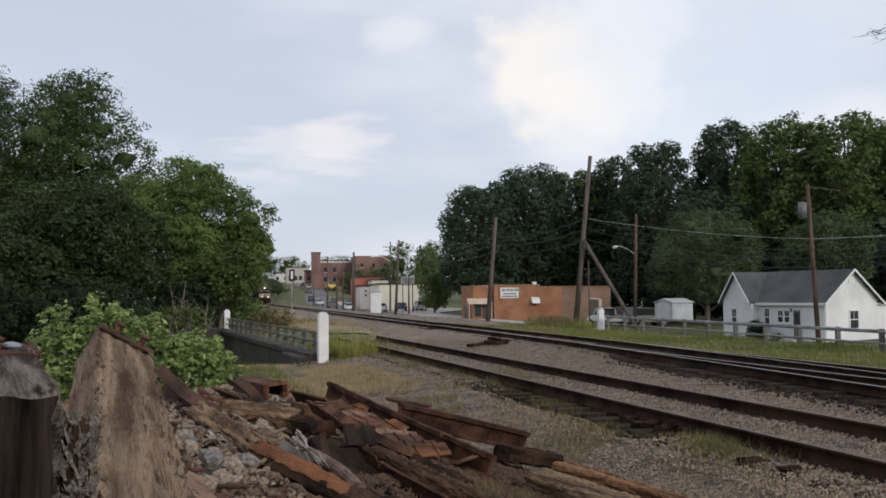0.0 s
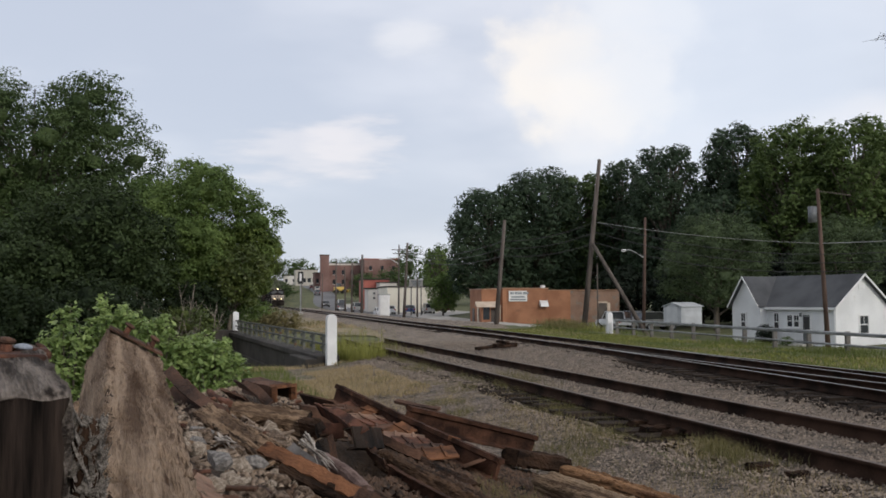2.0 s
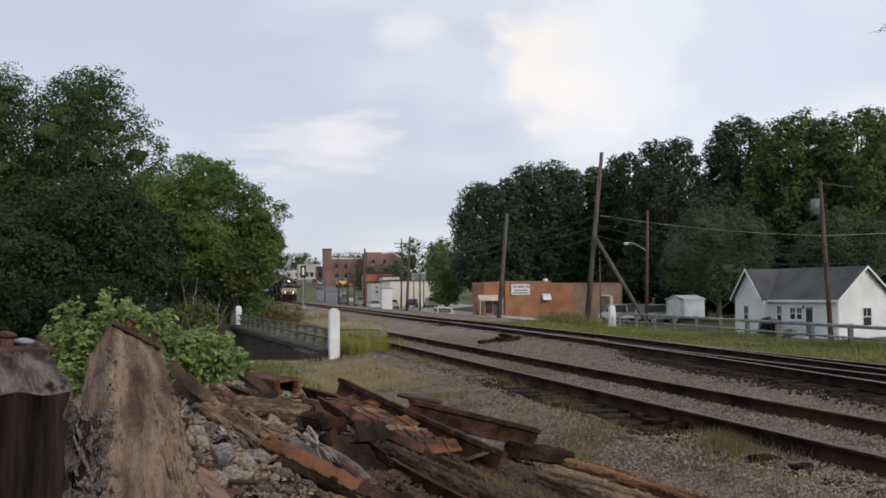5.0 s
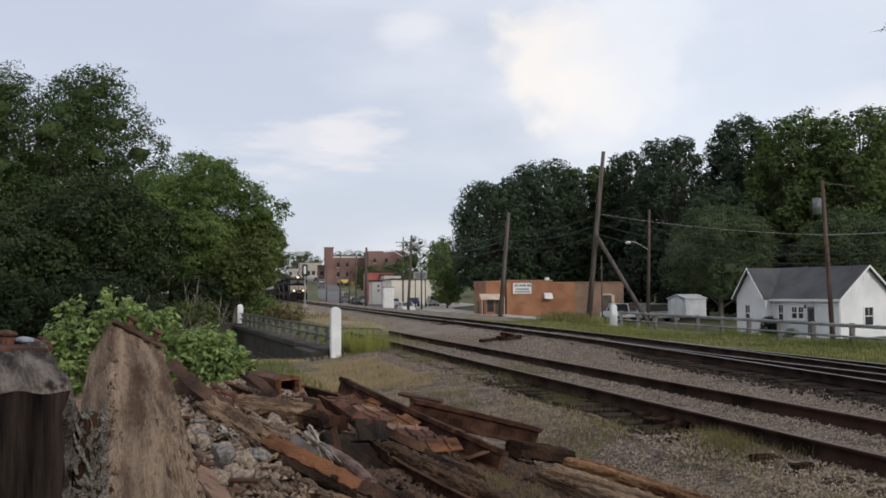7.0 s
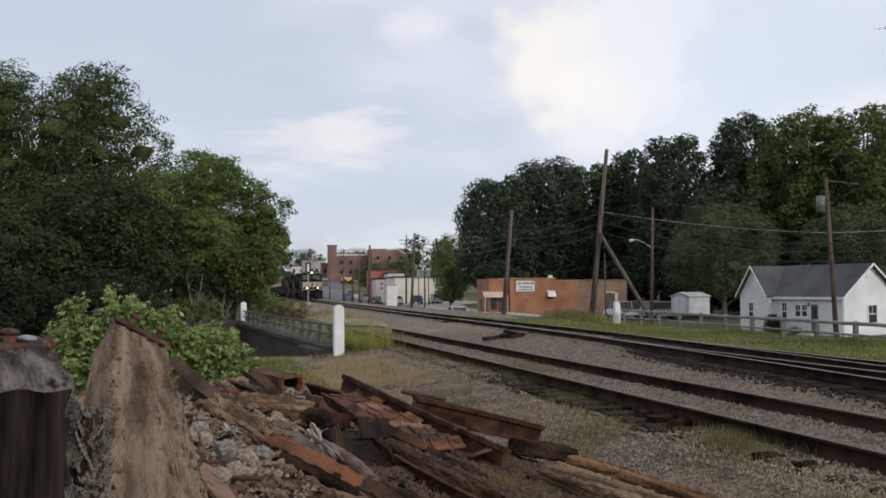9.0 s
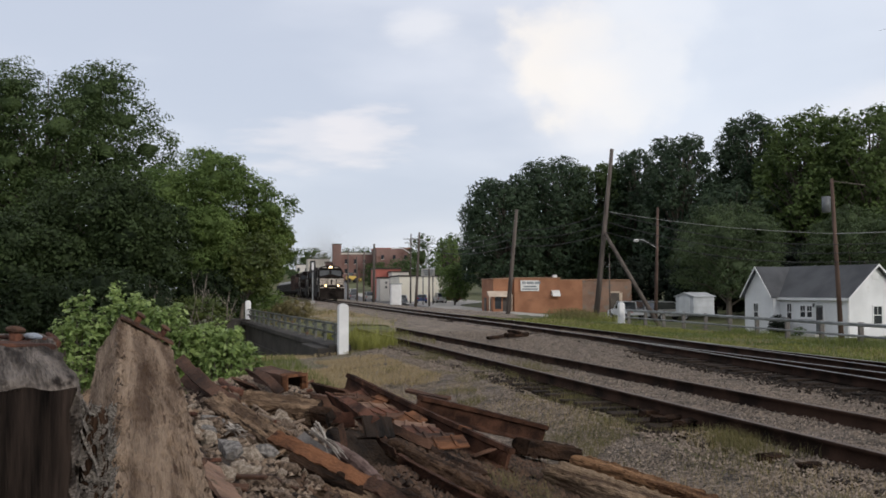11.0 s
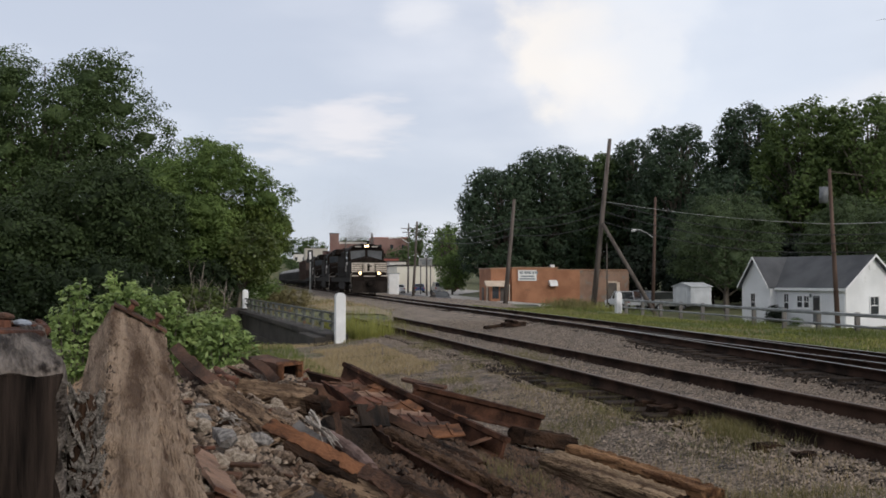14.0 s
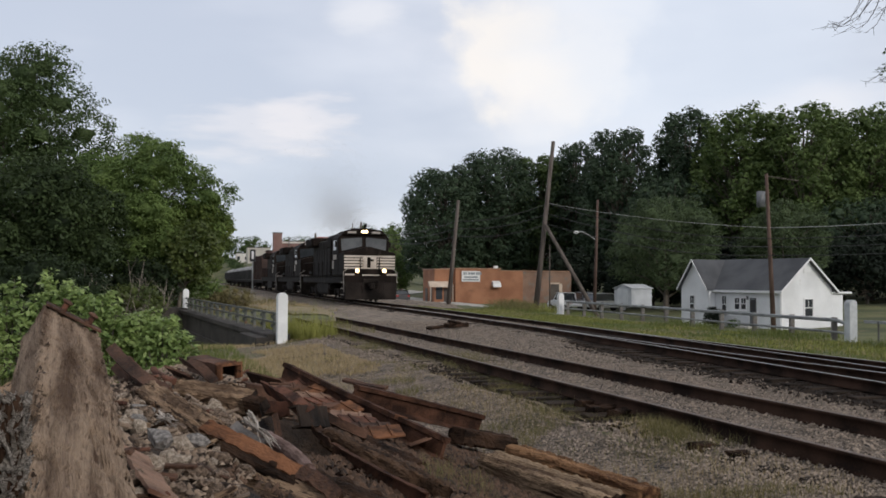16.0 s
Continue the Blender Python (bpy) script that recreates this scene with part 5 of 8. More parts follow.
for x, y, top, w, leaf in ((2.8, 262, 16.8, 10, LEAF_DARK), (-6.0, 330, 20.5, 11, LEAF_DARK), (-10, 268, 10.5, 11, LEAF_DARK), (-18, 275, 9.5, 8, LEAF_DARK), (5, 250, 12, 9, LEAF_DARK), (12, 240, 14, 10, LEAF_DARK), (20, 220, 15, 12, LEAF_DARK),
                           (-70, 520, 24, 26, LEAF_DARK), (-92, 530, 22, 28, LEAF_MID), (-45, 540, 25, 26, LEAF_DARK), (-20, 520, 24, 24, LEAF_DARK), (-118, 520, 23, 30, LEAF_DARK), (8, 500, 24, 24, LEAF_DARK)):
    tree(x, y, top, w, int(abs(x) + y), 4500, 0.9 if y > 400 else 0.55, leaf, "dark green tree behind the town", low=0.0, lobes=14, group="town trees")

# ---- poles, wires, signals ----
POLE = mat("weathered_pole_timber", (0.066, 0.052, 0.044), (0.135, 0.112, 0.097), 1.5, 18, bump=0.5, grain=(3, 3, 0.35))
POLE_RED = mat("creosoted_pole_timber", (0.075, 0.046, 0.036), (0.13, 0.082, 0.062), 1.5, 18, bump=0.5, grain=(3, 3, 0.35))
WIRE = mat("black_cable", (0.02, 0.02, 0.022), (0.04, 0.04, 0.042), 2, 20, rough=0.6, bump=0)
WIRE_PALE = mat("grey_cable", (0.30, 0.30, 0.30), (0.42, 0.42, 0.42), 2, 20, rough=0.5, bump=0)


def utility_pole(base, top, r, label, material=None, arms=()):
    t = thing("utility_pole", Matrix(), label, "utility pole", "utility poles")
    b, q = Vector(base), Vector(top)
    b = b - (q - b).normalized() * 0.5
    part("shaft", cyls((b, q, r, r * 0.62), seg=10), material or POLE, t, smooth=True)
    for h, w, ang in arms:
        c = b.lerp(q, h)
        d = Vector((math.cos(radians(ang)), math.sin(radians(ang)), 0)) * w / 2
        arm = part("crossarm", cyls((c - d, c + d, 0.06, 0.06), seg=4), material or POLE, t)
        for k in (-0.9, -0.45, 0.45, 0.9):
            part("insulator", cyls((c + d * k, c + d * k + Vector((0, 0, 0.2)), 0.05, 0.03), seg=6), WIRE_PALE, arm)
    return t


P_LEAN = ((10.43, 66, -0.3), (11.55, 66, 10.79))
P_LOW = ((4.48, 66, -0.75), (5.14, 66, 6.72))
P_HOUSE = ((25.13, 62, -1.78), (24.68, 62, 8.34))
P_LAMP = ((16.13, 74, -0.5), (16.36, 74, 7.54))
P_THIN = ((15.46, 90, -0.49), (15.44, 90, 4.65))
utility_pole(*P_LEAN, 0.2, "tall leaning bare timber pole with a timber prop")
utility_pole(*P_LOW, 0.17, "bare weathered timber pole beside the track")
house_pole = utility_pole(*P_HOUSE, 0.17, "brown timber pole with a grey transformer before the house", POLE_RED)
tp = Vector(P_HOUSE[1])
part("transformer", cyls((tp + Vector((-0.42, -0.15, -2.15)), tp + Vector((-0.42, -0.15, -1.15)), 0.27), seg=12), mat("grey_transformer", (0.11, 0.118, 0.125), (0.17, 0.18, 0.19), 3, 20, rough=0.5), house_pole, "grey transformer can", True)
part("crossarm", cyls((tp + Vector((0, 0, -0.15)), tp + Vector((2.2, 0.2, -0.4)), 0.03), seg=6), POLE, house_pole)
lamp_pole = utility_pole(*P_LAMP, 0.14, "slim brown timber pole carrying a street lamp", POLE_RED)
c = Vector((16.21, 74, 4.49))
arc = [c, c + Vector((-0.5, 0, 0.35)), c + Vector((-1.0, 0, 0.6)), c + Vector((-1.35, 0, 0.62))]
hang("lamp_arm", tubes("lamp_arm", [(arc, [0.04] * 4)], GALV), GALV, lamp_pole, "curved grey lamp arm")
part("lamp_head", boxes((c.x - 1.5, c.y, c.z + 0.55, 0.36, 0.24, 0.2), bevel=0.06), CONCRETE_WHITE, lamp_pole, "white street lamp head")
utility_pole(*P_THIN, 0.07, "thin timber stub pole")
prop = thing("pole_prop", Matrix(), "timber prop leaning against the tall pole", "pole")
part("shaft", cyls(((14.16, 64, -0.97), (10.96, 65.6, 5.11), 0.15, 0.12), seg=10), POLE, prop, smooth=True)

# along the street
TOWN_POLES = [((-2.55, 104, -0.6), (-2.14, 104, 7.43)), ((-9.21, 138, -0.92), (-9.16, 138, 7.75)), ((-11.56, 150, -1.04), (-11.49, 150, 7.19)), ((-13.33, 160, -1.01), (-13.45, 160, 6.75)),
              ((-16, 172, -0.99), (-15.94, 172, 8.54)), ((-5.05, 170, -1.55), (-4.96, 170, 10.98)), ((-1.63, 150, -0.61), (-1.63, 150, 4.96)), ((-24.55, 230, -0.74), (-24.45, 230, 7.8)), ((-33.25, 260, -1.01), (-33, 260, 9.08))]
for i, (b, q) in enumerate(TOWN_POLES):
    utility_pole(b, q, 0.22 if i == 1 else 0.16, "timber pole along the street", arms=((0.93, 2.6, 12), (0.88, 2.2, 12)) if i == 5 else ())
lampb = Vector((-4.96, 170, 7.58))
street_arm = thing("street_lamp_arm", Matrix(), "pale street lamp arm on a timber pole", "street lamp")
hang("arm", tubes("arm", [([lampb, lampb + Vector((-1.4, 0, 0.9)), lampb + Vector((-2.9, 0, 0.9))], [0.07] * 3)], CONCRETE_WHITE), CONCRETE_WHITE, street_arm)
part("head", boxes((lampb.x - 3.1, lampb.y, lampb.z + 0.85, 0.7, 0.3, 0.2), bevel=0.05), CONCRETE_WHITE, street_arm)



def wire(p, q, sag, r=0.012, material=None, label="sagging black overhead cable"):
    p, q = Vector(p), Vector(q)
    pts = [p.lerp(q, k / 12) - Vector((0, 0, sag * 4 * (k / 12) * (1 - k / 12))) for k in range(13)]
    ob = hang("overhead_cable", tubes("overhead_cable", [(pts, [r] * 13)], material or WIRE, 5), None, None)
    return tagged(ob, label, "cable", "overhead cables")


far = Vector(P_HOUSE[1]) + Vector((14, -20, 1.0))
wire((11.3, 66, 6.57), (24.8, 62, 4.87), 0.25, 0.013, WIRE_PALE)
wire((24.8, 62, 4.87), far + Vector((0, 0, -3.2)), 0.5, 0.024, WIRE_PALE, "thick pale twisted service cable")
for h, a, b in ((1, (1080, 385), (917, 413)), (2, (1079, 400), (915, 425)), (3, (1077, 416), (914, 432))):
    wire((*(11.18, 66, 5.29)[:2], P_LEAN[1][2] - 3.5 - 0.7 * h), (*(5.02, 66, 4.79)[:2], P_LOW[1][2] - 0.9 - 0.5 * h), 0.35, 0.022)
    wire((*(11.18, 66, 5.29)[:2], P_LEAN[1][2] - 3.5 - 0.7 * h), (*(24.73, 62, 5.05)[:2], P_HOUSE[1][2] - 3.6 - 0.55 * h), 0.6, 0.022)
    wire((*(5.02, 66, 5.29)[:2], P_LOW[1][2] - 0.9 - 0.5 * h), (*(-2.2, 104, 5.16)[:2], TOWN_POLES[0][1][2] - 0.6 - 0.3 * h), 0.7, 0.022)
    wire((*(24.73, 62, 5.05)[:2], P_HOUSE[1][2] - 3.6 - 0.55 * h), far + Vector((0, 0, -3.4 - 0.5 * h)), 0.5, 0.022)
wire((-2.14, 104, 7.07), (-4.96, 170, 10.3), 0.5, 0.022)
wire((-4.96, 170, 10.3), (4.38, 150, 8.99), 0.6, 0.016)

# signal mast and relay cabinet beside the track
sig = thing("railway_signal", Matrix.Translation((-14.13, 110, -0.08)), "slim grey signal mast with a dark hooded head", "railway signal")
part("mast", cyls(((0, 0, -0.4), (0, 0, 4.3), 0.075), seg=8), GALV, sig)
part("base", boxes((0, 0, 0.0, 0.5, 0.5, 0.35), bevel=0.03), CONCRETE_PALE, sig)
part("head", boxes((0, 0, 4.0, 0.62, 0.16, 1.35), bevel=0.07), WIRE, sig, "dark signal backing plate")
part("face", boxes((0, -0.1, 4.05, 0.24, 0.06, 0.85), bevel=0.03), CONCRETE_WHITE, sig, "pale back of the signal lamps")
cab = thing("relay_cabinet", Matrix.Translation((-4.9, 110, -0.33)) @ Matrix.Rotation(radians(10), 4, "Z"), "tall white metal railway relay cabinet", "cabinet")
part("body", boxes((0, 0, 1.15, 1.15, 1.0, 2.3), bevel=0.03), CONCRETE_WHITE, cab)
part("roof", boxes((0, 0, 2.34, 1.3, 1.15, 0.1), bevel=0.03), GALV, cab)
part("door", boxes((-0.02, -0.52, 1.15, 0.86, 0.04, 2.0), bevel=0.01), SIGN_WHITE, cab)
part("base", boxes((0, 0, -0.2, 1.0, 0.9, 0.5)), CONCRETE_DARK, cab)

# ---- the heap of scrap in the foreground ----
# The dark spot streaks paint the shade inside cracks and gouges.
LOG = mat("weathered_tie_with_crack_shade", (0.13, 0.083, 0.055), (0.43, 0.315, 0.225), 10, 130, rough=0.95, bump=1.0, spots=(0.085, 0.048, 0.031), spot_at=0.61, grain=(0.12, 1.5, 1.5), depth=0.03, detail=12, spot_edge=0.1, spec=0.12)
GREY_T = mat("grey_weathered_timber", (0.12, 0.078, 0.052), (0.36, 0.248, 0.162), 12, 90, rough=0.95, bump=1.0, spots=(0.05, 0.033, 0.024), spot_at=0.58, grain=(0.25, 1.4, 1.4), depth=0.03, detail=9, spot_edge=0.06, spec=0.15)
STUB = mat("dark_weathered_timber", (0.04, 0.03, 0.024), (0.29, 0.245, 0.21), 18, 160, rough=0.95, bump=1.0, spots=(0.03, 0.022, 0.018), spot_at=0.52, grain=(0.1, 1.3, 1.3), depth=0.025, detail=12, spec=0.15, spot_edge=0.14)
# Near-black colour for the end faces of ties.
LOG_DARK = mat("blackish_end_grain", (0.003, 0.0024, 0.002), (0.046, 0.033, 0.027), 7, 60, rough=0.95, bump=1.0, grain=(1, 2, 0.16), detail=8, spec=0.08)
TIE_BROWN = mat("rotten_brown_timber", (0.10, 0.062, 0.04), (0.46, 0.33, 0.215), 7, 70, rough=0.95, bump=1.0, spots=(0.05, 0.03, 0.019), spot_at=0.57, grain=(0.15, 1.6, 1.6), depth=0.05, detail=9, spec=0.15)
TIE_RED = mat("orange_rotten_timber", (0.11, 0.052, 0.027), (0.40, 0.225, 0.115), 7, 70, rough=0.95, bump=1.0, spots=(0.04, 0.022, 0.013), spot_at=0.55, grain=(0.15, 1.6, 1.6), depth=0.05, detail=9, spec=0.15)
RUST = mat("rusted_steel", (0.034, 0.02, 0.0145), (0.145, 0.078, 0.052), 5, 90, rough=0.9, bump=0.6, spots=(0.2, 0.088, 0.045), spot_at=0.64, detail=7, spec=0.25, grain=(0.5, 1, 1))
RUST_RED = mat("red_rust", (0.05, 0.023, 0.016), (0.19, 0.083, 0.052), 6, 100, rough=0.9, bump=0.6, spots=(0.04, 0.021, 0.015), spot_at=0.58, detail=7, spec=0.3)
RUST_ORANGE = mat("orange_rust", (0.075, 0.036, 0.021), (0.24, 0.108, 0.055), 6, 90, rough=0.9, bump=0.6, spots=(0.05, 0.025, 0.016), spot_at=0.57, detail=7, spec=0.2, grain=(0.4, 1, 1))
RUST_DARK = mat("dark_red_rust", (0.025, 0.0125, 0.0085), (0.105, 0.05, 0.031), 5, 70, rough=0.95, bump=0.6, spots=(0.16, 0.075, 0.042), spot_at=0.66, detail=7, spec=0.15)
RUST_PURPLE = mat("purple_brown_scale", (0.10, 0.062, 0.052), (0.24, 0.165, 0.145), 5, 80, rough=0.85, bump=0.5, spots=(0.07, 0.04, 0.03), spot_at=0.6, detail=7, spec=0.25)
BLACK_IRON = mat("black_scaled_iron", (0.008, 0.006, 0.005), (0.035, 0.024, 0.018), 5, 70, rough=0.9, bump=0.5, spots=(0.1, 0.05, 0.03), spot_at=0.66, spec=0.2)
GREY_SCALE = mat("grey_scale_steel", (0.11, 0.1, 0.093), (0.26, 0.24, 0.225), 6, 80, rough=0.8, bump=0.5, spots=(0.08, 0.05, 0.035), spot_at=0.6)
ROT_T = mat("brown_crumbling_timber", (0.018, 0.011, 0.0075), (0.125, 0.075, 0.047), 5, 60, rough=0.97, bump=1.0, spots=(0.015, 0.009, 0.006), spot_at=0.55, grain=(0.2, 1.5, 1.5), depth=0.04, detail=9, spec=0.12)
RUBBLE = mat("broken_concrete", (0.24, 0.182, 0.135), (0.65, 0.545, 0.435), 4, 50, rough=0.95, bump=0.8, island=0.25, detail=8, spots=(0.15, 0.105, 0.075), spot_at=0.58)
RUBBLE_BLUE = mat("blue_grey_stone", (0.13, 0.122, 0.117), (0.35, 0.325, 0.305), 4, 50, rough=0.9, bump=0.6, detail=8, spots=(0.2, 0.15, 0.11), spot_at=0.6)
RUBBLE_BROWN = mat("brown_stained_rubble", (0.08, 0.054, 0.037), (0.32, 0.23, 0.165), 4, 50, rough=0.95, bump=0.8, detail=8)
# Brown dirt, its colour lowered to deepen the shade in the heap's crevices.
DIRT = mat("shade_darkened_heap_dirt", (0.010, 0.0065, 0.0045), (0.085, 0.054, 0.036), 4, 50, rough=1.0, bump=1.0, spots=(0.15, 0.112, 0.083), spot_at=0.64, depth=0.04)



# the earth and crumbs under the scrap
PIT = (-0.476, 6.496, 0.335)


def hollow(x, y):
    return ((x - PIT[0]) / 0.24) ** 2 + ((y - PIT[1]) / 0.7) ** 2 < 1.3


px_, py_ = np.arange(-4.2, 3.4, 0.07), np.arange(0.1, 13.2, 0.07)
pv = []
for y in py_:
    for x in px_:
        z = pile_z(x, y)
        z += 0.05 * noise.noise((x * 1.6, y * 1.6, 4)) + 0.035 * noise.noise((x * 5, y * 5, 2)) + 0.02 * noise.noise((x * 13, y * 13, 7))
        z -= 0.75 * math.exp(-(((x - PIT[0]) / 0.26) ** 2 + ((y - PIT[1]) / 0.75) ** 2))
        pv.append((x, y, max(z - 0.02, -0.9)))
m_ = len(px_)
pf = [(j * m_ + i, j * m_ + i + 1, (j + 1) * m_ + i + 1, (j + 1) * m_ + i) for j in range(len(py_) - 1) for i in range(m_ - 1)]
tagged(hang("dirt_mound", raw("dirt_mound", pv, pf, DIRT), DIRT, None, smooth=True), "mound of brown dirt and crumbs under the scrap", "mound", kind="structure")


def rough_beam(name, p, q, w, h, roll, material, seed, label, category="timber", wear=0.01, group="", ends=None, split=0.0, gouge=0.0, step=0.026, n=6, grainy=0.0, cracks=0.0, chips=0.0, jagged=0.03):
    """A squared timber from p to q with worn edges, chips and an uneven face."""
    L = (Vector(q) - Vector(p)).length
    segs = max(10, int(L / step))
    bm = bmesh.new()
    per = []
    for (a, b), (c, d) in (((-1, -1), (1, -1)), ((1, -1), (1, 1)), ((1, 1), (-1, 1)), ((-1, 1), (-1, -1))):
        for k in range(n):
            f = k / n
            per.append((a + (c - a) * f, b + (d - b) * f))
    rings = []
    for i in range(segs + 1):
        x = L * i / segs
        ring = []
        for a, b in per:
            y, z = a * w / 2, b * h / 2
            ny, nz_ = (a if abs(a) > 0.99 else 0.0), (b if abs(b) > 0.99 else 0.0)
            d = wear * (noise.noise((x * 3, y * 14 + seed, z * 14)) + 0.7 * noise.noise((x * 11, y * 50, z * 50 + seed)) + 0.7 * noise.noise((x * 26 + y * 20, y * 30, z * 30 + seed)))
            if ny and nz_:
                d -= wear * (0.45 + 1.5 * max(0.0, noise.noise((x * 7, seed, b * 3 + a))))
            if gouge and max(abs(a), abs(b)) > 0.99 and min(abs(a), abs(b)) > 0.8:
                d -= gouge * 1.1 * max(0.0, noise.noise((x * 16, seed + round(a), round(b))) + 0.02)
            if gouge:
                d -= gouge * max(0.0, noise.noise((x * 13 + (y - z) * 9, (y + z) * 16 - x * 4, seed)) - 0.22) + gouge * 0.5 * max(0.0, noise.noise((x * 40 + seed, y * 25, z * 25)) - 0.3)
            if split:
                d -= split * max(0.0, noise.noise((x * 1.2 + seed, y * 40, z * 40)) - 0.25)
            if grainy:
                d += grainy * (0.3 * noise.noise((x * 1.6, y * 60, z * 60 + seed)) + 0.2 * noise.noise((x * 4, y * 130 + seed, z * 130)))
                d -= grainy * 0.7 * max(0.0, 1 - abs(noise.noise((x * 1.1 + seed, y * 34, z * 34))) / 0.07)
            if chips and a > 0.72 and b > 0.72:
                bite = noise.noise((x * 7, seed, 2.0)) + 0.7 * noise.noise((x * 21, seed, 5.0))
                d -= chips * max(0.0, bite + 0.05) * smooth01((a + b - 1.55) / 0.4)
            if cracks and b > 0.99:
                run, cross = x + 0.09 * y, y - 0.09 * x
                open_ = smooth01((noise.noise((x * 1.6, y * 9, seed + 4.0)) + 0.15 - 3.0 * y) / 0.3)
                d -= cracks * open_ * max(0.0, 1 - abs(noise.noise((run * 1.7, cross * 17, seed))) / 0.15)
                d -= cracks * 0.5 * open_ * max(0.0, 1 - abs(noise.noise((run * 3.5, cross * 36, seed + 7.0))) / 0.2)
                # cross checks tear the fibres here and there
                d -= cracks * open_ * max(0.0, noise.noise((run * 7, cross * 9, seed + 11.0)) - 0.24) * 2.0
                d -= cracks * 0.55 * max(0.0, noise.noise((run * 22 + cross * 6, cross * 8, seed + 15.0)) - 0.12) * 2.0
            if jagged < 0.01 and i < 5:
                d = d * i / 5 - 0.016 * (1 - i / 5) ** 2 * (1 + 1.3 * noise.noise((y * 18, z * 18, seed)))
            jag = noise.noise((y * 25, z * 25, seed)) * jagged if i in (0, segs) else 0
            ring.append(bm.verts.new((x + jag, y + ny * d, z + nz_ * d)))
        rings.append(ring)
    m = len(per)
    for i in range(segs):
        for k in range(m):
            bm.faces.new((rings[i][k], rings[i][(k + 1) % m], rings[i + 1][(k + 1) % m], rings[i + 1][k]))
    bm.faces.new(rings[0][::-1])
    bm.faces.new(rings[-1])
    bmesh.ops.recalc_face_normals(bm, faces=bm.faces)
    t = thing(name, aim(p, q, roll), label, category, group)
    o = part("beam", bm, material, t, smooth=n > 11)
    if ends:
        o.data.materials.append(ends)
        o.data.polygons[-1].material_index = o.data.polygons[-2].material_index = 1
    return t


def tie_plate(parent, m, label="loose rusted steel tie plate", material=None):
    """A ribbed steel plate, 0.35 by 0.19 m."""
    ob = part("tie_plate", boxes((0, 0, 0.008, 0.35, 0.19, 0.016), (0.075, 0, 0.022, 0.022, 0.19, 0.016), (-0.075, 0, 0.022, 0.022, 0.19, 0.016), bevel=0.003), material or RUST, parent, label if parent else "")
    if parent:
        ob.matrix_local = m
    else:
        ob.matrix_world = m
        tagged(ob, label, "tie plate", "loose tie plates")
    return ob


BLUED = mat("worn_blue_grey_steel", (0.16, 0.18, 0.22), (0.34, 0.38, 0.44), 9, 60, rough=0.5, bump=0.3, spots=(0.12, 0.07, 0.05), spot_at=0.6)


def spike(parent, m, h, r=0.012, head=0.022, cap=None):
    o = part("spike", cyls(((0, 0, 0), (0, 0, h), r, r * 0.9), seg=8), RUST_RED, parent, "rusted track spike")
    o.matrix_local = m
    bm = bmesh.new()
    bmesh.ops.create_uvsphere(bm, u_segments=12, v_segments=7, radius=head, matrix=Matrix.Translation((0.004, 0, h)) @ Matrix.Rotation(0.12, 4, "X") @ Matrix.Diagonal((1.15, 1.0, 0.42, 1)))
    part("spike_head", bm, cap or RUST, o)
    return o


BLEACHED = mat("bleached_splinters", (0.10, 0.085, 0.074), (0.62, 0.56, 0.50), 9, 90, rough=0.95, bump=0.8, island=0.3, detail=8, spec=0.15)
# Splinter brown is kept dark to paint the shade of chipped cavities.
CHIP = mat("cavity_dark_splinters", (0.03, 0.019, 0.013), (0.12, 0.072, 0.047), 20, 120, rough=0.95, bump=0.5)
rp = random.Random(19)
SHARDS = []
for k in range(10):
    bm = bmesh.new()
    ring = [bm.verts.new((0, rp.uniform(-0.012, 0.012), rp.uniform(-0.012, 0.012))) for _ in range(3)]
    mid = [bm.verts.new((rp.uniform(0.4, 0.6), v.co.y * 0.8 + rp.uniform(-0.004, 0.004), v.co.z * 0.8 + rp.uniform(-0.004, 0.004))) for v in ring]
    tip = bm.verts.new((1.0, rp.uniform(-0.012, 0.012), rp.uniform(-0.012, 0.012)))
    for j in range(3):
        bm.faces.new((ring[j], ring[(j + 1) % 3], mid[(j + 1) % 3], mid[j]))
        bm.faces.new((mid[j], mid[(j + 1) % 3], tip))
    bmesh.ops.recalc_face_normals(bm, faces=bm.faces)
    me = bpy.data.meshes.new("splinter")
    bm.to_mesh(me)
    bm.free()
    me.materials.append(BLEACHED if k < 5 else CHIP)
    SHARDS.append(me)


# the long tie that rears up in front
offs = Vector((0.04, 0.0, -0.132))
p1 = Vector((-1.283, 4, 1.255)) + offs
p0 = p1 + (Vector((-0.597, 1.85, 1.018)) + offs - p1) * 1.16
log = rough_beam("railway_tie", p0, p1, 0.235, 0.175, 29, LOG, 3, "weathered split railway tie leaning on the scrap heap", "railway tie", wear=0.004, split=0.005, gouge=0.008, grainy=0.014, cracks=0.013, chips=0.045, step=0.012, n=36)
LL = (p1 - p0).length
for k in range(70):
    # torn fibres along the ridge, coloured dark in place of shaded cavities
    o = new("splinter", SHARDS[5 + k % 5])
    o.parent = log
    o.matrix_local = Matrix.Translation((rp.uniform(0.25, LL - 0.35), 0.104 + rp.uniform(-0.012, 0.004), 0.077 + rp.uniform(-0.012, 0.003))) @ Euler((rp.uniform(0, 6.28), rp.uniform(-0.4, 0.2), rp.uniform(-0.5, 0.5))).to_matrix().to_4x4() @ Matrix.Diagonal((rp.uniform(0.015, 0.04), 0.7, 0.7, 1))
tie_plate(log, Matrix.Translation((LL - 0.04, 0.0, 0.094)) @ Matrix.Rotation(radians(90), 4, "Z") @ Matrix.Diagonal((0.66, 0.42, 0.6, 1)))
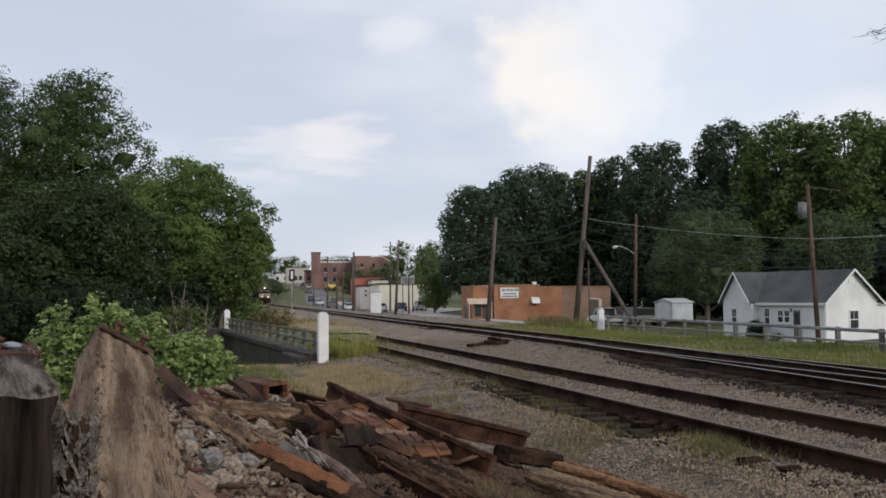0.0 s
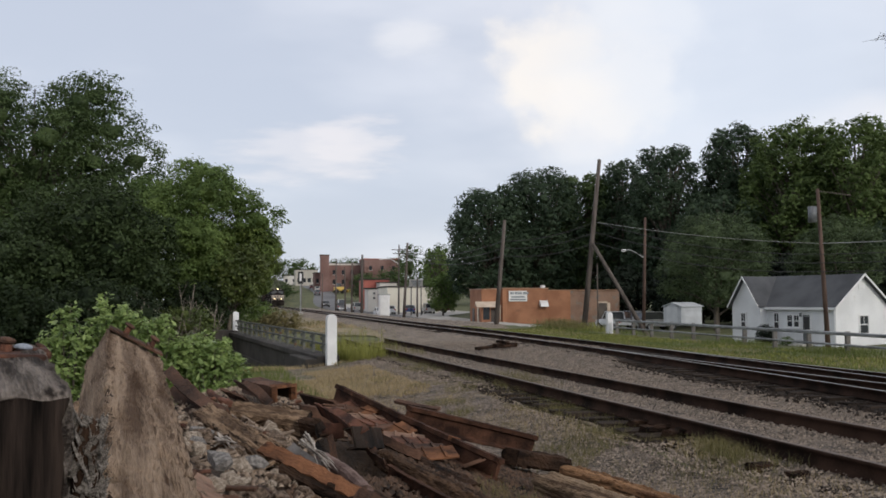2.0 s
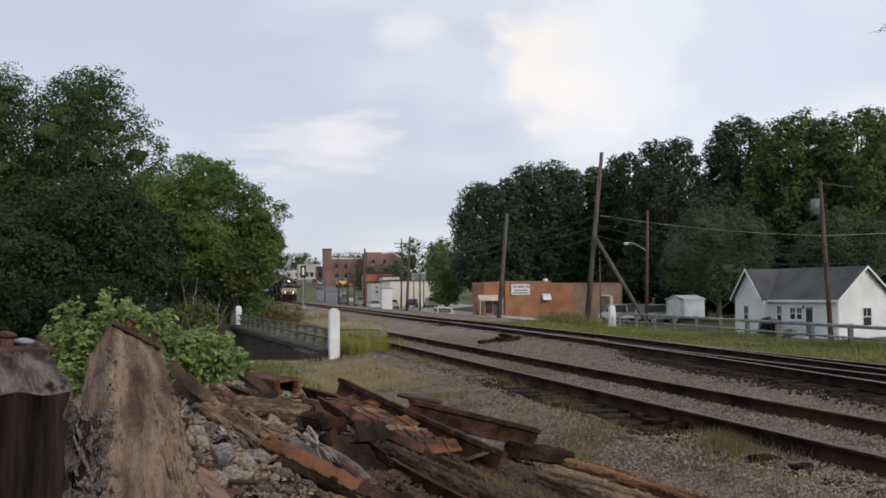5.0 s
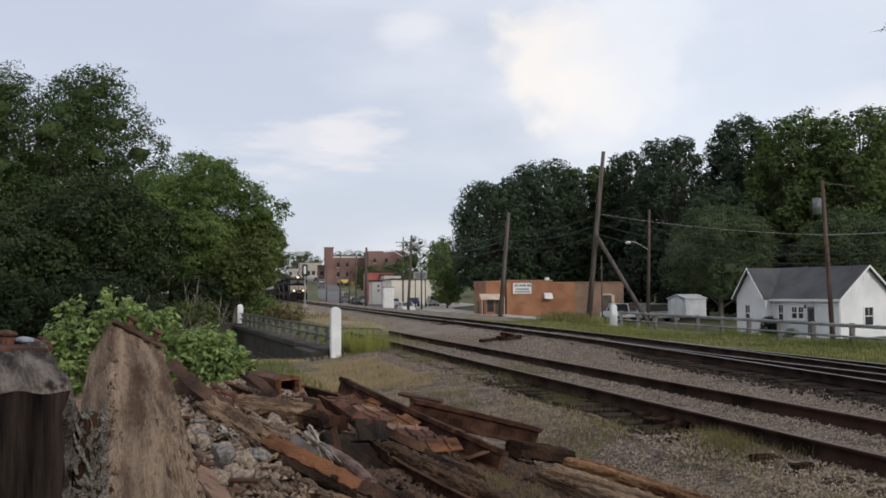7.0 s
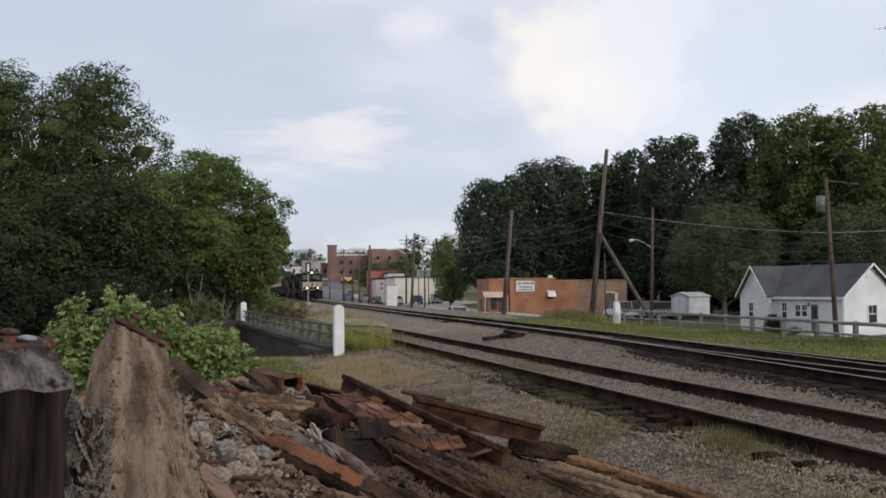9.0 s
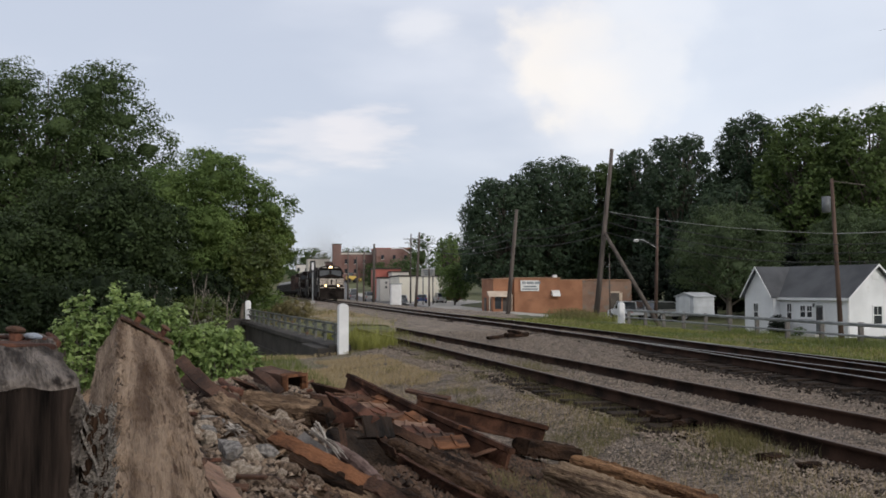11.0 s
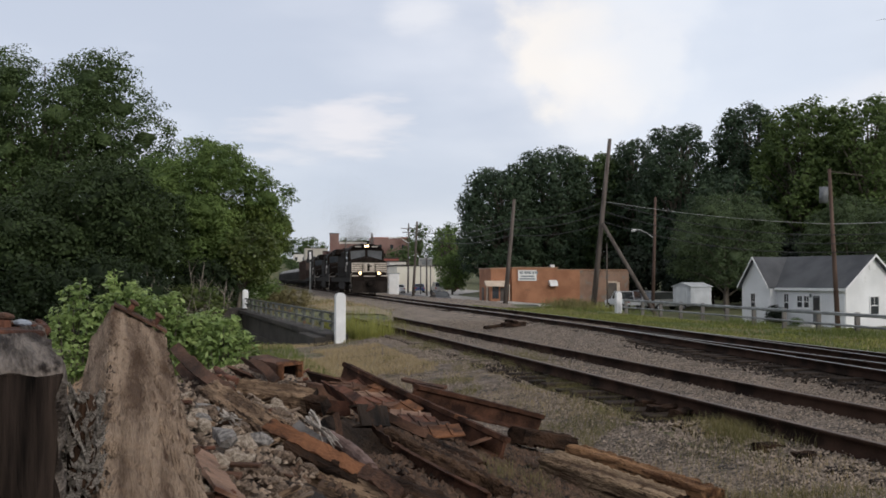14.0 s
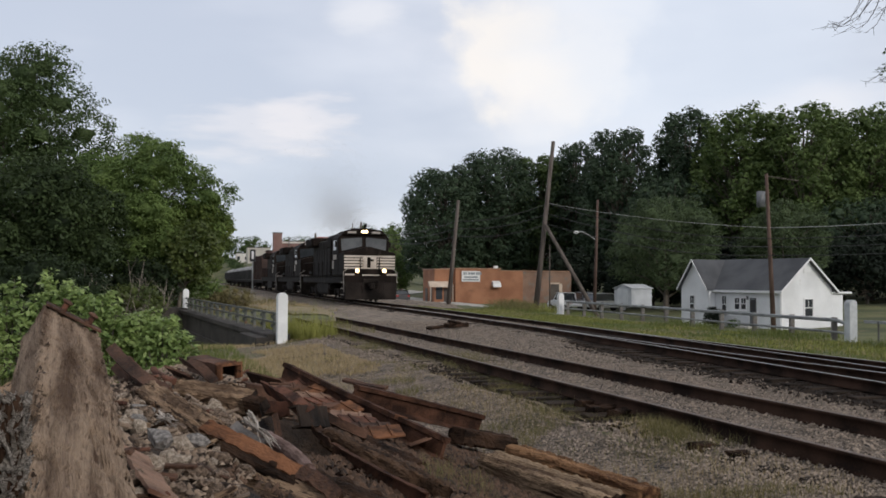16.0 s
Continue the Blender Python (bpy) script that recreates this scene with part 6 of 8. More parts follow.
for y in (-0.06, 0.05):
    spike(log, Matrix.Translation((LL - 0.05, y, 0.10)), 0.04)
# the stub with its plate and spikes
s0, s1 = Vector((-0.652, 1.42, 1.124)), Vector((-1.009, 2.2, 1.171))
stub = rough_beam("railway_tie", s0 + Vector((0.006, 0, -0.042)), s1 + Vector((0.006, 0, -0.057)), 0.238, 0.30, 0, STUB, 8, "tie end with a blackish end face, tie plate and spikes", "railway tie", wear=0.005, ends=LOG_DARK, gouge=0.006, split=0.01, grainy=0.014, chips=0.014, step=0.009, n=20, jagged=0.004)
SL = (s1 - s0).length
pl = part("tie_plate", boxes((0, 0, 0, 0.3, 0.2, 0.016), (0.06, 0, 0.012, 0.02, 0.2, 0.01), bevel=0.004), RUST_RED, stub, "loose rusted steel tie plate")
pl.matrix_local = Matrix.Translation((SL - 0.15, 0.0, 0.143)) @ Euler((0.05, 0.04, 0.1)).to_matrix().to_4x4()
spike(stub, Matrix.Translation((SL - 0.14, -0.042, 0.133)), 0.038, 0.014, 0.021, RUST)
spike(stub, Matrix.Translation((SL - 0.12, -0.078, 0.131)), 0.024, 0.012, 0.019, BLUED)
spike(stub, Matrix.Translation((SL - 0.03, -0.108, 0.123)) @ Matrix.Rotation(0.5, 4, "X"), 0.026, 0.014, 0.017, RUST_RED)
flake = part("rust_flake", boxes((SL - 0.06, -0.112, 0.137, 0.12, 0.045, 0.024), (SL - 0.1, -0.1, 0.141, 0.05, 0.04, 0.02), bevel=0.008), RUST_RED, stub, "flaking orange rust")


def steel(name, p, q, profile, roll, label, material=None, category="scrap steel", group="scrap steel", eaten=0.005):
    """A rolled section from p to q, a little bowed, with rust-eaten edges and a torn end."""
    L = (Vector(q) - Vector(p)).length
    rng = random.Random(int(L * 9999))
    n, m = max(3, int(L / 0.035)), len(profile)
    bow, s = rng.uniform(-0.02, 0.02), rng.uniform(0, 90)
    bm = bmesh.new()
    rings = []
    for i in range(n + 1):
        f = i / n
        ring = []
        for k, (y, z) in enumerate(profile):
            e = eaten * noise.noise((f * L * 22, k * 1.7, s))
            jag = 0.02 * noise.noise((k * 0.9, s, 3.0)) if i in (0, n) else 0.0
            ring.append(bm.verts.new((f * L + jag, y + e + bow * math.sin(f * 3.14), z + e + 0.5 * bow * math.sin(f * 3.14))))
        rings.append(ring)
    for i in range(n):
        for k in range(m):
            bm.faces.new((rings[i][k], rings[i][(k + 1) % m], rings[i + 1][(k + 1) % m], rings[i + 1][k]))
    bm.faces.new(rings[0][::-1])
    bm.faces.new(rings[-1])
    bmesh.ops.recalc_face_normals(bm, faces=bm.faces)
    ob = part(name, bm, material or RUST, None)
    ob.matrix_world = aim(p, q, roll)
    return tagged(ob, label, category, group)


OLD_RAIL = [(a * 1.05, b * 1.05 + 0.085) for a, b in RAIL]
CHANNEL = [(-0.09, 0.1), (-0.09, -0.1), (0.0, -0.1), (0.0, -0.085), (-0.075, -0.085), (-0.075, 0.085), (0.0, 0.085), (0.0, 0.1)]
ANGLE = [(0, 0), (0.13, 0), (0.13, 0.014), (0.014, 0.014), (0.014, 0.13), (0, 0.13)]
FLAT = [(-0.034, -0.014), (0.034, -0.014), (0.034, 0.014), (-0.034, 0.014)]
WIDE_FLAT = [(-0.16, -0.008), (0.16, -0.008), (0.16, 0.008), (-0.16, 0.008)]
PIPE = [(0.05 * math.cos(a), 0.05 * math.sin(a)) for a in np.linspace(0, 5.76, 12)]
BOXY = [(-0.12, -0.12), (0.12, -0.12), (0.12, -0.1), (-0.1, -0.1), (-0.1, 0.1), (0.12, 0.1), (0.12, 0.12), (-0.12, 0.12)]

DARK_T = mat("dark_rotten_timber", (0.009, 0.0054, 0.0036), (0.062, 0.035, 0.022), 5, 60, rough=0.97, bump=1.0, grain=(0.4, 1.5, 1.5), detail=8, spec=0.15)
PALE_RUST = mat("pale_rust", (0.11, 0.062, 0.041), (0.30, 0.18, 0.122), 5, 90, rough=0.9, bump=0.5, spots=(0.12, 0.055, 0.033), spot_at=0.58)


def scaled(profile, a, b):
    return [(q * a, w * b) for q, w in profile]


def ring_band(profile, length):
    bm = bmesh.new()
    prism(bm, profile, length)
    return bm


# long rails at the far side
long_rail = steel("old_rail", (-0.937, 10.000, 0.432), (0.521, 7.750, 0.045), scaled(OLD_RAIL, 1.25, 1.12), -16, "long rusted old rail lying on the heap", RUST_DARK, category="rail")
band = part("rust_band", ring_band(scaled(OLD_RAIL, 1.33, 1.16), 0.05), RUST_ORANGE, long_rail, "bright orange rust band round the rail")
band.matrix_local = Matrix.Translation((2.05, -0.006, 0.0))
steel("old_rail", (-0.216, 8.900, 0.333), (1.021, 9.900, -0.074), scaled(OLD_RAIL, 1.2, 1.15), 10, "rusted length of old rail lying on the heap", RUST_DARK, category="rail")
steel("steel_bar", (-0.336, 9.900, 0.363), (0.084, 9.600, 0.312), FLAT, 10, "thin rusted bar beside the long rail")
rough_beam("old_tie", (0.734, 9.200, -0.081), (1.297, 9.700, -0.242), 0.22, 0.15, 4, DARK_T, 44, "dark brown broken tie under the rail ends", "railway tie", wear=0.014, split=0.03, gouge=0.03)
# beside the long tie: a rail end, then a splintered tie and a flat bar in one line
steel("old_rail", (-1.698, 6.550, 0.864), (-1.168, 5.750, 0.664), scaled(OLD_RAIL, 1.0, 0.85), 34, "short rusted rail end sticking out of the heap", category="rail")
rough_beam("broken_tie", (-1.328, 5.850, 0.691), (-0.776, 5.000, 0.557), 0.135, 0.12, 30, GREY_T, 31, "splintered grey-brown broken railway tie", "railway tie", wear=0.012, split=0.03, gouge=0.03, grainy=0.02, step=0.009, n=16)
steel("steel_bar", (-0.847, 4.980, 0.633), (-0.344, 4.550, 0.480), scaled(FLAT, 1.05, 0.8), 38, "orange-brown rusted flat steel bar in the rubble", RUST_ORANGE, eaten=0.009)
steel("steel_bar", (-0.349, 4.555, 0.482), (-0.152, 4.250, 0.435), scaled(FLAT, 0.95, 0.8), 44, "brown-rusted flat steel bar in the rubble", RUST, eaten=0.009)
steel("steel_plate", (-0.941, 3.950, 0.681), (-0.706, 3.450, 0.609), scaled(WIDE_FLAT, 0.42, 1), -30, "pale rusted steel plate in the rubble", PALE_RUST)
# Dark beam added below the flat bar in place of its black shadow.
rough_beam("old_tie", (-0.717, 4.850, 0.526), (-0.175, 4.400, 0.373), 0.10, 0.10, 20, DARK_T, 47, "dark beam added under the flat bar to stand in for its shadow", "railway tie", wear=0.012)
# the upper edge of the heap
steel("steel_plate", (-1.504, 7.400, 0.665), (-1.290, 7.200, 0.618), scaled(WIDE_FLAT, 0.6, 1), -36, "dark rusted steel plate on the heap")
steel("steel_angle", (-1.443, 7.500, 0.715), (-1.142, 6.900, 0.622), scaled(ANGLE, 0.55, 0.55), 40, "rusted steel angle on the heap")
steel("steel_pipe", (-1.576, 7.100, 0.717), (-1.366, 6.800, 0.660), scaled(PIPE, 0.5, 0.5), 0, "bent reddish steel scrap on the heap", RUST_RED)
steel("steel_channel", (-1.416, 7.900, 0.645), (-1.088, 7.300, 0.641), [(w_ * 0.8, -q * 1.2) for q, w_ in CHANNEL], 4, "rusted steel channel lying open side down")
steel("channel_end", (-1.105, 7.330, 0.642), (-1.049, 7.260, 0.637), [(w_ * 0.87, -q * 1.27) for q, w_ in CHANNEL], 4, "torn orange-red end of a steel channel", RUST_ORANGE)
steel("steel_plate", (-1.138, 8.900, 0.484), (-0.796, 8.600, 0.440), scaled(WIDE_FLAT, 0.5, 1), -48, "dark rusted steel plate on the heap")
steel("steel_channel", (-1.037, 7.600, 0.526), (-0.722, 7.900, 0.466), scaled(CHANNEL, 0.7, 0.6), 12, "dark rusted channel across the heap")
steel("steel_plate", (-0.970, 7.200, 0.516), (-0.768, 7.000, 0.488), scaled(WIDE_FLAT, 0.5, 1), -25, "brown rusted steel plate on the heap", RUST)
rough_beam("broken_tie", (-1.310, 6.600, 0.598), (-0.809, 6.500, 0.536), 0.20, 0.17, 20, GREY_T, 35, "thick broken railway tie with a dark split end", "railway tie", wear=0.022, split=0.05, gouge=0.05, ends=LOG_DARK, step=0.012, n=14)
rough_beam("tie_stump", (-0.819, 6.400, 0.563), (-0.711, 6.350, 0.551), 0.10, 0.11, 40, DARK_T, 38, "burnt dark tie stump with a hollow end", "railway tie", wear=0.02, gouge=0.04, ends=LOG_DARK, step=0.012, n=8)
steel("steel_angle", (-0.801, 7.300, 0.517), (-0.506, 6.600, 0.449), scaled(ANGLE, 0.9, 0.9), 30, "reddish rusted steel angle", RUST_RED)
steel("steel_channel", (-0.741, 6.900, 0.474), (-0.560, 6.800, 0.475), scaled(CHANNEL, 0.8, 0.5), -10, "reddish rusted steel channel", RUST_RED)
steel("steel_channel", (-0.565, 6.500, 0.459), (-0.401, 7.000, 0.382), scaled(CHANNEL, 0.75, 0.72), -16, "short black rusted steel channel", BLACK_IRON)
steel("steel_plate", (-0.797, 5.500, 0.538), (-0.605, 5.200, 0.484), scaled(WIDE_FLAT, 0.36, 1), 40, "grey bent steel plate", GREY_SCALE)
steel("steel_pipe", (-0.608, 5.550, 0.484), (-0.326, 4.950, 0.409), scaled(PIPE, 0.78, 0.78), 0, "purple-brown steel pipe in the heap", RUST_PURPLE)
steel("steel_angle", (-0.439, 7.600, 0.311), (-0.094, 7.300, 0.196), scaled(ANGLE, 0.5, 0.5), -30, "rusted steel angle in the heap")
steel("steel_angle", (-0.474, 6.900, 0.361), (-0.282, 6.300, 0.298), scaled(ANGLE, 0.55, 0.55), 20, "rusted steel angle in the heap", RUST)
steel("steel_plate", (-0.291, 6.200, 0.214), (0.239, 5.200, 0.121), [(-0.012, -0.13), (0.0, -0.13), (0.004, 0.118), (-0.03, 0.122), (-0.034, 0.132), (0.006, 0.135), (0.016, 0.125), (0.014, -0.13)], -14, "long dark rusted plate with a bent lip", RUST_DARK)
steel("steel_bar", (-0.652, 6.450, 0.484), (-0.611, 6.300, 0.355), scaled(FLAT, 0.6, 0.8), 20, "rusted steel bar hanging into the hollow")
# rotten ties
rough_beam("old_tie", (-0.233, 6.550, 0.278), (0.308, 5.700, 0.162), 0.34, 0.12, -24, ROT_T, 33, "flat brown rotten railway tie in the heap", "railway tie", wear=0.02, split=0.03, gouge=0.04, grainy=0.02, step=0.013, n=12)
rough_beam("old_tie", (-0.411, 5.000, 0.331), (0.041, 4.800, 0.203), 0.24, 0.16, 10, DARK_T, 34, "dark rotten railway tie in the heap", "railway tie", wear=0.02)
rough_beam("old_tie", (-0.370, 7.700, 0.197), (0.256, 6.900, 0.026), 0.20, 0.13, 14, DARK_T, 36, "dark railway tie under the rails", "railway tie", wear=0.018, split=0.03)
rough_beam("railway_tie", (0.910, 8.000, -0.126), (1.662, 6.900, -0.235), 0.25, 0.20, 6, TIE_BROWN, 21, "brown rotten railway tie on the gravel", "railway tie", wear=0.012, split=0.02, gouge=0.03, grainy=0.025, ends=DARK_T, step=0.013, n=12)
rough_beam("railway_tie", (1.212, 8.700, -0.169), (2.056, 7.400, -0.278), 0.25, 0.17, -6, TIE_RED, 22, "orange-brown split railway tie on the gravel", "railway tie", wear=0.012, split=0.02, gouge=0.03, grainy=0.025, step=0.013, n=12)
rough_beam("old_tie", (-1.788, 4.6, 0.73), (-1.924, 5.6, 0.768), 0.12, 0.09, 20, GREY_T, 37, "grey railway tie behind the heap", "railway tie", wear=0.015)
rough_beam("old_tie", (-0.626, 4.650, 0.414), (-0.232, 4.300, 0.347), 0.24, 0.12, 12, GREY_T, 40, "broken grey-brown railway tie in the rubble", "railway tie", wear=0.014, split=0.03, grainy=0.03, step=0.009, n=14)
post = thing("splintered_post", aim((-0.615, 1.74, 0.994), (-0.653, 1.84, 1.161)), "bleached splintered timber end beside the tie", "timber")
part("core", boxes((0.08, 0, 0, 0.19, 0.05, 0.045), bevel=0.01), DARK_T, post, "dark rotten timber core")
for k in range(400):
    o = new("splinter", SHARDS[k % 5])
    o.parent = post
    L = rp.uniform(0.015, 0.05)
    a, r = rp.uniform(0, 6.28), rp.uniform(0.022, 0.036)
    o.matrix_local = Matrix.Translation((rp.uniform(-0.03, 0.165), r * math.cos(a), r * math.sin(a) * 0.9)) @ Euler((rp.uniform(0, 6.28), rp.uniform(-0.8, 0.8), rp.uniform(-0.8, 0.8))).to_matrix().to_4x4() @ Matrix.Diagonal((L, 0.55, 0.55, 1))
# a row of tie plates along the long rail
a, b = Vector((-0.80, 9.61, 0.335)), Vector((0.03, 7.75, 0.165))
for k in range(11):
    q = a.lerp(b, k / 10)
    tie_plate(None, aim(q, q + (b - a), random.Random(k).uniform(-16, 18)) @ Matrix.Rotation(radians(90 + random.Random(k + 50).uniform(-22, 22)), 4, "Z") @ Matrix.Rotation(radians(random.Random(k + 9).uniform(0, 20)), 4, "X"), "brown rusted tie plate in a row beside the rail", (RUST_RED, PALE_RUST, RUST_ORANGE, RUST)[(k * 7) % 4])


def chunk(rng, size, material=None):
    """A broken lump with flat faces."""
    bm = bmesh.new()
    bmesh.ops.create_icosphere(bm, subdivisions=1, radius=1)
    for v in bm.verts:
        v.co *= rng.uniform(0.62, 1.1)
    for _ in range(4):
        d = Vector([rng.uniform(-1, 1) for _ in range(3)]).normalized()
        bmesh.ops.bisect_plane(bm, geom=bm.verts[:] + bm.edges[:] + bm.faces[:], plane_co=d * rng.uniform(0.45, 0.7), plane_no=d, clear_outer=True)
        hole = [e for e in bm.edges if e.is_boundary]
        if hole:
            bmesh.ops.holes_fill(bm, edges=hole)
    bmesh.ops.scale(bm, vec=(size * rng.uniform(0.9, 1.5), size * rng.uniform(0.8, 1.1), size * rng.uniform(0.5, 0.8)), verts=bm.verts)
    me = bpy.data.meshes.new("rubble")
    bm.to_mesh(me)
    bm.free()
    me.materials.append(material or (RUBBLE if rng.random() < 0.5 else RUBBLE_BROWN))
    return me


rr = random.Random(77)
CHUNKS = [chunk(rr, 1.0) for _ in range(12)] + [chunk(rr, 1.0, RUBBLE_BLUE) for _ in range(3)]


def lump(x, y, s, up=0.3, label="broken grey concrete chunk on the heap", me=None):
    o = new("concrete_chunk", me or rr.choice(CHUNKS[:12]))
    o.matrix_world = Matrix.Translation((x, y, pile_z(x, y) + s * up)) @ Euler((rr.uniform(-0.5, 0.5), rr.uniform(-0.5, 0.5), rr.uniform(0, 6.28))).to_matrix().to_4x4() @ Matrix.Scale(s, 4)
    tagged(o, label, "rubble", "rubble on the heap")


for k, (p, s) in enumerate((((-0.96, 4.50), 0.088), ((-0.86, 4.83), 0.072), ((-0.71, 4.63), 0.069), ((-0.82, 4.39), 0.035), ((-0.72, 4.13), 0.061), ((-0.64, 4.23), 0.058), ((-1.21, 5.23), 0.066), ((-1.15, 4.93), 0.056), ((-0.85, 4.21), 0.039),
                            ((-1.03, 6.37), 0.062), ((-0.96, 6.13), 0.049), ((-1.32, 5.27), 0.042), ((-0.89, 4.06), 0.028), ((-0.58, 4.56), 0.047), ((-0.78, 3.99), 0.037), ((-1.04, 4.69), 0.032), ((-0.64, 4.73), 0.038))):
    lump(p[0], p[1], s, 0.5, "large broken blue-grey stone in the rubble" if k in (0, 1, 6, 7) else "large broken concrete lump in the rubble", CHUNKS[12 + k % 3] if k in (0, 1, 6, 7) else None)
for _ in range(190):
    y = 2.9 + 4.6 * rr.random() ** 1.5
    x = -1.35 + 0.85 * rr.random() - 0.04 * (y - 3)
    if hollow(x, y):
        continue
    lump(x, y, rr.uniform(0.02, 0.075))


def pick_crumb(g):
    y = 2.2 + 9 * g.random() ** 1.4
    x = -1.9 + 1.4 * g.random() - 0.03 * (y - 3)
    return x, y, pile_z(x, y) + (-0.4 if hollow(x, y) else 0.02)


CRUMB = mat("brown_crumbs", (0.07, 0.048, 0.034), (0.45, 0.34, 0.25), 4, 40, rough=0.95, bump=0.6, island=0.75)
stones("rubble_crumbs", 7000, 9, pick_crumb, 0.015, CRUMB, "small crumbs of concrete and stone on the heap")
LITTER = mat("dark_rotten_litter", (0.012, 0.0075, 0.005), (0.15, 0.088, 0.055), 4, 40, rough=0.97, bump=0.6, island=0.75)

CLOD = mat("oil_black_clods", (0.006, 0.0045, 0.0035), (0.05, 0.037, 0.029), 4, 40, rough=0.95, bump=0.6, island=0.7, spec=0.15)


def pick_litter(g):
    y = 4.3 + 5.2 * g.random()
    x = -0.62 + 2.0 * g.random() - 0.02 * (y - 3)
    return x, y, pile_z(x, y) + (-0.4 if hollow(x, y) else 0.01)


stones("timber_litter", 9000, 10, pick_litter, 0.02, LITTER, "dark crumbled timber and rust litter in the heap")


def pick_oily(g):
    y = 8.0 + 16 * g.random() ** 1.2
    x = main_x(y) - 0.95 - 0.9 * g.random() ** 1.6
    return x, y, bed_z(x, y) + 0.03


stones("dark_debris", 1500, 11, pick_oily, 0.03, CLOD, "black oily clods and timber crumbs along the main track")


def pick_ends(g):
    y = 10.8 + 7 * g.random() ** 1.3
    x = side_x(y) - 0.82 - 0.75 * g.random() ** 1.3
    return x, y, surf_z(x, y) + 0.02


stones("dark_debris", 1300, 12, pick_ends, 0.026, CLOD, "black timber crumbs among bare tie ends")
SPLINT = mat("splintered_wood", (0.12, 0.083, 0.06), (0.30, 0.225, 0.165), 6, 60, bump=0.5, grain=(0.4, 2, 2))
for k in range(150):
    y = 2.6 + 7.5 * rr.random() ** 1.2
    x = -1.5 + 1.2 * rr.random() - 0.02 * (y - 3)
    if hollow(x, y):
        continue
    L = rr.uniform(0.06, 0.26)
    a = rr.uniform(0, 6.28)
    z = pile_z(x, y) + 0.03
    o = part("wood_splinter", boxes((0, 0, 0, L, rr.uniform(0.015, 0.045), rr.uniform(0.01, 0.025)), bevel=0.004), rr.choice((SPLINT, GREY_T, ROT_T, RUST, RUST_RED)), None)
    o.matrix_world = Matrix.Translation((x, y, z)) @ Euler((rr.uniform(-0.4, 0.4), rr.uniform(-0.35, 0.35), a)).to_matrix().to_4x4()
    tagged(o, "loose splinter or rusty scrap on the heap", "debris", "debris on the heap")
for k in range(3):
    y = 6.9 + 2.6 * rr.random()
    x = -1.2 + 1.9 * rr.random()
    if hollow(x, y):
        continue
    tie_plate(None, Matrix.Translation((x, y, pile_z(x, y) + 0.04)) @ Euler((rr.uniform(-0.5, 0.5), rr.uniform(-0.5, 0.5), rr.uniform(0, 6.28))).to_matrix().to_4x4())

# pale torn roots and wire caught in the scrap
for (ra, rb_), seed in ((((-0.678, 5.35, 0.60), (-0.523, 5.15, 0.475)), 3), (((0.188, 6.0, 0.205), (0.269, 5.7, 0.16)), 4), (((-1.06, 4.95, 0.66), (-0.98, 4.9, 0.64)), 6)):
    rt = random.Random(seed)
    strands = []
    for k in range(9):
        q0, q1 = (Vector(v) + Vector([rt.uniform(-0.025, 0.025) for _ in range(3)]) for v in (ra, rb_))
        pts = [q0.lerp(q1, f) + Vector([rt.uniform(-0.022, 0.022) for _ in range(3)]) + Vector((0, 0, 0.02)) for f in (0, 0.3, 0.6, 1.0)]
        strands.append((pts, [0.006, 0.005, 0.004, 0.002]))
    tangle = thing("root_tangle", Matrix(), "pale torn root fibres caught in the scrap", "root", "roots in the heap")
    for st in strands:
        hang("fibre", tubes("fibre", [st], BLEACHED, 5), None, tangle)

# odd pieces on the stone bed
for p, q, w, h in (((1.44, 30, -0.11), (2.17, 31.5, -0.09), 0.12, 0.08), ((2.05, 31, -0.07), (2.85, 32.5, -0.1), 0.14, 0.13), ((2.21, 32, 0.03), (2.49, 31, 0.02), 0.09, 0.09)):
    rough_beam("scrap_timber", p, q, w, h, 10, DARK_T, int(p[0] * 50), "dark scrap timber lying on the ballast", "scrap timber", wear=0.02, split=0.03)
for p, q in (((2.48, 12.2, -0.2), (2.88, 12.4, -0.2)), ((2.48, 11.5, -0.19), (2.91, 11.8, -0.2)), ((2.67, 11.2, -0.2), (3.12, 11.6, -0.2)), ((2.9, 9, -0.18), (3.16, 9.2, -0.2)), ((3.1, 8.6, -0.19), (3.29, 8.7, -0.19))):
    rough_beam("scrap_timber", (p[0], p[1], p[2] + 0.04 - 0.03 * (p[1] < 10)), (q[0], q[1], q[2] + 0.03 - 0.03 * (p[1] < 10)), 0.15 - 0.03 * (p[1] < 10), 0.09, 5, DARK_T, int(p[0] * 50), "rotten tie piece half sunk beside the siding", "scrap timber", wear=0.015, split=0.02)

# ---- saplings, weeds and grass ----
SAP = mat("fresh_sapling_leaves", (0.085, 0.15, 0.035), (0.42, 0.53, 0.19), 1.5, 9, rough=0.45, bump=0, island=0.65, sheer=0.35)
GRASS = mat("green_grass_blades", (0.08, 0.104, 0.022), (0.19, 0.22, 0.055), 0.7, 6, rough=0.7, bump=0, island=0.6, sheer=0.3)
STRAW = mat("dry_straw_blades", (0.27, 0.205, 0.108), (0.52, 0.41, 0.24), 0.7, 6, rough=0.8, bump=0, island=0.6, sheer=0.25)
WEED = mat("yellow_green_weeds", (0.17, 0.18, 0.035), (0.36, 0.36, 0.095), 0.7, 6, rough=0.7, bump=0, island=0.6, sheer=0.3)

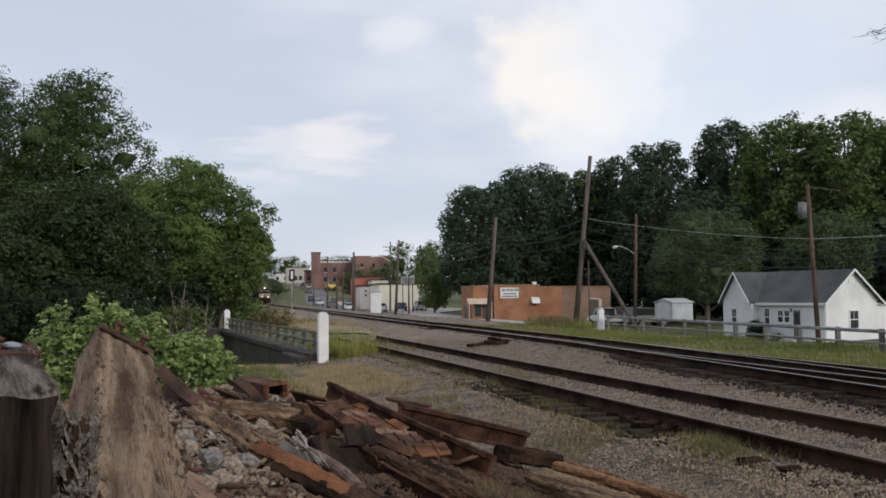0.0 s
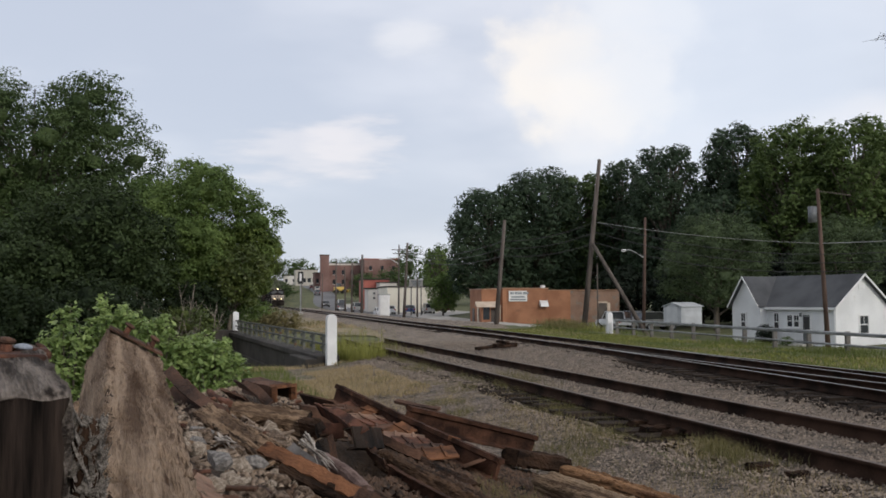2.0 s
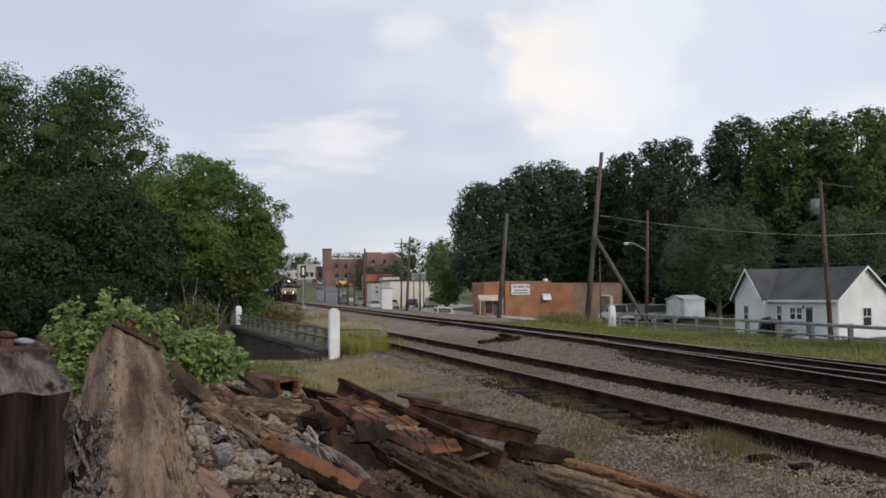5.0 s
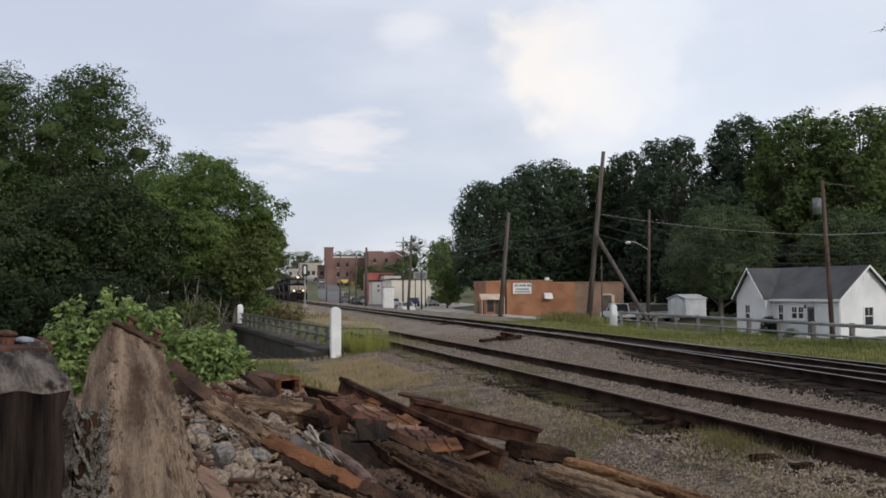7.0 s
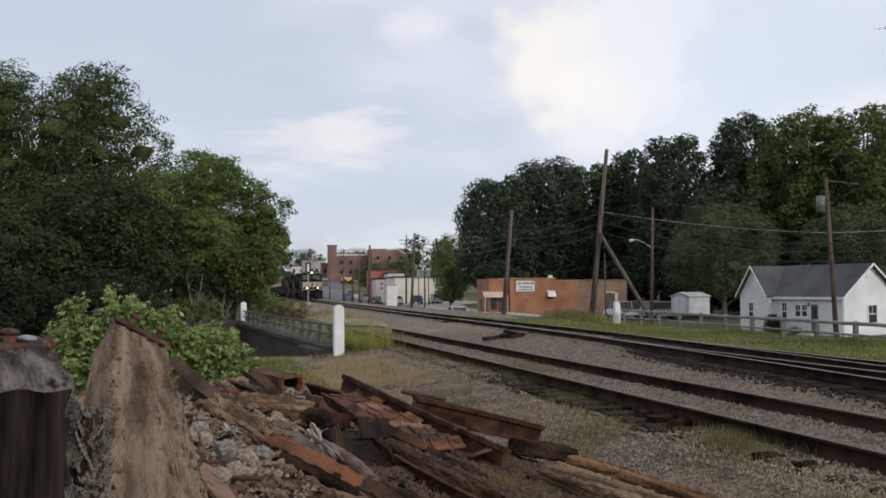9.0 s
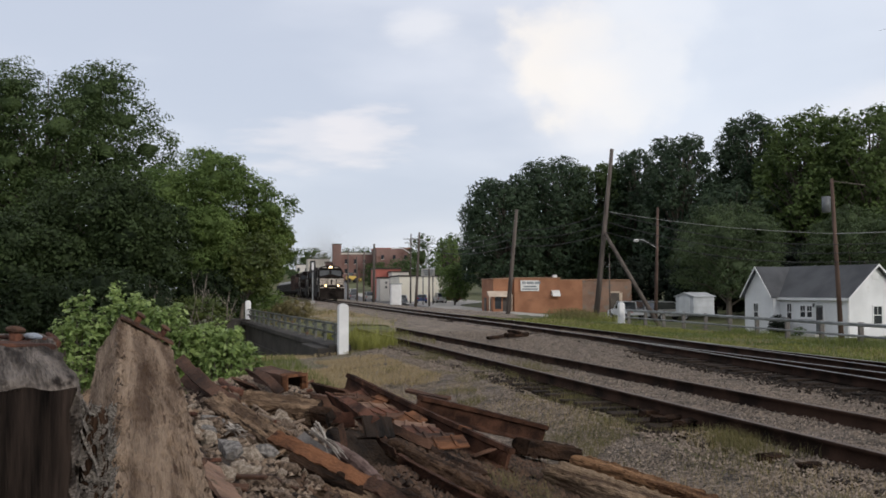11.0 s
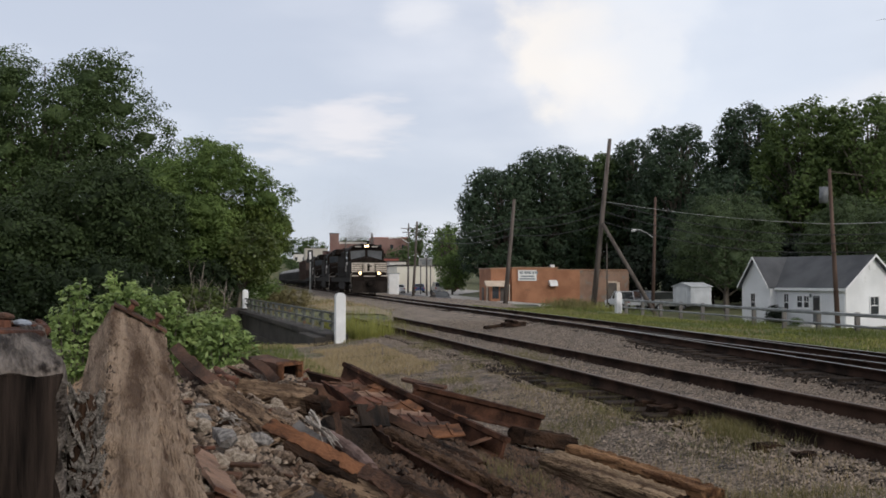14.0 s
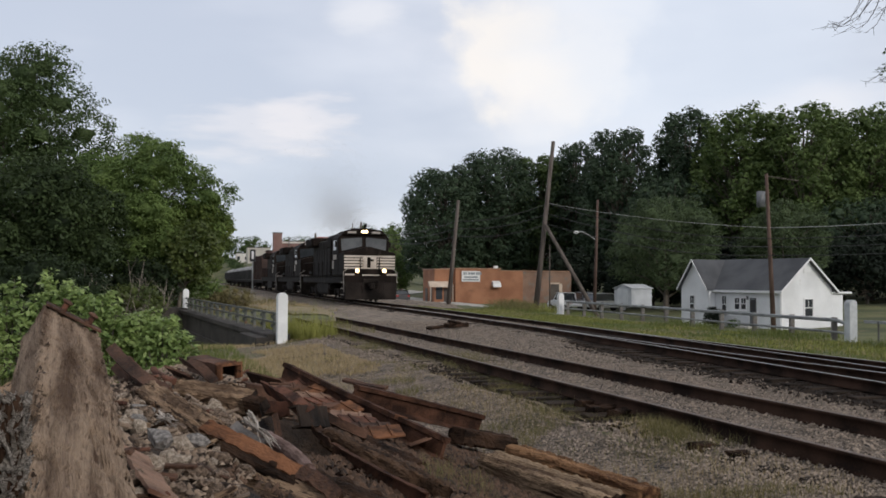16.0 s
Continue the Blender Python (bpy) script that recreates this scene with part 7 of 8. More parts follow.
OLIVE = mat("olive_low_weeds", (0.10, 0.095, 0.034), (0.24, 0.21, 0.085), 0.7, 6, rough=0.75, bump=0, island=0.6, sheer=0.3)


def sapling(x, y, top, width, seed, n, label, size=0.13):
    rng = random.Random(seed)
    z0 = ground_z(x, y)
    h = top - z0
    t = thing("sapling", Matrix.Translation((x, y, z0)), label, "sapling", "saplings behind the heap")
    ls, stems = [], []
    for k in range(9):
        a, r = k * 2.4, width / 2 * math.sqrt((k + 0.3) / 9)
        hh = h * rng.uniform(0.72, 1.0) * (1 - 0.25 * (r / (width / 2)) ** 2)
        q = (r * math.cos(a), r * math.sin(a) * 0.7, hh)
        stems.append(([(q[0] * 0.3, q[1] * 0.3, 0), (q[0] * 0.7, q[1] * 0.7, hh * 0.5), q], [0.018, 0.012, 0.004]))
        for f in (0.35, 0.55, 0.75, 0.92):
            ls.append((q[0] * (0.4 + 0.6 * f), q[1] * (0.4 + 0.6 * f), hh * f, 0.26 - 0.12 * f, 0.26 - 0.12 * f, 0.2))
    for st in stems:
        hang("stem", tubes("stem", [st], BARK, 5), BARK, t)
    hang("leaves", leaf_mesh("leaves", ls, int(n * 1.7), size * 0.78, seed, SAP, 9, up=0.9, narrow=0.45), SAP, t)


for x, y, top, w, n in ((-5.65, 15.5, 1.38, 0.8, 1600), (-5.05, 15.8, 1.64, 0.9, 2400), (-4.35, 15.5, 1.34, 1.1, 2800), (-3.75, 15.8, 1.04, 1.0, 2400), (-3.3, 15.4, 0.74, 0.9, 1900)):
    sapling(x, y, top, w, int(x * -100), n, "bright green leafy sapling behind the tie heap")


def blades(name, count, seed, pick, h, w, material, label, bend=0.5):
    """Grass: each blade a bent, tapering strip of three triangles."""
    g = np.random.default_rng(seed)
    p = np.array([pick(g) for _ in range(count)])
    hh = h * g.uniform(0.45, 1.3, (count, 1))
    a = g.uniform(0, 6.28, count)
    d = np.stack([np.cos(a), np.sin(a), np.zeros(count)], 1)
    s = np.stack([-np.sin(a), np.cos(a), np.zeros(count)], 1) * (w * g.uniform(0.6, 1.4, (count, 1)))
    lean = hh * bend * g.uniform(0.1, 1.0, (count, 1))
    upv = np.array([0, 0, 1.0])
    mid = p + upv * hh * 0.55 + d * lean * 0.3
    tip = p + upv * hh + d * lean
    v = np.stack([p - s / 2, p + s / 2, mid + s * 0.35, mid - s * 0.35, tip], 1).reshape(-1, 3)
    o = (np.arange(count) * 5)[:, None, None]
    f = (np.array([(0, 1, 2), (0, 2, 3), (3, 2, 4)])[None] + o).reshape(-1, 3)
    return tagged(hang(name, raw(name, v, f, material), material, None), label, "grass", kind="stuff")


def over(fx, fy, clump=0.0, cut=0.0):
    """Picks of ground points; clump keeps to patches where the noise is above cut."""
    def pick(g):
        for _ in range(12):
            y = fy(g)
            x = fx(g, y)
            if not clump or noise.noise((x * clump, y * clump, 6.6)) > cut:
                break
        return x, y, surf_z(x, y) - 0.015
    return pick


def lift(pick, fn):
    def out(g):
        x, y, z = pick(g)
        return x, y, fn(x, y)
    return out


bl = blades
bl("weeds", 1500, 61, over(lambda g, y: wall_x(y) + 0.45 + 1.25 * g.random() ** 1.3, lambda g: 26.4 + 5 * g.random() ** 1.3, 0.9, -0.1), 0.42, 0.013, WEED, "lush yellow-green weeds beside the bridge post")
bl("weeds", 260, 76, over(lambda g, y: wall_x(y) + 0.45 + 1.5 * g.random() ** 1.2, lambda g: 26.4 + 5 * g.random() ** 1.3), 0.85, 0.009, WEED, "tall airy weeds beside the bridge post")
bl("weeds", 3000, 62, over(lambda g, y: wall_x(y) + 0.6 + 3.5 * g.random(), lambda g: 33 + 22 * g.random(), 0.4, 0.05), 0.16, 0.016, OLIVE, "yellow-green weeds along the bridge")
bl("dry_grass", 16000, 63, over(lambda g, y: side_x(y) - 5.2 + 3.2 * g.random() ** 1.2, lambda g: 17.5 + 9 * g.random(), 0.5, -0.2), 0.085, 0.012, STRAW, "dry straw-coloured grass by the bridge end")
bl("grass", 14000, 64, over(lambda g, y: side_x(y) - 4.0 - 5.5 * g.random(), lambda g: 13 + 13 * g.random()), 0.15, 0.012, GRASS, "green grass on the bank by the stream")
bl("grass", 9000, 65, over(lambda g, y: -2.5 - 5 * g.random(), lambda g: 8 + 9 * g.random()), 0.3, 0.014, GRASS, "green grass behind the heap")
bl("weeds", 7500, 66, over(lambda g, y: side_x(y) - 0.95 - 1.7 * g.random() ** 0.8, lambda g: 7 + 21 * g.random() ** 1.1, 1.1, 0.26), 0.09, 0.0042, OLIVE, "low olive weeds in clumps along the siding", 1.1)
bl("weeds", 3500, 80, over(lambda g, y: side_x(y) - 0.95 - 2.6 * g.random(), lambda g: 7 + 16 * g.random(), 3.0, 0.3), 0.06, 0.004, OLIVE, "scattered small weeds in the gravel", 1.2)
for k, (cx, cy, rx_, ry_, cnt) in enumerate(((2.95, 10.0, 0.14, 0.4, 1500), (1.95, 14.6, 0.2, 1.0, 1900), (1.6, 18.6, 0.3, 1.2, 1400), (2.1, 11.9, 0.25, 0.5, 500), (2.6, 9.0, 0.25, 0.5, 400))):
    bl("weeds", cnt, 90 + k, lift(over(lambda g, y: cx + rx_ * g.normal(), lambda g: cy + ry_ * g.normal()), surf_z), 0.11, 0.0045, OLIVE, "tuft of low weeds in the gravel", 1.1)
bl("weeds", 2600, 78, over(lambda g, y: side_x(y) - 0.85 - 0.3 * g.random(), lambda g: 9 + 22 * g.random(), 2.2, 0.0), 0.13, 0.004, OLIVE, "thin wispy weeds against the siding rail", 0.7)
bl("dry_grass", 8000, 67, over(lambda g, y: side_x(y) - 0.9 - 2.4 * g.random(), lambda g: 7 + 21 * g.random(), 0.6, 0.25), 0.07, 0.004, STRAW, "sparse dry grass along the siding")
bl("grass", 30000, 68, over(lambda g, y: branch_x(y) + 1.9 + max(0.5, 12.9 - 0.197 * (y - 28) - branch_x(y) - 1.9) * g.random() ** 0.8, lambda g: 13 + 45 * g.random()), 0.085, 0.02, GRASS, "green grass strip along the guard fence")
bl("weeds", 15000, 77, over(lambda g, y: branch_x(y) + 1.9 + max(0.5, 12.9 - 0.197 * (y - 28) - branch_x(y) - 1.9) * g.random(), lambda g: 13 + 45 * g.random(), 0.3, -0.05), 0.085, 0.022, WEED, "yellow-green grass strip along the guard fence", 0.9)
bl("dry_grass", 4000, 69, over(lambda g, y: branch_x(y) + 1.9 + max(0.5, 12.9 - 0.197 * (y - 28) - branch_x(y) - 1.9) * g.random(), lambda g: 13 + 45 * g.random(), 0.4, 0.0), 0.12, 0.012, STRAW, "dry grass strip along the guard fence")
bl("grass", 7000, 70, over(lambda g, y: 12.9 - 0.197 * (y - 28) - 0.6 + 2.4 * g.random(), lambda g: 20 + 40 * g.random(), 0.35, 0.0), 0.2, 0.015, GRASS, "long grass under the guard fence")
bl("weeds", 2600, 71, over(lambda g, y: 8.3 + 0.75 * g.normal(), lambda g: 58 + 2.2 * g.normal()), 0.55, 0.022, OLIVE, "tall olive weeds round the leaning pole", 0.9)
bl("weeds", 1500, 79, over(lambda g, y: 9.5 + 0.7 * g.normal(), lambda g: 57 + 2.5 * g.normal()), 0.4, 0.022, WEED, "yellow-green weeds round the leaning pole", 0.9)
bl("weeds", 500, 72, over(lambda g, y: main_x(y) - 9.5 + 5.0 * g.random(), lambda g: 57 + 18 * g.random(), 0.3, 0.1), 0.3, 0.03, OLIVE, "tall weeds beside the far track")
bl("dry_grass", 2600, 73, over(lambda g, y: main_x(y) - 9.5 + 6.0 * g.random(), lambda g: 49 + 24 * g.random(), 0.3, -0.2), 0.14, 0.035, STRAW, "dry brown weeds beside the far track")
bl("weeds", 700, 74, over(lambda g, y: side_x(y) - 0.5 + 1.0 * g.random(), lambda g: 28 + 9 * g.random()), 0.14, 0.012, OLIVE, "weeds over the end of the siding")
bl("dry_grass", 350, 75, lift(over(lambda g, y: 0.32 + 0.5 * g.random(), lambda g: 6.3 + 1.0 * g.random()), pile_z), 0.11, 0.0022, OLIVE, "dry weeds growing through the heap", 1.0)

# ---- a tree past the picture's edge, with bare hanging twigs ----
TWIG = mat("dark_wet_bark", (0.018, 0.016, 0.015), (0.05, 0.045, 0.04), 2, 25, bump=0.6, grain=(3, 3, 0.5))
bt = thing("bare_limbed_tree", Matrix.Translation((13.9, 24.0, ground_z(13.9, 24.0) - 0.2)), "tree with long bare drooping twigs over the fence", "tree")
rb = random.Random(5)
limbs = [([(0, 0, 0), (0.2, 0.1, 3), (0.1, 0.2, 6.5), (0.3, 0, 12.2)], [0.28, 0.22, 0.16, 0.06])]


def droop(b, size, r):
    """A twig that hangs from b, flattens out and lifts its tip, with short side twigs."""
    way = Vector((rb.uniform(-0.85, -0.4), rb.uniform(-0.5, 0.5), 0)) * size
    pts = [b, b + way * 0.18 + Vector((0, 0, -0.34 * size)), b + way * 0.5 + Vector((0, 0, -0.7 * size)), b + way * 0.85 + Vector((0, 0, -0.86 * size)), b + way * 1.1 + Vector((0, 0, -0.8 * size))]
    limbs.append((pts, [r, r * 0.8, r * 0.6, r * 0.4, r * 0.2]))
    for _ in range(5):
        k = rb.choice((1, 2, 3))
        f0 = pts[k].lerp(pts[k + 1], rb.random())
        e = f0 + Vector((rb.uniform(-0.42, 0.1), rb.uniform(-0.2, 0.2), rb.uniform(-0.22, 0.08))) * size
        limbs.append(([f0, f0.lerp(e, 0.5) + Vector((0, 0, -0.03)), e], [r * 0.45, r * 0.35, r * 0.15]))


for z, x1, z1, twigs, size in ((8.4, -1.75, 9.1, 4, 1.15), (8.8, -1.45, 9.5, 3, 1.3), (6.8, -0.95, 7.5, 4, 0.75), (6.0, -0.8, 6.7, 3, 0.55)):
    s0, e0 = Vector((0.1, 0.15, z + 0.35)), Vector((x1 - 0.1, 0.1, z1 + 0.3))
    m0 = s0.lerp(e0, 0.5) + Vector((0, 0, 0.25))
    limbs.append(([s0, m0, e0], [0.05, 0.03, 0.014]))
    for k in range(twigs):
        droop(m0.lerp(e0, (k + 0.6) / twigs), size * rb.uniform(0.8, 1.15), 0.013)
hang("branch", tubes("branch", limbs, TWIG, 6), TWIG, bt)
hang("crown", leaf_mesh("crown", [(1.6 + 0.5 * k % 2, 0.6 * (k % 3) - 0.6, 6.5 + k * 0.8, 1.1, 1.1, 0.9) for k in range(6)] + [(-1.25, 0, 7.3, 0.22, 0.2, 0.16), (-1.1, 0, 7.75, 0.2, 0.2, 0.14)], 5000, 0.12, 5, LEAF_DARK, 14), LEAF_DARK, bt)

# ---- the train ----
BLACK = mat("grimy_black_paint", (0.007, 0.0052, 0.0045), (0.021, 0.0148, 0.012), 0.8, 9, rough=0.75, bump=0.1, spots=(0.055, 0.04, 0.032), spot_at=0.63, spec=0.1, grain=(1.5, 1.5, 0.4))
WHITE_PAINT = mat("white_stripe_paint", (0.40, 0.345, 0.295), (0.56, 0.50, 0.44), 1, 12, rough=0.6, bump=0.05)
HANDRAIL = mat("soiled_white_handrail", (0.28, 0.25, 0.22), (0.42, 0.38, 0.34), 2, 12, rough=0.7)
UNDER = mat("brake_dust_grime", (0.009, 0.0075, 0.0065), (0.03, 0.024, 0.021), 1, 12, rough=0.95, bump=0.2, spec=0.12)
HEADLIGHT = glow("headlight_lens", (1.0, 0.76, 0.42), 6.0)
DITCH = glow("ditch_light_lens", (1.0, 0.70, 0.34), 5.5)
CAB_GLASS = glass_mat("cab_windshield_glass", (0.085, 0.09, 0.095))
CAB_GLASS.node_tree.nodes["Principled BSDF"].inputs["Specular IOR Level"].default_value = 0.3
TRAIN, AXLES, CARS = [], [], []


def bogie(parent, x, axles, spread):
    b = part("truck", boxes((x, 1.12, 0.62, spread + 1.3, 0.16, 0.32), (x, -1.12, 0.62, spread + 1.3, 0.16, 0.32), (x, 0, 0.72, 1.0, 2.1, 0.3), bevel=0.04), UNDER, parent, "grimy truck frame")
    for k in range(axles):
        ax = x - spread / 2 + spread * k / (axles - 1)
        bm = bmesh.new()
        for s in (-1, 1):
            cyl(bm, (0, s * 0.70, 0), (0, s * 0.82, 0), 0.5, 0.5, 18)
        cyl(bm, (0, -0.9, 0), (0, 0.9, 0), 0.09, 0.09, 8)
        w = part("wheelset", bm, UNDER, parent)
        w.location = (ax, 0, 0.5)
        AXLES.append((w, parent, ax))
        for s in (-1, 1):
            part("journal_box", boxes((ax, s * 1.2, 0.55, 0.36, 0.16, 0.36), bevel=0.03), UNDER, b)


def locomotive(label, lit):
    """A wide-cab freight engine, 22 m long; x runs forward, with the front coupler at 0."""
    t = thing("locomotive", Matrix(), label, "locomotive", "train")
    part("underframe", boxes((-11.2, 0, 1.28, 20.8, 2.9, 0.42), bevel=0.04), BLACK, t)
    part("walkway", boxes((-11.2, 0, 1.52, 20.9, 3.05, 0.06)), UNDER, t)
    bm = bmesh.new()
    prism(bm, [(-1.45, 0.18), (1.45, 0.18), (1.5, 1.15), (-1.5, 1.15)], 0.5, Matrix.Translation((-0.95, 0, 0)))
    part("snow_plough", bm, UNDER, t, "dark grey snow plough")
    part("pilot", boxes((-0.75, 0, 1.3, 0.35, 3.0, 0.5), bevel=0.03), BLACK, t)
    part("coupler", boxes((-0.25, 0, 0.95, 0.7, 0.3, 0.32), bevel=0.06), UNDER, t)
    # nose with its shallow peaked top
    bm = bmesh.new()
    prism(bm, [(-1.5, 1.55), (1.5, 1.55), (1.5, 2.85), (0.0, 3.28), (-1.5, 2.85)], 2.1, Matrix.Translation((-3.05, 0, 0)))
    bmesh.ops.bevel(bm, geom=[e for e in bm.edges], offset=0.05, segments=1, affect="EDGES")
    nose = part("nose", bm, BLACK, t, "black nose with white stripes")
    for k in range(5 if lit else 0):
        for s in (-1, 1):
            part("stripe", boxes((-0.942, s * 0.94, 1.98 + 0.165 * k, 0.01, 1.06, 0.112)), WHITE_PAINT, nose, "white stripe")
    if lit:
        part("emblem", boxes((-0.942, 0, 2.31, 0.012, 0.78, 0.76)), WHITE_PAINT, nose, "white emblem panel")
        part("emblem_mark", boxes((-0.935, -0.05, 2.3, 0.012, 0.2, 0.6), (-0.935, 0.08, 2.42, 0.012, 0.3, 0.12)), BLACK, nose)
    for s in (-1, 1):
        part("nose_handrail", cyls(((-0.86, s * 0.55, 1.6), (-0.86, s * 0.55, 2.6), 0.025)), BLACK, nose)
        part("corner_handrail", cyls(((-0.75, s * 1.5, 0.6), (-0.7, s * 1.55, 1.75), 0.022), ((-0.7, s * 1.55, 1.75), (-0.7, s * 1.2, 2.0), 0.022), ((-0.75, s * 0.95, 1.5), (-0.72, s * 1.5, 1.5), 0.018)), HANDRAIL, t, "pale corner handrail")
        part("step_well", boxes((-1.05, s * 1.46, 0.8, 0.6, 0.12, 1.1), bevel=0.02), UNDER, t)
    part("platform_edge", boxes((-0.56, 0.0, 1.57, 0.03, 1.0, 0.07), (-0.56, 1.2, 1.6, 0.03, 0.55, 0.1), (-0.56, -1.2, 1.6, 0.03, 0.55, 0.1)), WHITE_PAINT, t, "white front platform edge")
    part("coupler_housing", boxes((-0.6, 0, 1.05, 0.3, 0.9, 0.6), bevel=0.05), UNDER, t)
    part("air_hose", cyls(((-0.5, 0.55, 1.2), (-0.42, 0.5, 0.55), 0.03), ((-0.5, -0.55, 1.2), (-0.42, -0.5, 0.55), 0.03), ((-0.5, 0.75, 1.25), (-0.42, 0.72, 0.7), 0.025)), BLACK, t)
    for s in (-1, 1):
        for z in (0.45, 0.8, 1.15):
            part("step", boxes((-1.0, s * 1.54, z, 0.5, 0.16, 0.04)), HANDRAIL, t, "pale edged step")
    # cab
    bm = bmesh.new()
    prism(bm, [(-1.52, 1.55), (1.52, 1.55), (1.52, 3.95), (1.12, 4.45), (0.5, 4.62), (-0.5, 4.62), (-1.12, 4.45), (-1.52, 3.95)], 2.6, Matrix.Translation((-5.6, 0, 0)))
    bmesh.ops.bevel(bm, geom=[e for e in bm.edges], offset=0.04, segments=1, affect="EDGES")
    cab_ = part("cab", bm, BLACK, t, "black cab")
    part("sun_visor", boxes((-2.88, 0, 4.22, 0.3, 2.5, 0.05)), BLACK, cab_)
    for s in (-1, 1):
        bm = bmesh.new()
        prism(bm, [(s * 0.12, 3.36), (s * 1.32, 3.02), (s * 1.36, 3.86), (s * 0.12, 3.98)][::s], 0.02, Matrix.Translation((-2.99, 0, 0)))
        part("windshield", bm, CAB_GLASS if lit else CAR_GLASS, cab_, "sloping windshield pane")
        part("number_board", boxes((-2.93, s * 0.72, 4.32, 0.12, 0.5, 0.16), bevel=0.01), HANDRAIL, cab_, "pale number board")
        part("side_window", boxes((-4.3, s * 1.525, 3.45, 1.2, 0.02, 0.7)), CAB_GLASS, cab_)
        part("mirror", boxes((-3.3, s * 1.62, 3.5, 0.05, 0.1, 0.4)), BLACK, cab_)
    part("headlight_box", boxes((-2.9, 0, 4.38, 0.25, 0.62, 0.32), bevel=0.04), BLACK, cab_)
    for s in (-1, 1):
        bm = bmesh.new()
        cyl(bm, (-2.8, s * 0.085, 4.38), (-2.75, s * 0.085, 4.38), 0.1, 0.1, 16)
        part("headlight", bm, HEADLIGHT if lit else CAB_GLASS, cab_, "twin headlight lens")
        bm = bmesh.new()
        cyl(bm, (-0.62, s * 0.78, 1.82), (-0.5, s * 0.78, 1.82), 0.105, 0.105, 16)
        part("ditch_light", bm, DITCH if lit else CAB_GLASS, t, "round ditch light")
        part("ditch_light_stand", boxes((-0.72, s * 0.78, 1.72, 0.16, 0.3, 0.4), bevel=0.03), BLACK, t)
    # long hood
    part("hood", boxes((-12.6, 0, 2.85, 14.0, 1.9, 2.7), bevel=0.12), BLACK, t, "grimy black long hood")
    part("air_intake", boxes((-8.6, 0, 3.9, 4.0, 2.3, 1.0), bevel=0.15), BLACK, t)
    part("radiator", boxes((-18.3, 0, 4.15, 3.6, 2.95, 0.75), bevel=0.12), BLACK, t, "overhanging radiator housing")
    part("exhaust", boxes((-11.8, 0, 4.32, 0.8, 0.7, 0.3), bevel=0.04), UNDER, t)
    part("horn", cyls(((-4.6, 0.3, 4.6), (-4.1, 0.3, 4.95), 0.05, 0.09)), UNDER, t)
    for s in (-1, 1):
        for k in range(6):
            part("louvre", boxes((-8.6 + 0.0 * k, s * 1.165, 3.55 + 0.13 * k, 3.6, 0.03, 0.05)), UNDER, t)
        for k in range(5):
            part("radiator_slat", boxes((-18.3, s * 1.49, 3.9 + 0.12 * k, 3.2, 0.03, 0.05)), UNDER, t)
        part("dynamic_brake_grille", boxes((-12.6, s * 0.97, 3.75, 2.2, 0.04, 0.6), bevel=0.01), UNDER, t)
        part("cab_ladder", cyls(((-5.75, s * 1.5, 1.55), (-5.75, s * 1.5, 3.9), 0.03), ((-6.15, s * 1.5, 1.55), (-6.15, s * 1.5, 3.9), 0.03)), BLACK, t)
        part("lettering", boxes((-4.3, s * 1.535, 2.65, 1.3, 0.01, 0.28)), WHITE_PAINT, t, "pale lettering bar on the cab side")
        part("air_tank", cyls(((-7.6, s * 1.15, 0.85), (-14.4, s * 1.15, 0.85), 0.2), seg=10), UNDER, t)
    part("fuel_tank", boxes((-11.0, 0, 0.78, 5.6, 2.7, 0.95), bevel=0.15), BLACK, t)
    for k in range(9):
        for s in (-1, 1):
            part("hood_door", boxes((-7.2 - 1.32 * k, s * 0.965, 2.6, 1.16, 0.03, 1.6), bevel=0.008), BLACK, t)
    for s in (-1, 1):
        rails = [((-6.0, s * 1.48, 2.5), (-20.9, s * 1.48, 2.5), 0.025)] + [((-6.0 - 2.1 * k, s * 1.48, 1.5), (-6.0 - 2.1 * k, s * 1.48, 2.5), 0.022) for k in range(8)]
        part("handrail", cyls(*rails, seg=6), BLACK, t)
        part("side_panel", boxes((-6.6, s * 0.99, 3.0, 1.2, 0.05, 1.7)), BLACK, t)
        part("side_emblem", boxes((-5.05, s * 1.53, 2.2, 0.5, 0.02, 0.5)), WHITE_PAINT, t, "white side emblem")
    for ob in t.children_recursive:
        ob.data.transform(Matrix.Diagonal((1, 1.04, 1.035, 1)))
        # the cab and hood sit low over the nose
        for v in ob.data.vertices:
            if v.co.z > 2.95:
                v.co.z = 2.95 + (v.co.z - 2.95) * 0.85
    for x in (-4.6, -17.6):
        bogie(t, x, 3, 3.4)
    return t


def boxcar(label, length, height, material, rib=True, roof=True):
    t = thing("freight_car", Matrix(), label, "freight car", "train")
    part("underframe", boxes((-length / 2, 0, 1.05, length - 0.6, 2.6, 0.35), bevel=0.03), UNDER, t)
    body = part("body", boxes((-length / 2, 0, 1.2 + height / 2, length - 0.9, 2.95, height), bevel=0.05), material, t)
    n = int(length / 1.3)
    for k in range(n):
        for s in (-1, 1):
            part("rib", boxes((-0.9 - (length - 1.8) * k / (n - 1), s * 1.52, 1.2 + height / 2, 0.1, 0.1, height - 0.15)), material, body)
    for x in (-2.2, -length + 2.2):
        bogie(t, x, 2, 1.75)
    part("coupler", boxes((-0.2, 0, 0.9, 0.7, 0.25, 0.28), bevel=0.05), UNDER, t)
    return t


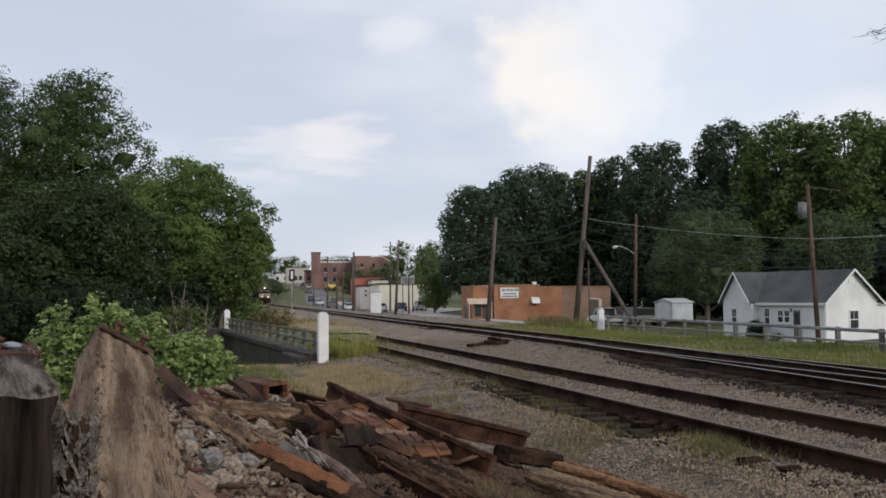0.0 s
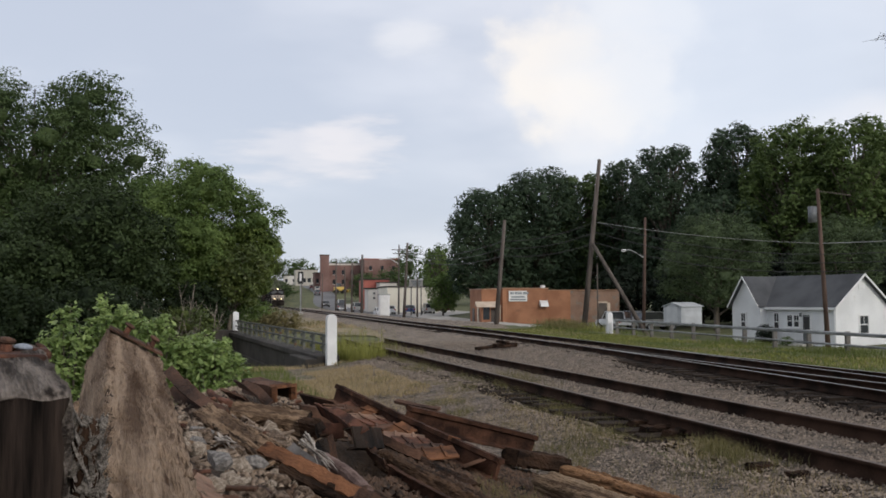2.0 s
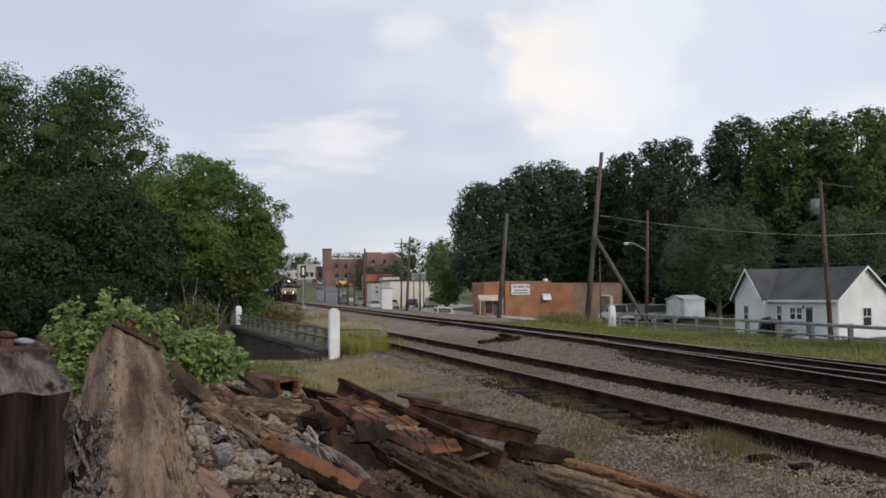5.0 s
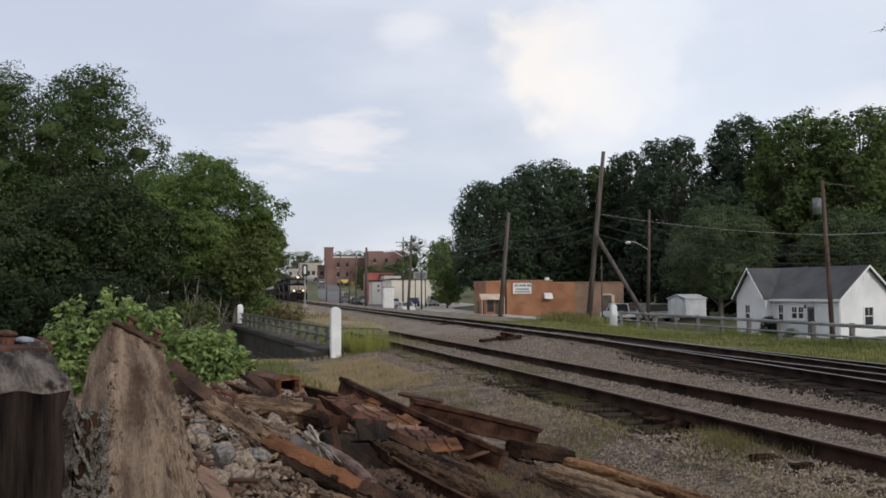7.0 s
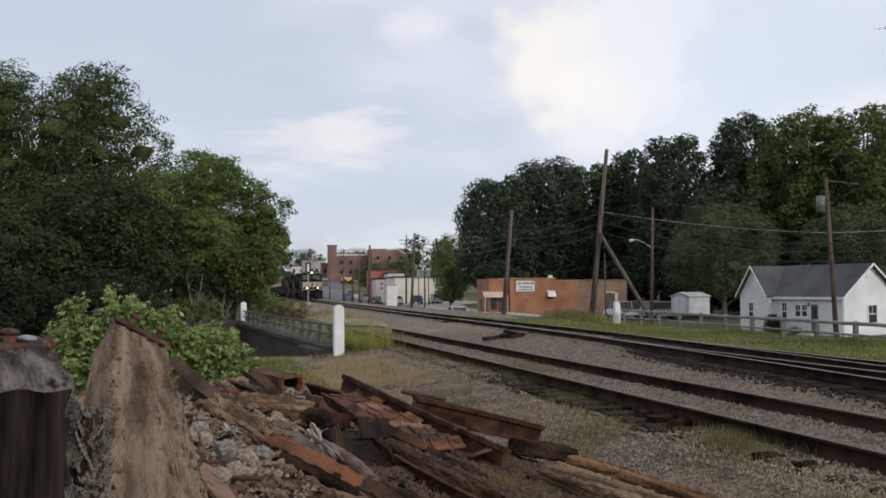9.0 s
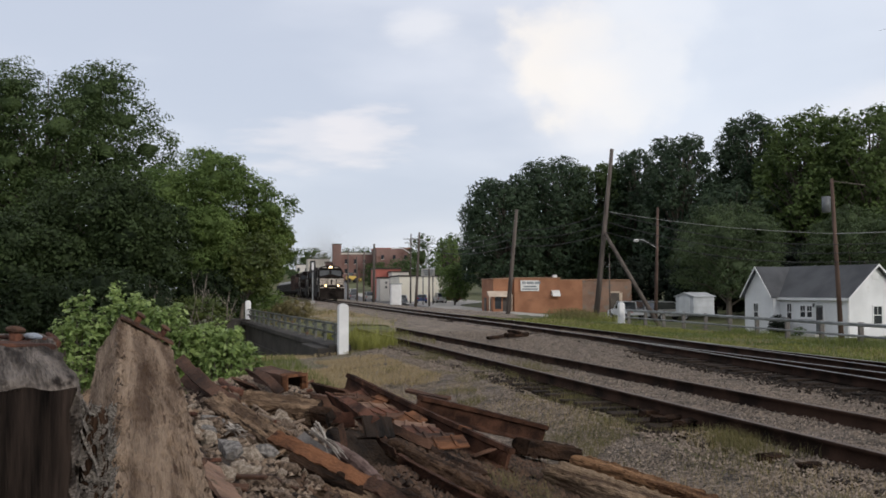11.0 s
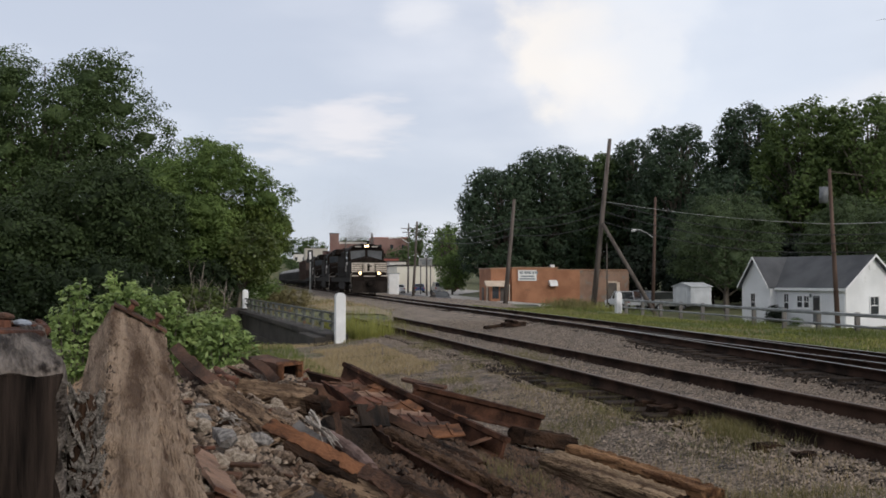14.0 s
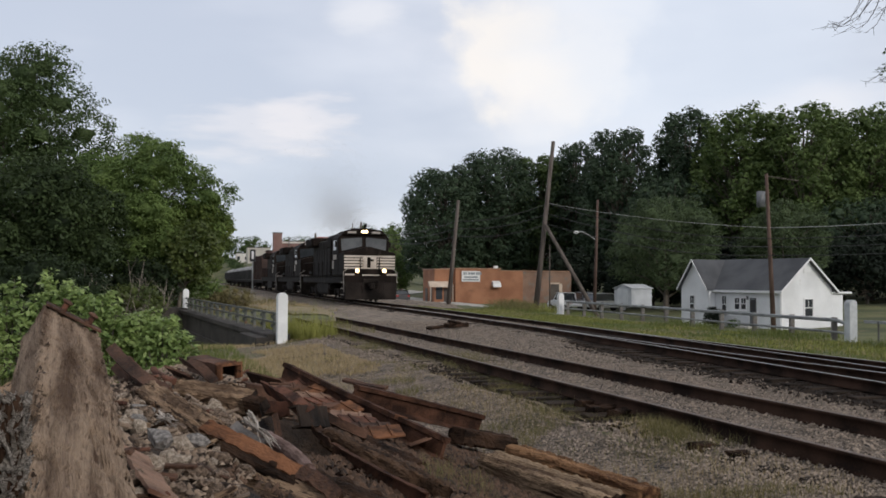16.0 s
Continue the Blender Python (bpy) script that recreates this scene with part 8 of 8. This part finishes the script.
def gondola(label, length, height, material, load):
    t = boxcar(label, length, height, material)
    bm = bmesh.new()
    rng = random.Random(length)
    for k in range(7):
        x = -2 - (length - 4) * k / 6
        vs = bmesh.ops.create_icosphere(bm, subdivisions=2, radius=1.0, matrix=pose(x, 0, 1.15 + height) @ Matrix.Diagonal((1.8, 1.35, 0.55 + rng.uniform(-0.1, 0.25), 1)))["verts"]
        for v in vs:
            v.co += Vector([rng.uniform(-0.09, 0.09) for _ in range(3)])
    part("load", bm, load, t, "heaped grey load")
    return t


CAR_BROWN = mat("oxide_brown_car_paint", (0.045, 0.026, 0.021), (0.085, 0.05, 0.039), 0.6, 8, rough=0.75, bump=0.1)
CAR_GREY = mat("dull_black_car_paint", (0.03, 0.03, 0.03), (0.07, 0.066, 0.062), 0.6, 8, rough=0.75, bump=0.1)
LOAD = mat("grey_scrap_load", (0.17, 0.17, 0.17), (0.40, 0.39, 0.39), 0.7, 6, rough=0.95, bump=0.8)
place = 0.0
for ob, length in ((locomotive("black freight locomotive with white nose stripes and lit headlights", True), 22.2),
                   (locomotive("second black freight locomotive coupled behind the first", False), 22.2),
                   (locomotive("third black freight locomotive coupled behind the second", False), 22.2),
                   (boxcar("tall oxide-brown freight car", 18.0, 3.1, CAR_BROWN), 18.0),
                   (gondola("low dark gondola car with heaped grey load", 16.5, 1.5, CAR_GREY, LOAD), 16.5),
                   (gondola("low dark gondola car with heaped grey load", 16.5, 1.5, CAR_GREY, LOAD), 16.5),
                   (gondola("low dark gondola car with heaped grey load", 16.5, 1.5, CAR_GREY, LOAD), 16.5),
                   (gondola("low dark gondola car with heaped grey load", 16.5, 1.5, CAR_GREY, LOAD), 16.5),
                   (gondola("low dark gondola car with heaped grey load", 16.5, 1.5, CAR_GREY, LOAD), 16.5),
                   (gondola("low dark gondola car with heaped grey load", 16.5, 1.5, CAR_GREY, LOAD), 16.5)):
    TRAIN.append((ob, place, length))
    place += length


# thin exhaust over the leading engine: a drift of soot flecks
SOOT = mat("grey_soot_flecks", (0.14, 0.125, 0.11), (0.22, 0.2, 0.18), 1, 5, rough=1.0, bump=0, spec=0.0)
smoke = thing("exhaust_smoke", Matrix(), "thin grey exhaust smoke trailing over the engines", "smoke")
g = np.random.default_rng(12)
for k in range(5):
    cnt = 24000
    c = np.array((-11.5 - 2.9 * k, 0.2 * k, 5.5 + 0.8 * k))
    pos = c + g.normal(size=(cnt, 3)) * np.array((2.2, 0.8 + 0.3 * k, 0.6 + 0.35 * k))
    a, b = g.normal(size=(cnt, 3)) * 0.0095, g.normal(size=(cnt, 3)) * 0.0095
    vs = np.stack([pos, pos + a, pos + b], 1).reshape(-1, 3)
    hang("puff", raw("puff", vs, np.arange(cnt * 3).reshape(-1, 3), SOOT), SOOT, smoke, kind="stuff")

# cars on the street: rows of time and distance up the road
CARS += [(vehicle(Matrix(), "white", (0.66, 0.67, 0.68), "white sedan driving along the street", "sedan", "cars on the street"), [(0, 179.0), (4, 121.0), (16, -53.0)], 1),
         (vehicle(Matrix(), "pale_silver", (0.55, 0.56, 0.57), "pale silver sedan driving along the street", "sedan", "cars on the street"), [(0, 234.6), (9, 101.4), (16, -2.2)], 1),
         (vehicle(Matrix(), "black", (0.02, 0.02, 0.022), "black car driving down the street", "sedan", "cars on the street"), [(0, 263.0), (11.5, 136.5), (12.5, 126.0), (13.0, 121.0), (13.5, 116.6), (14.0, 111.5), (14.5, 104.5), (15.0, 93.0), (15.5, 84.0), (16, 75.0)], 1),
         (vehicle(Matrix(), "black", (0.025, 0.024, 0.026), "dark car driving away up the street", "sedan", "cars on the street"), [(0, -95.0), (13.5, 85.0), (14.0, 89.5), (14.5, 96.0), (15.0, 103.0), (15.5, 111.5), (16, 119.5)], -1)]


def motions():
    cosine = 1 / math.sqrt(1 + 0.195 ** 2)
    for ob, back, length in TRAIN + [(smoke, 0.0, 22.2)]:
        rows = []
        for k in range(0, 17):
            y = 58.0 + 13.4 * (16 - k) + back * cosine
            y2 = y + length * cosine
            p, q = Vector((main_x(y), y, 0.0)), Vector((main_x(y2), y2, 0.0))
            rows.append((float(k), Matrix.Translation(p) @ Matrix.Rotation(math.atan2(p.y - q.y, p.x - q.x), 4, "Z")))
        walk(ob, rows)
    # the wheels of the first two engines roll without slipping
    for w, parent, ax in AXLES:
        if parent in (TRAIN[0][0], TRAIN[1][0]):
            walk(w, [(k / 30, Matrix.Translation((ax, 0, 0.5)) @ Matrix.Rotation(k / 30 * 13.65 / 0.5, 4, "Y")) for k in range(481)])
    for ob, keys, side in CARS:
        rows = []
        for k in range(0, 33):
            y = float(np.interp(k / 2, [a for a, _ in keys], [b for _, b in keys]))
            z = along(ROAD_Z, y)
            rows.append((k / 2, Matrix.Translation((road_x(y) - 1.7 * side, y, z + 0.01)) @ Matrix.Rotation(radians(-79 if side > 0 else 101), 4, "Z") @ Matrix.Rotation(side * math.atan2(along(ROAD_Z, y + 1) - z, 1.02), 4, "Y")))
        walk(ob, rows)


motions()
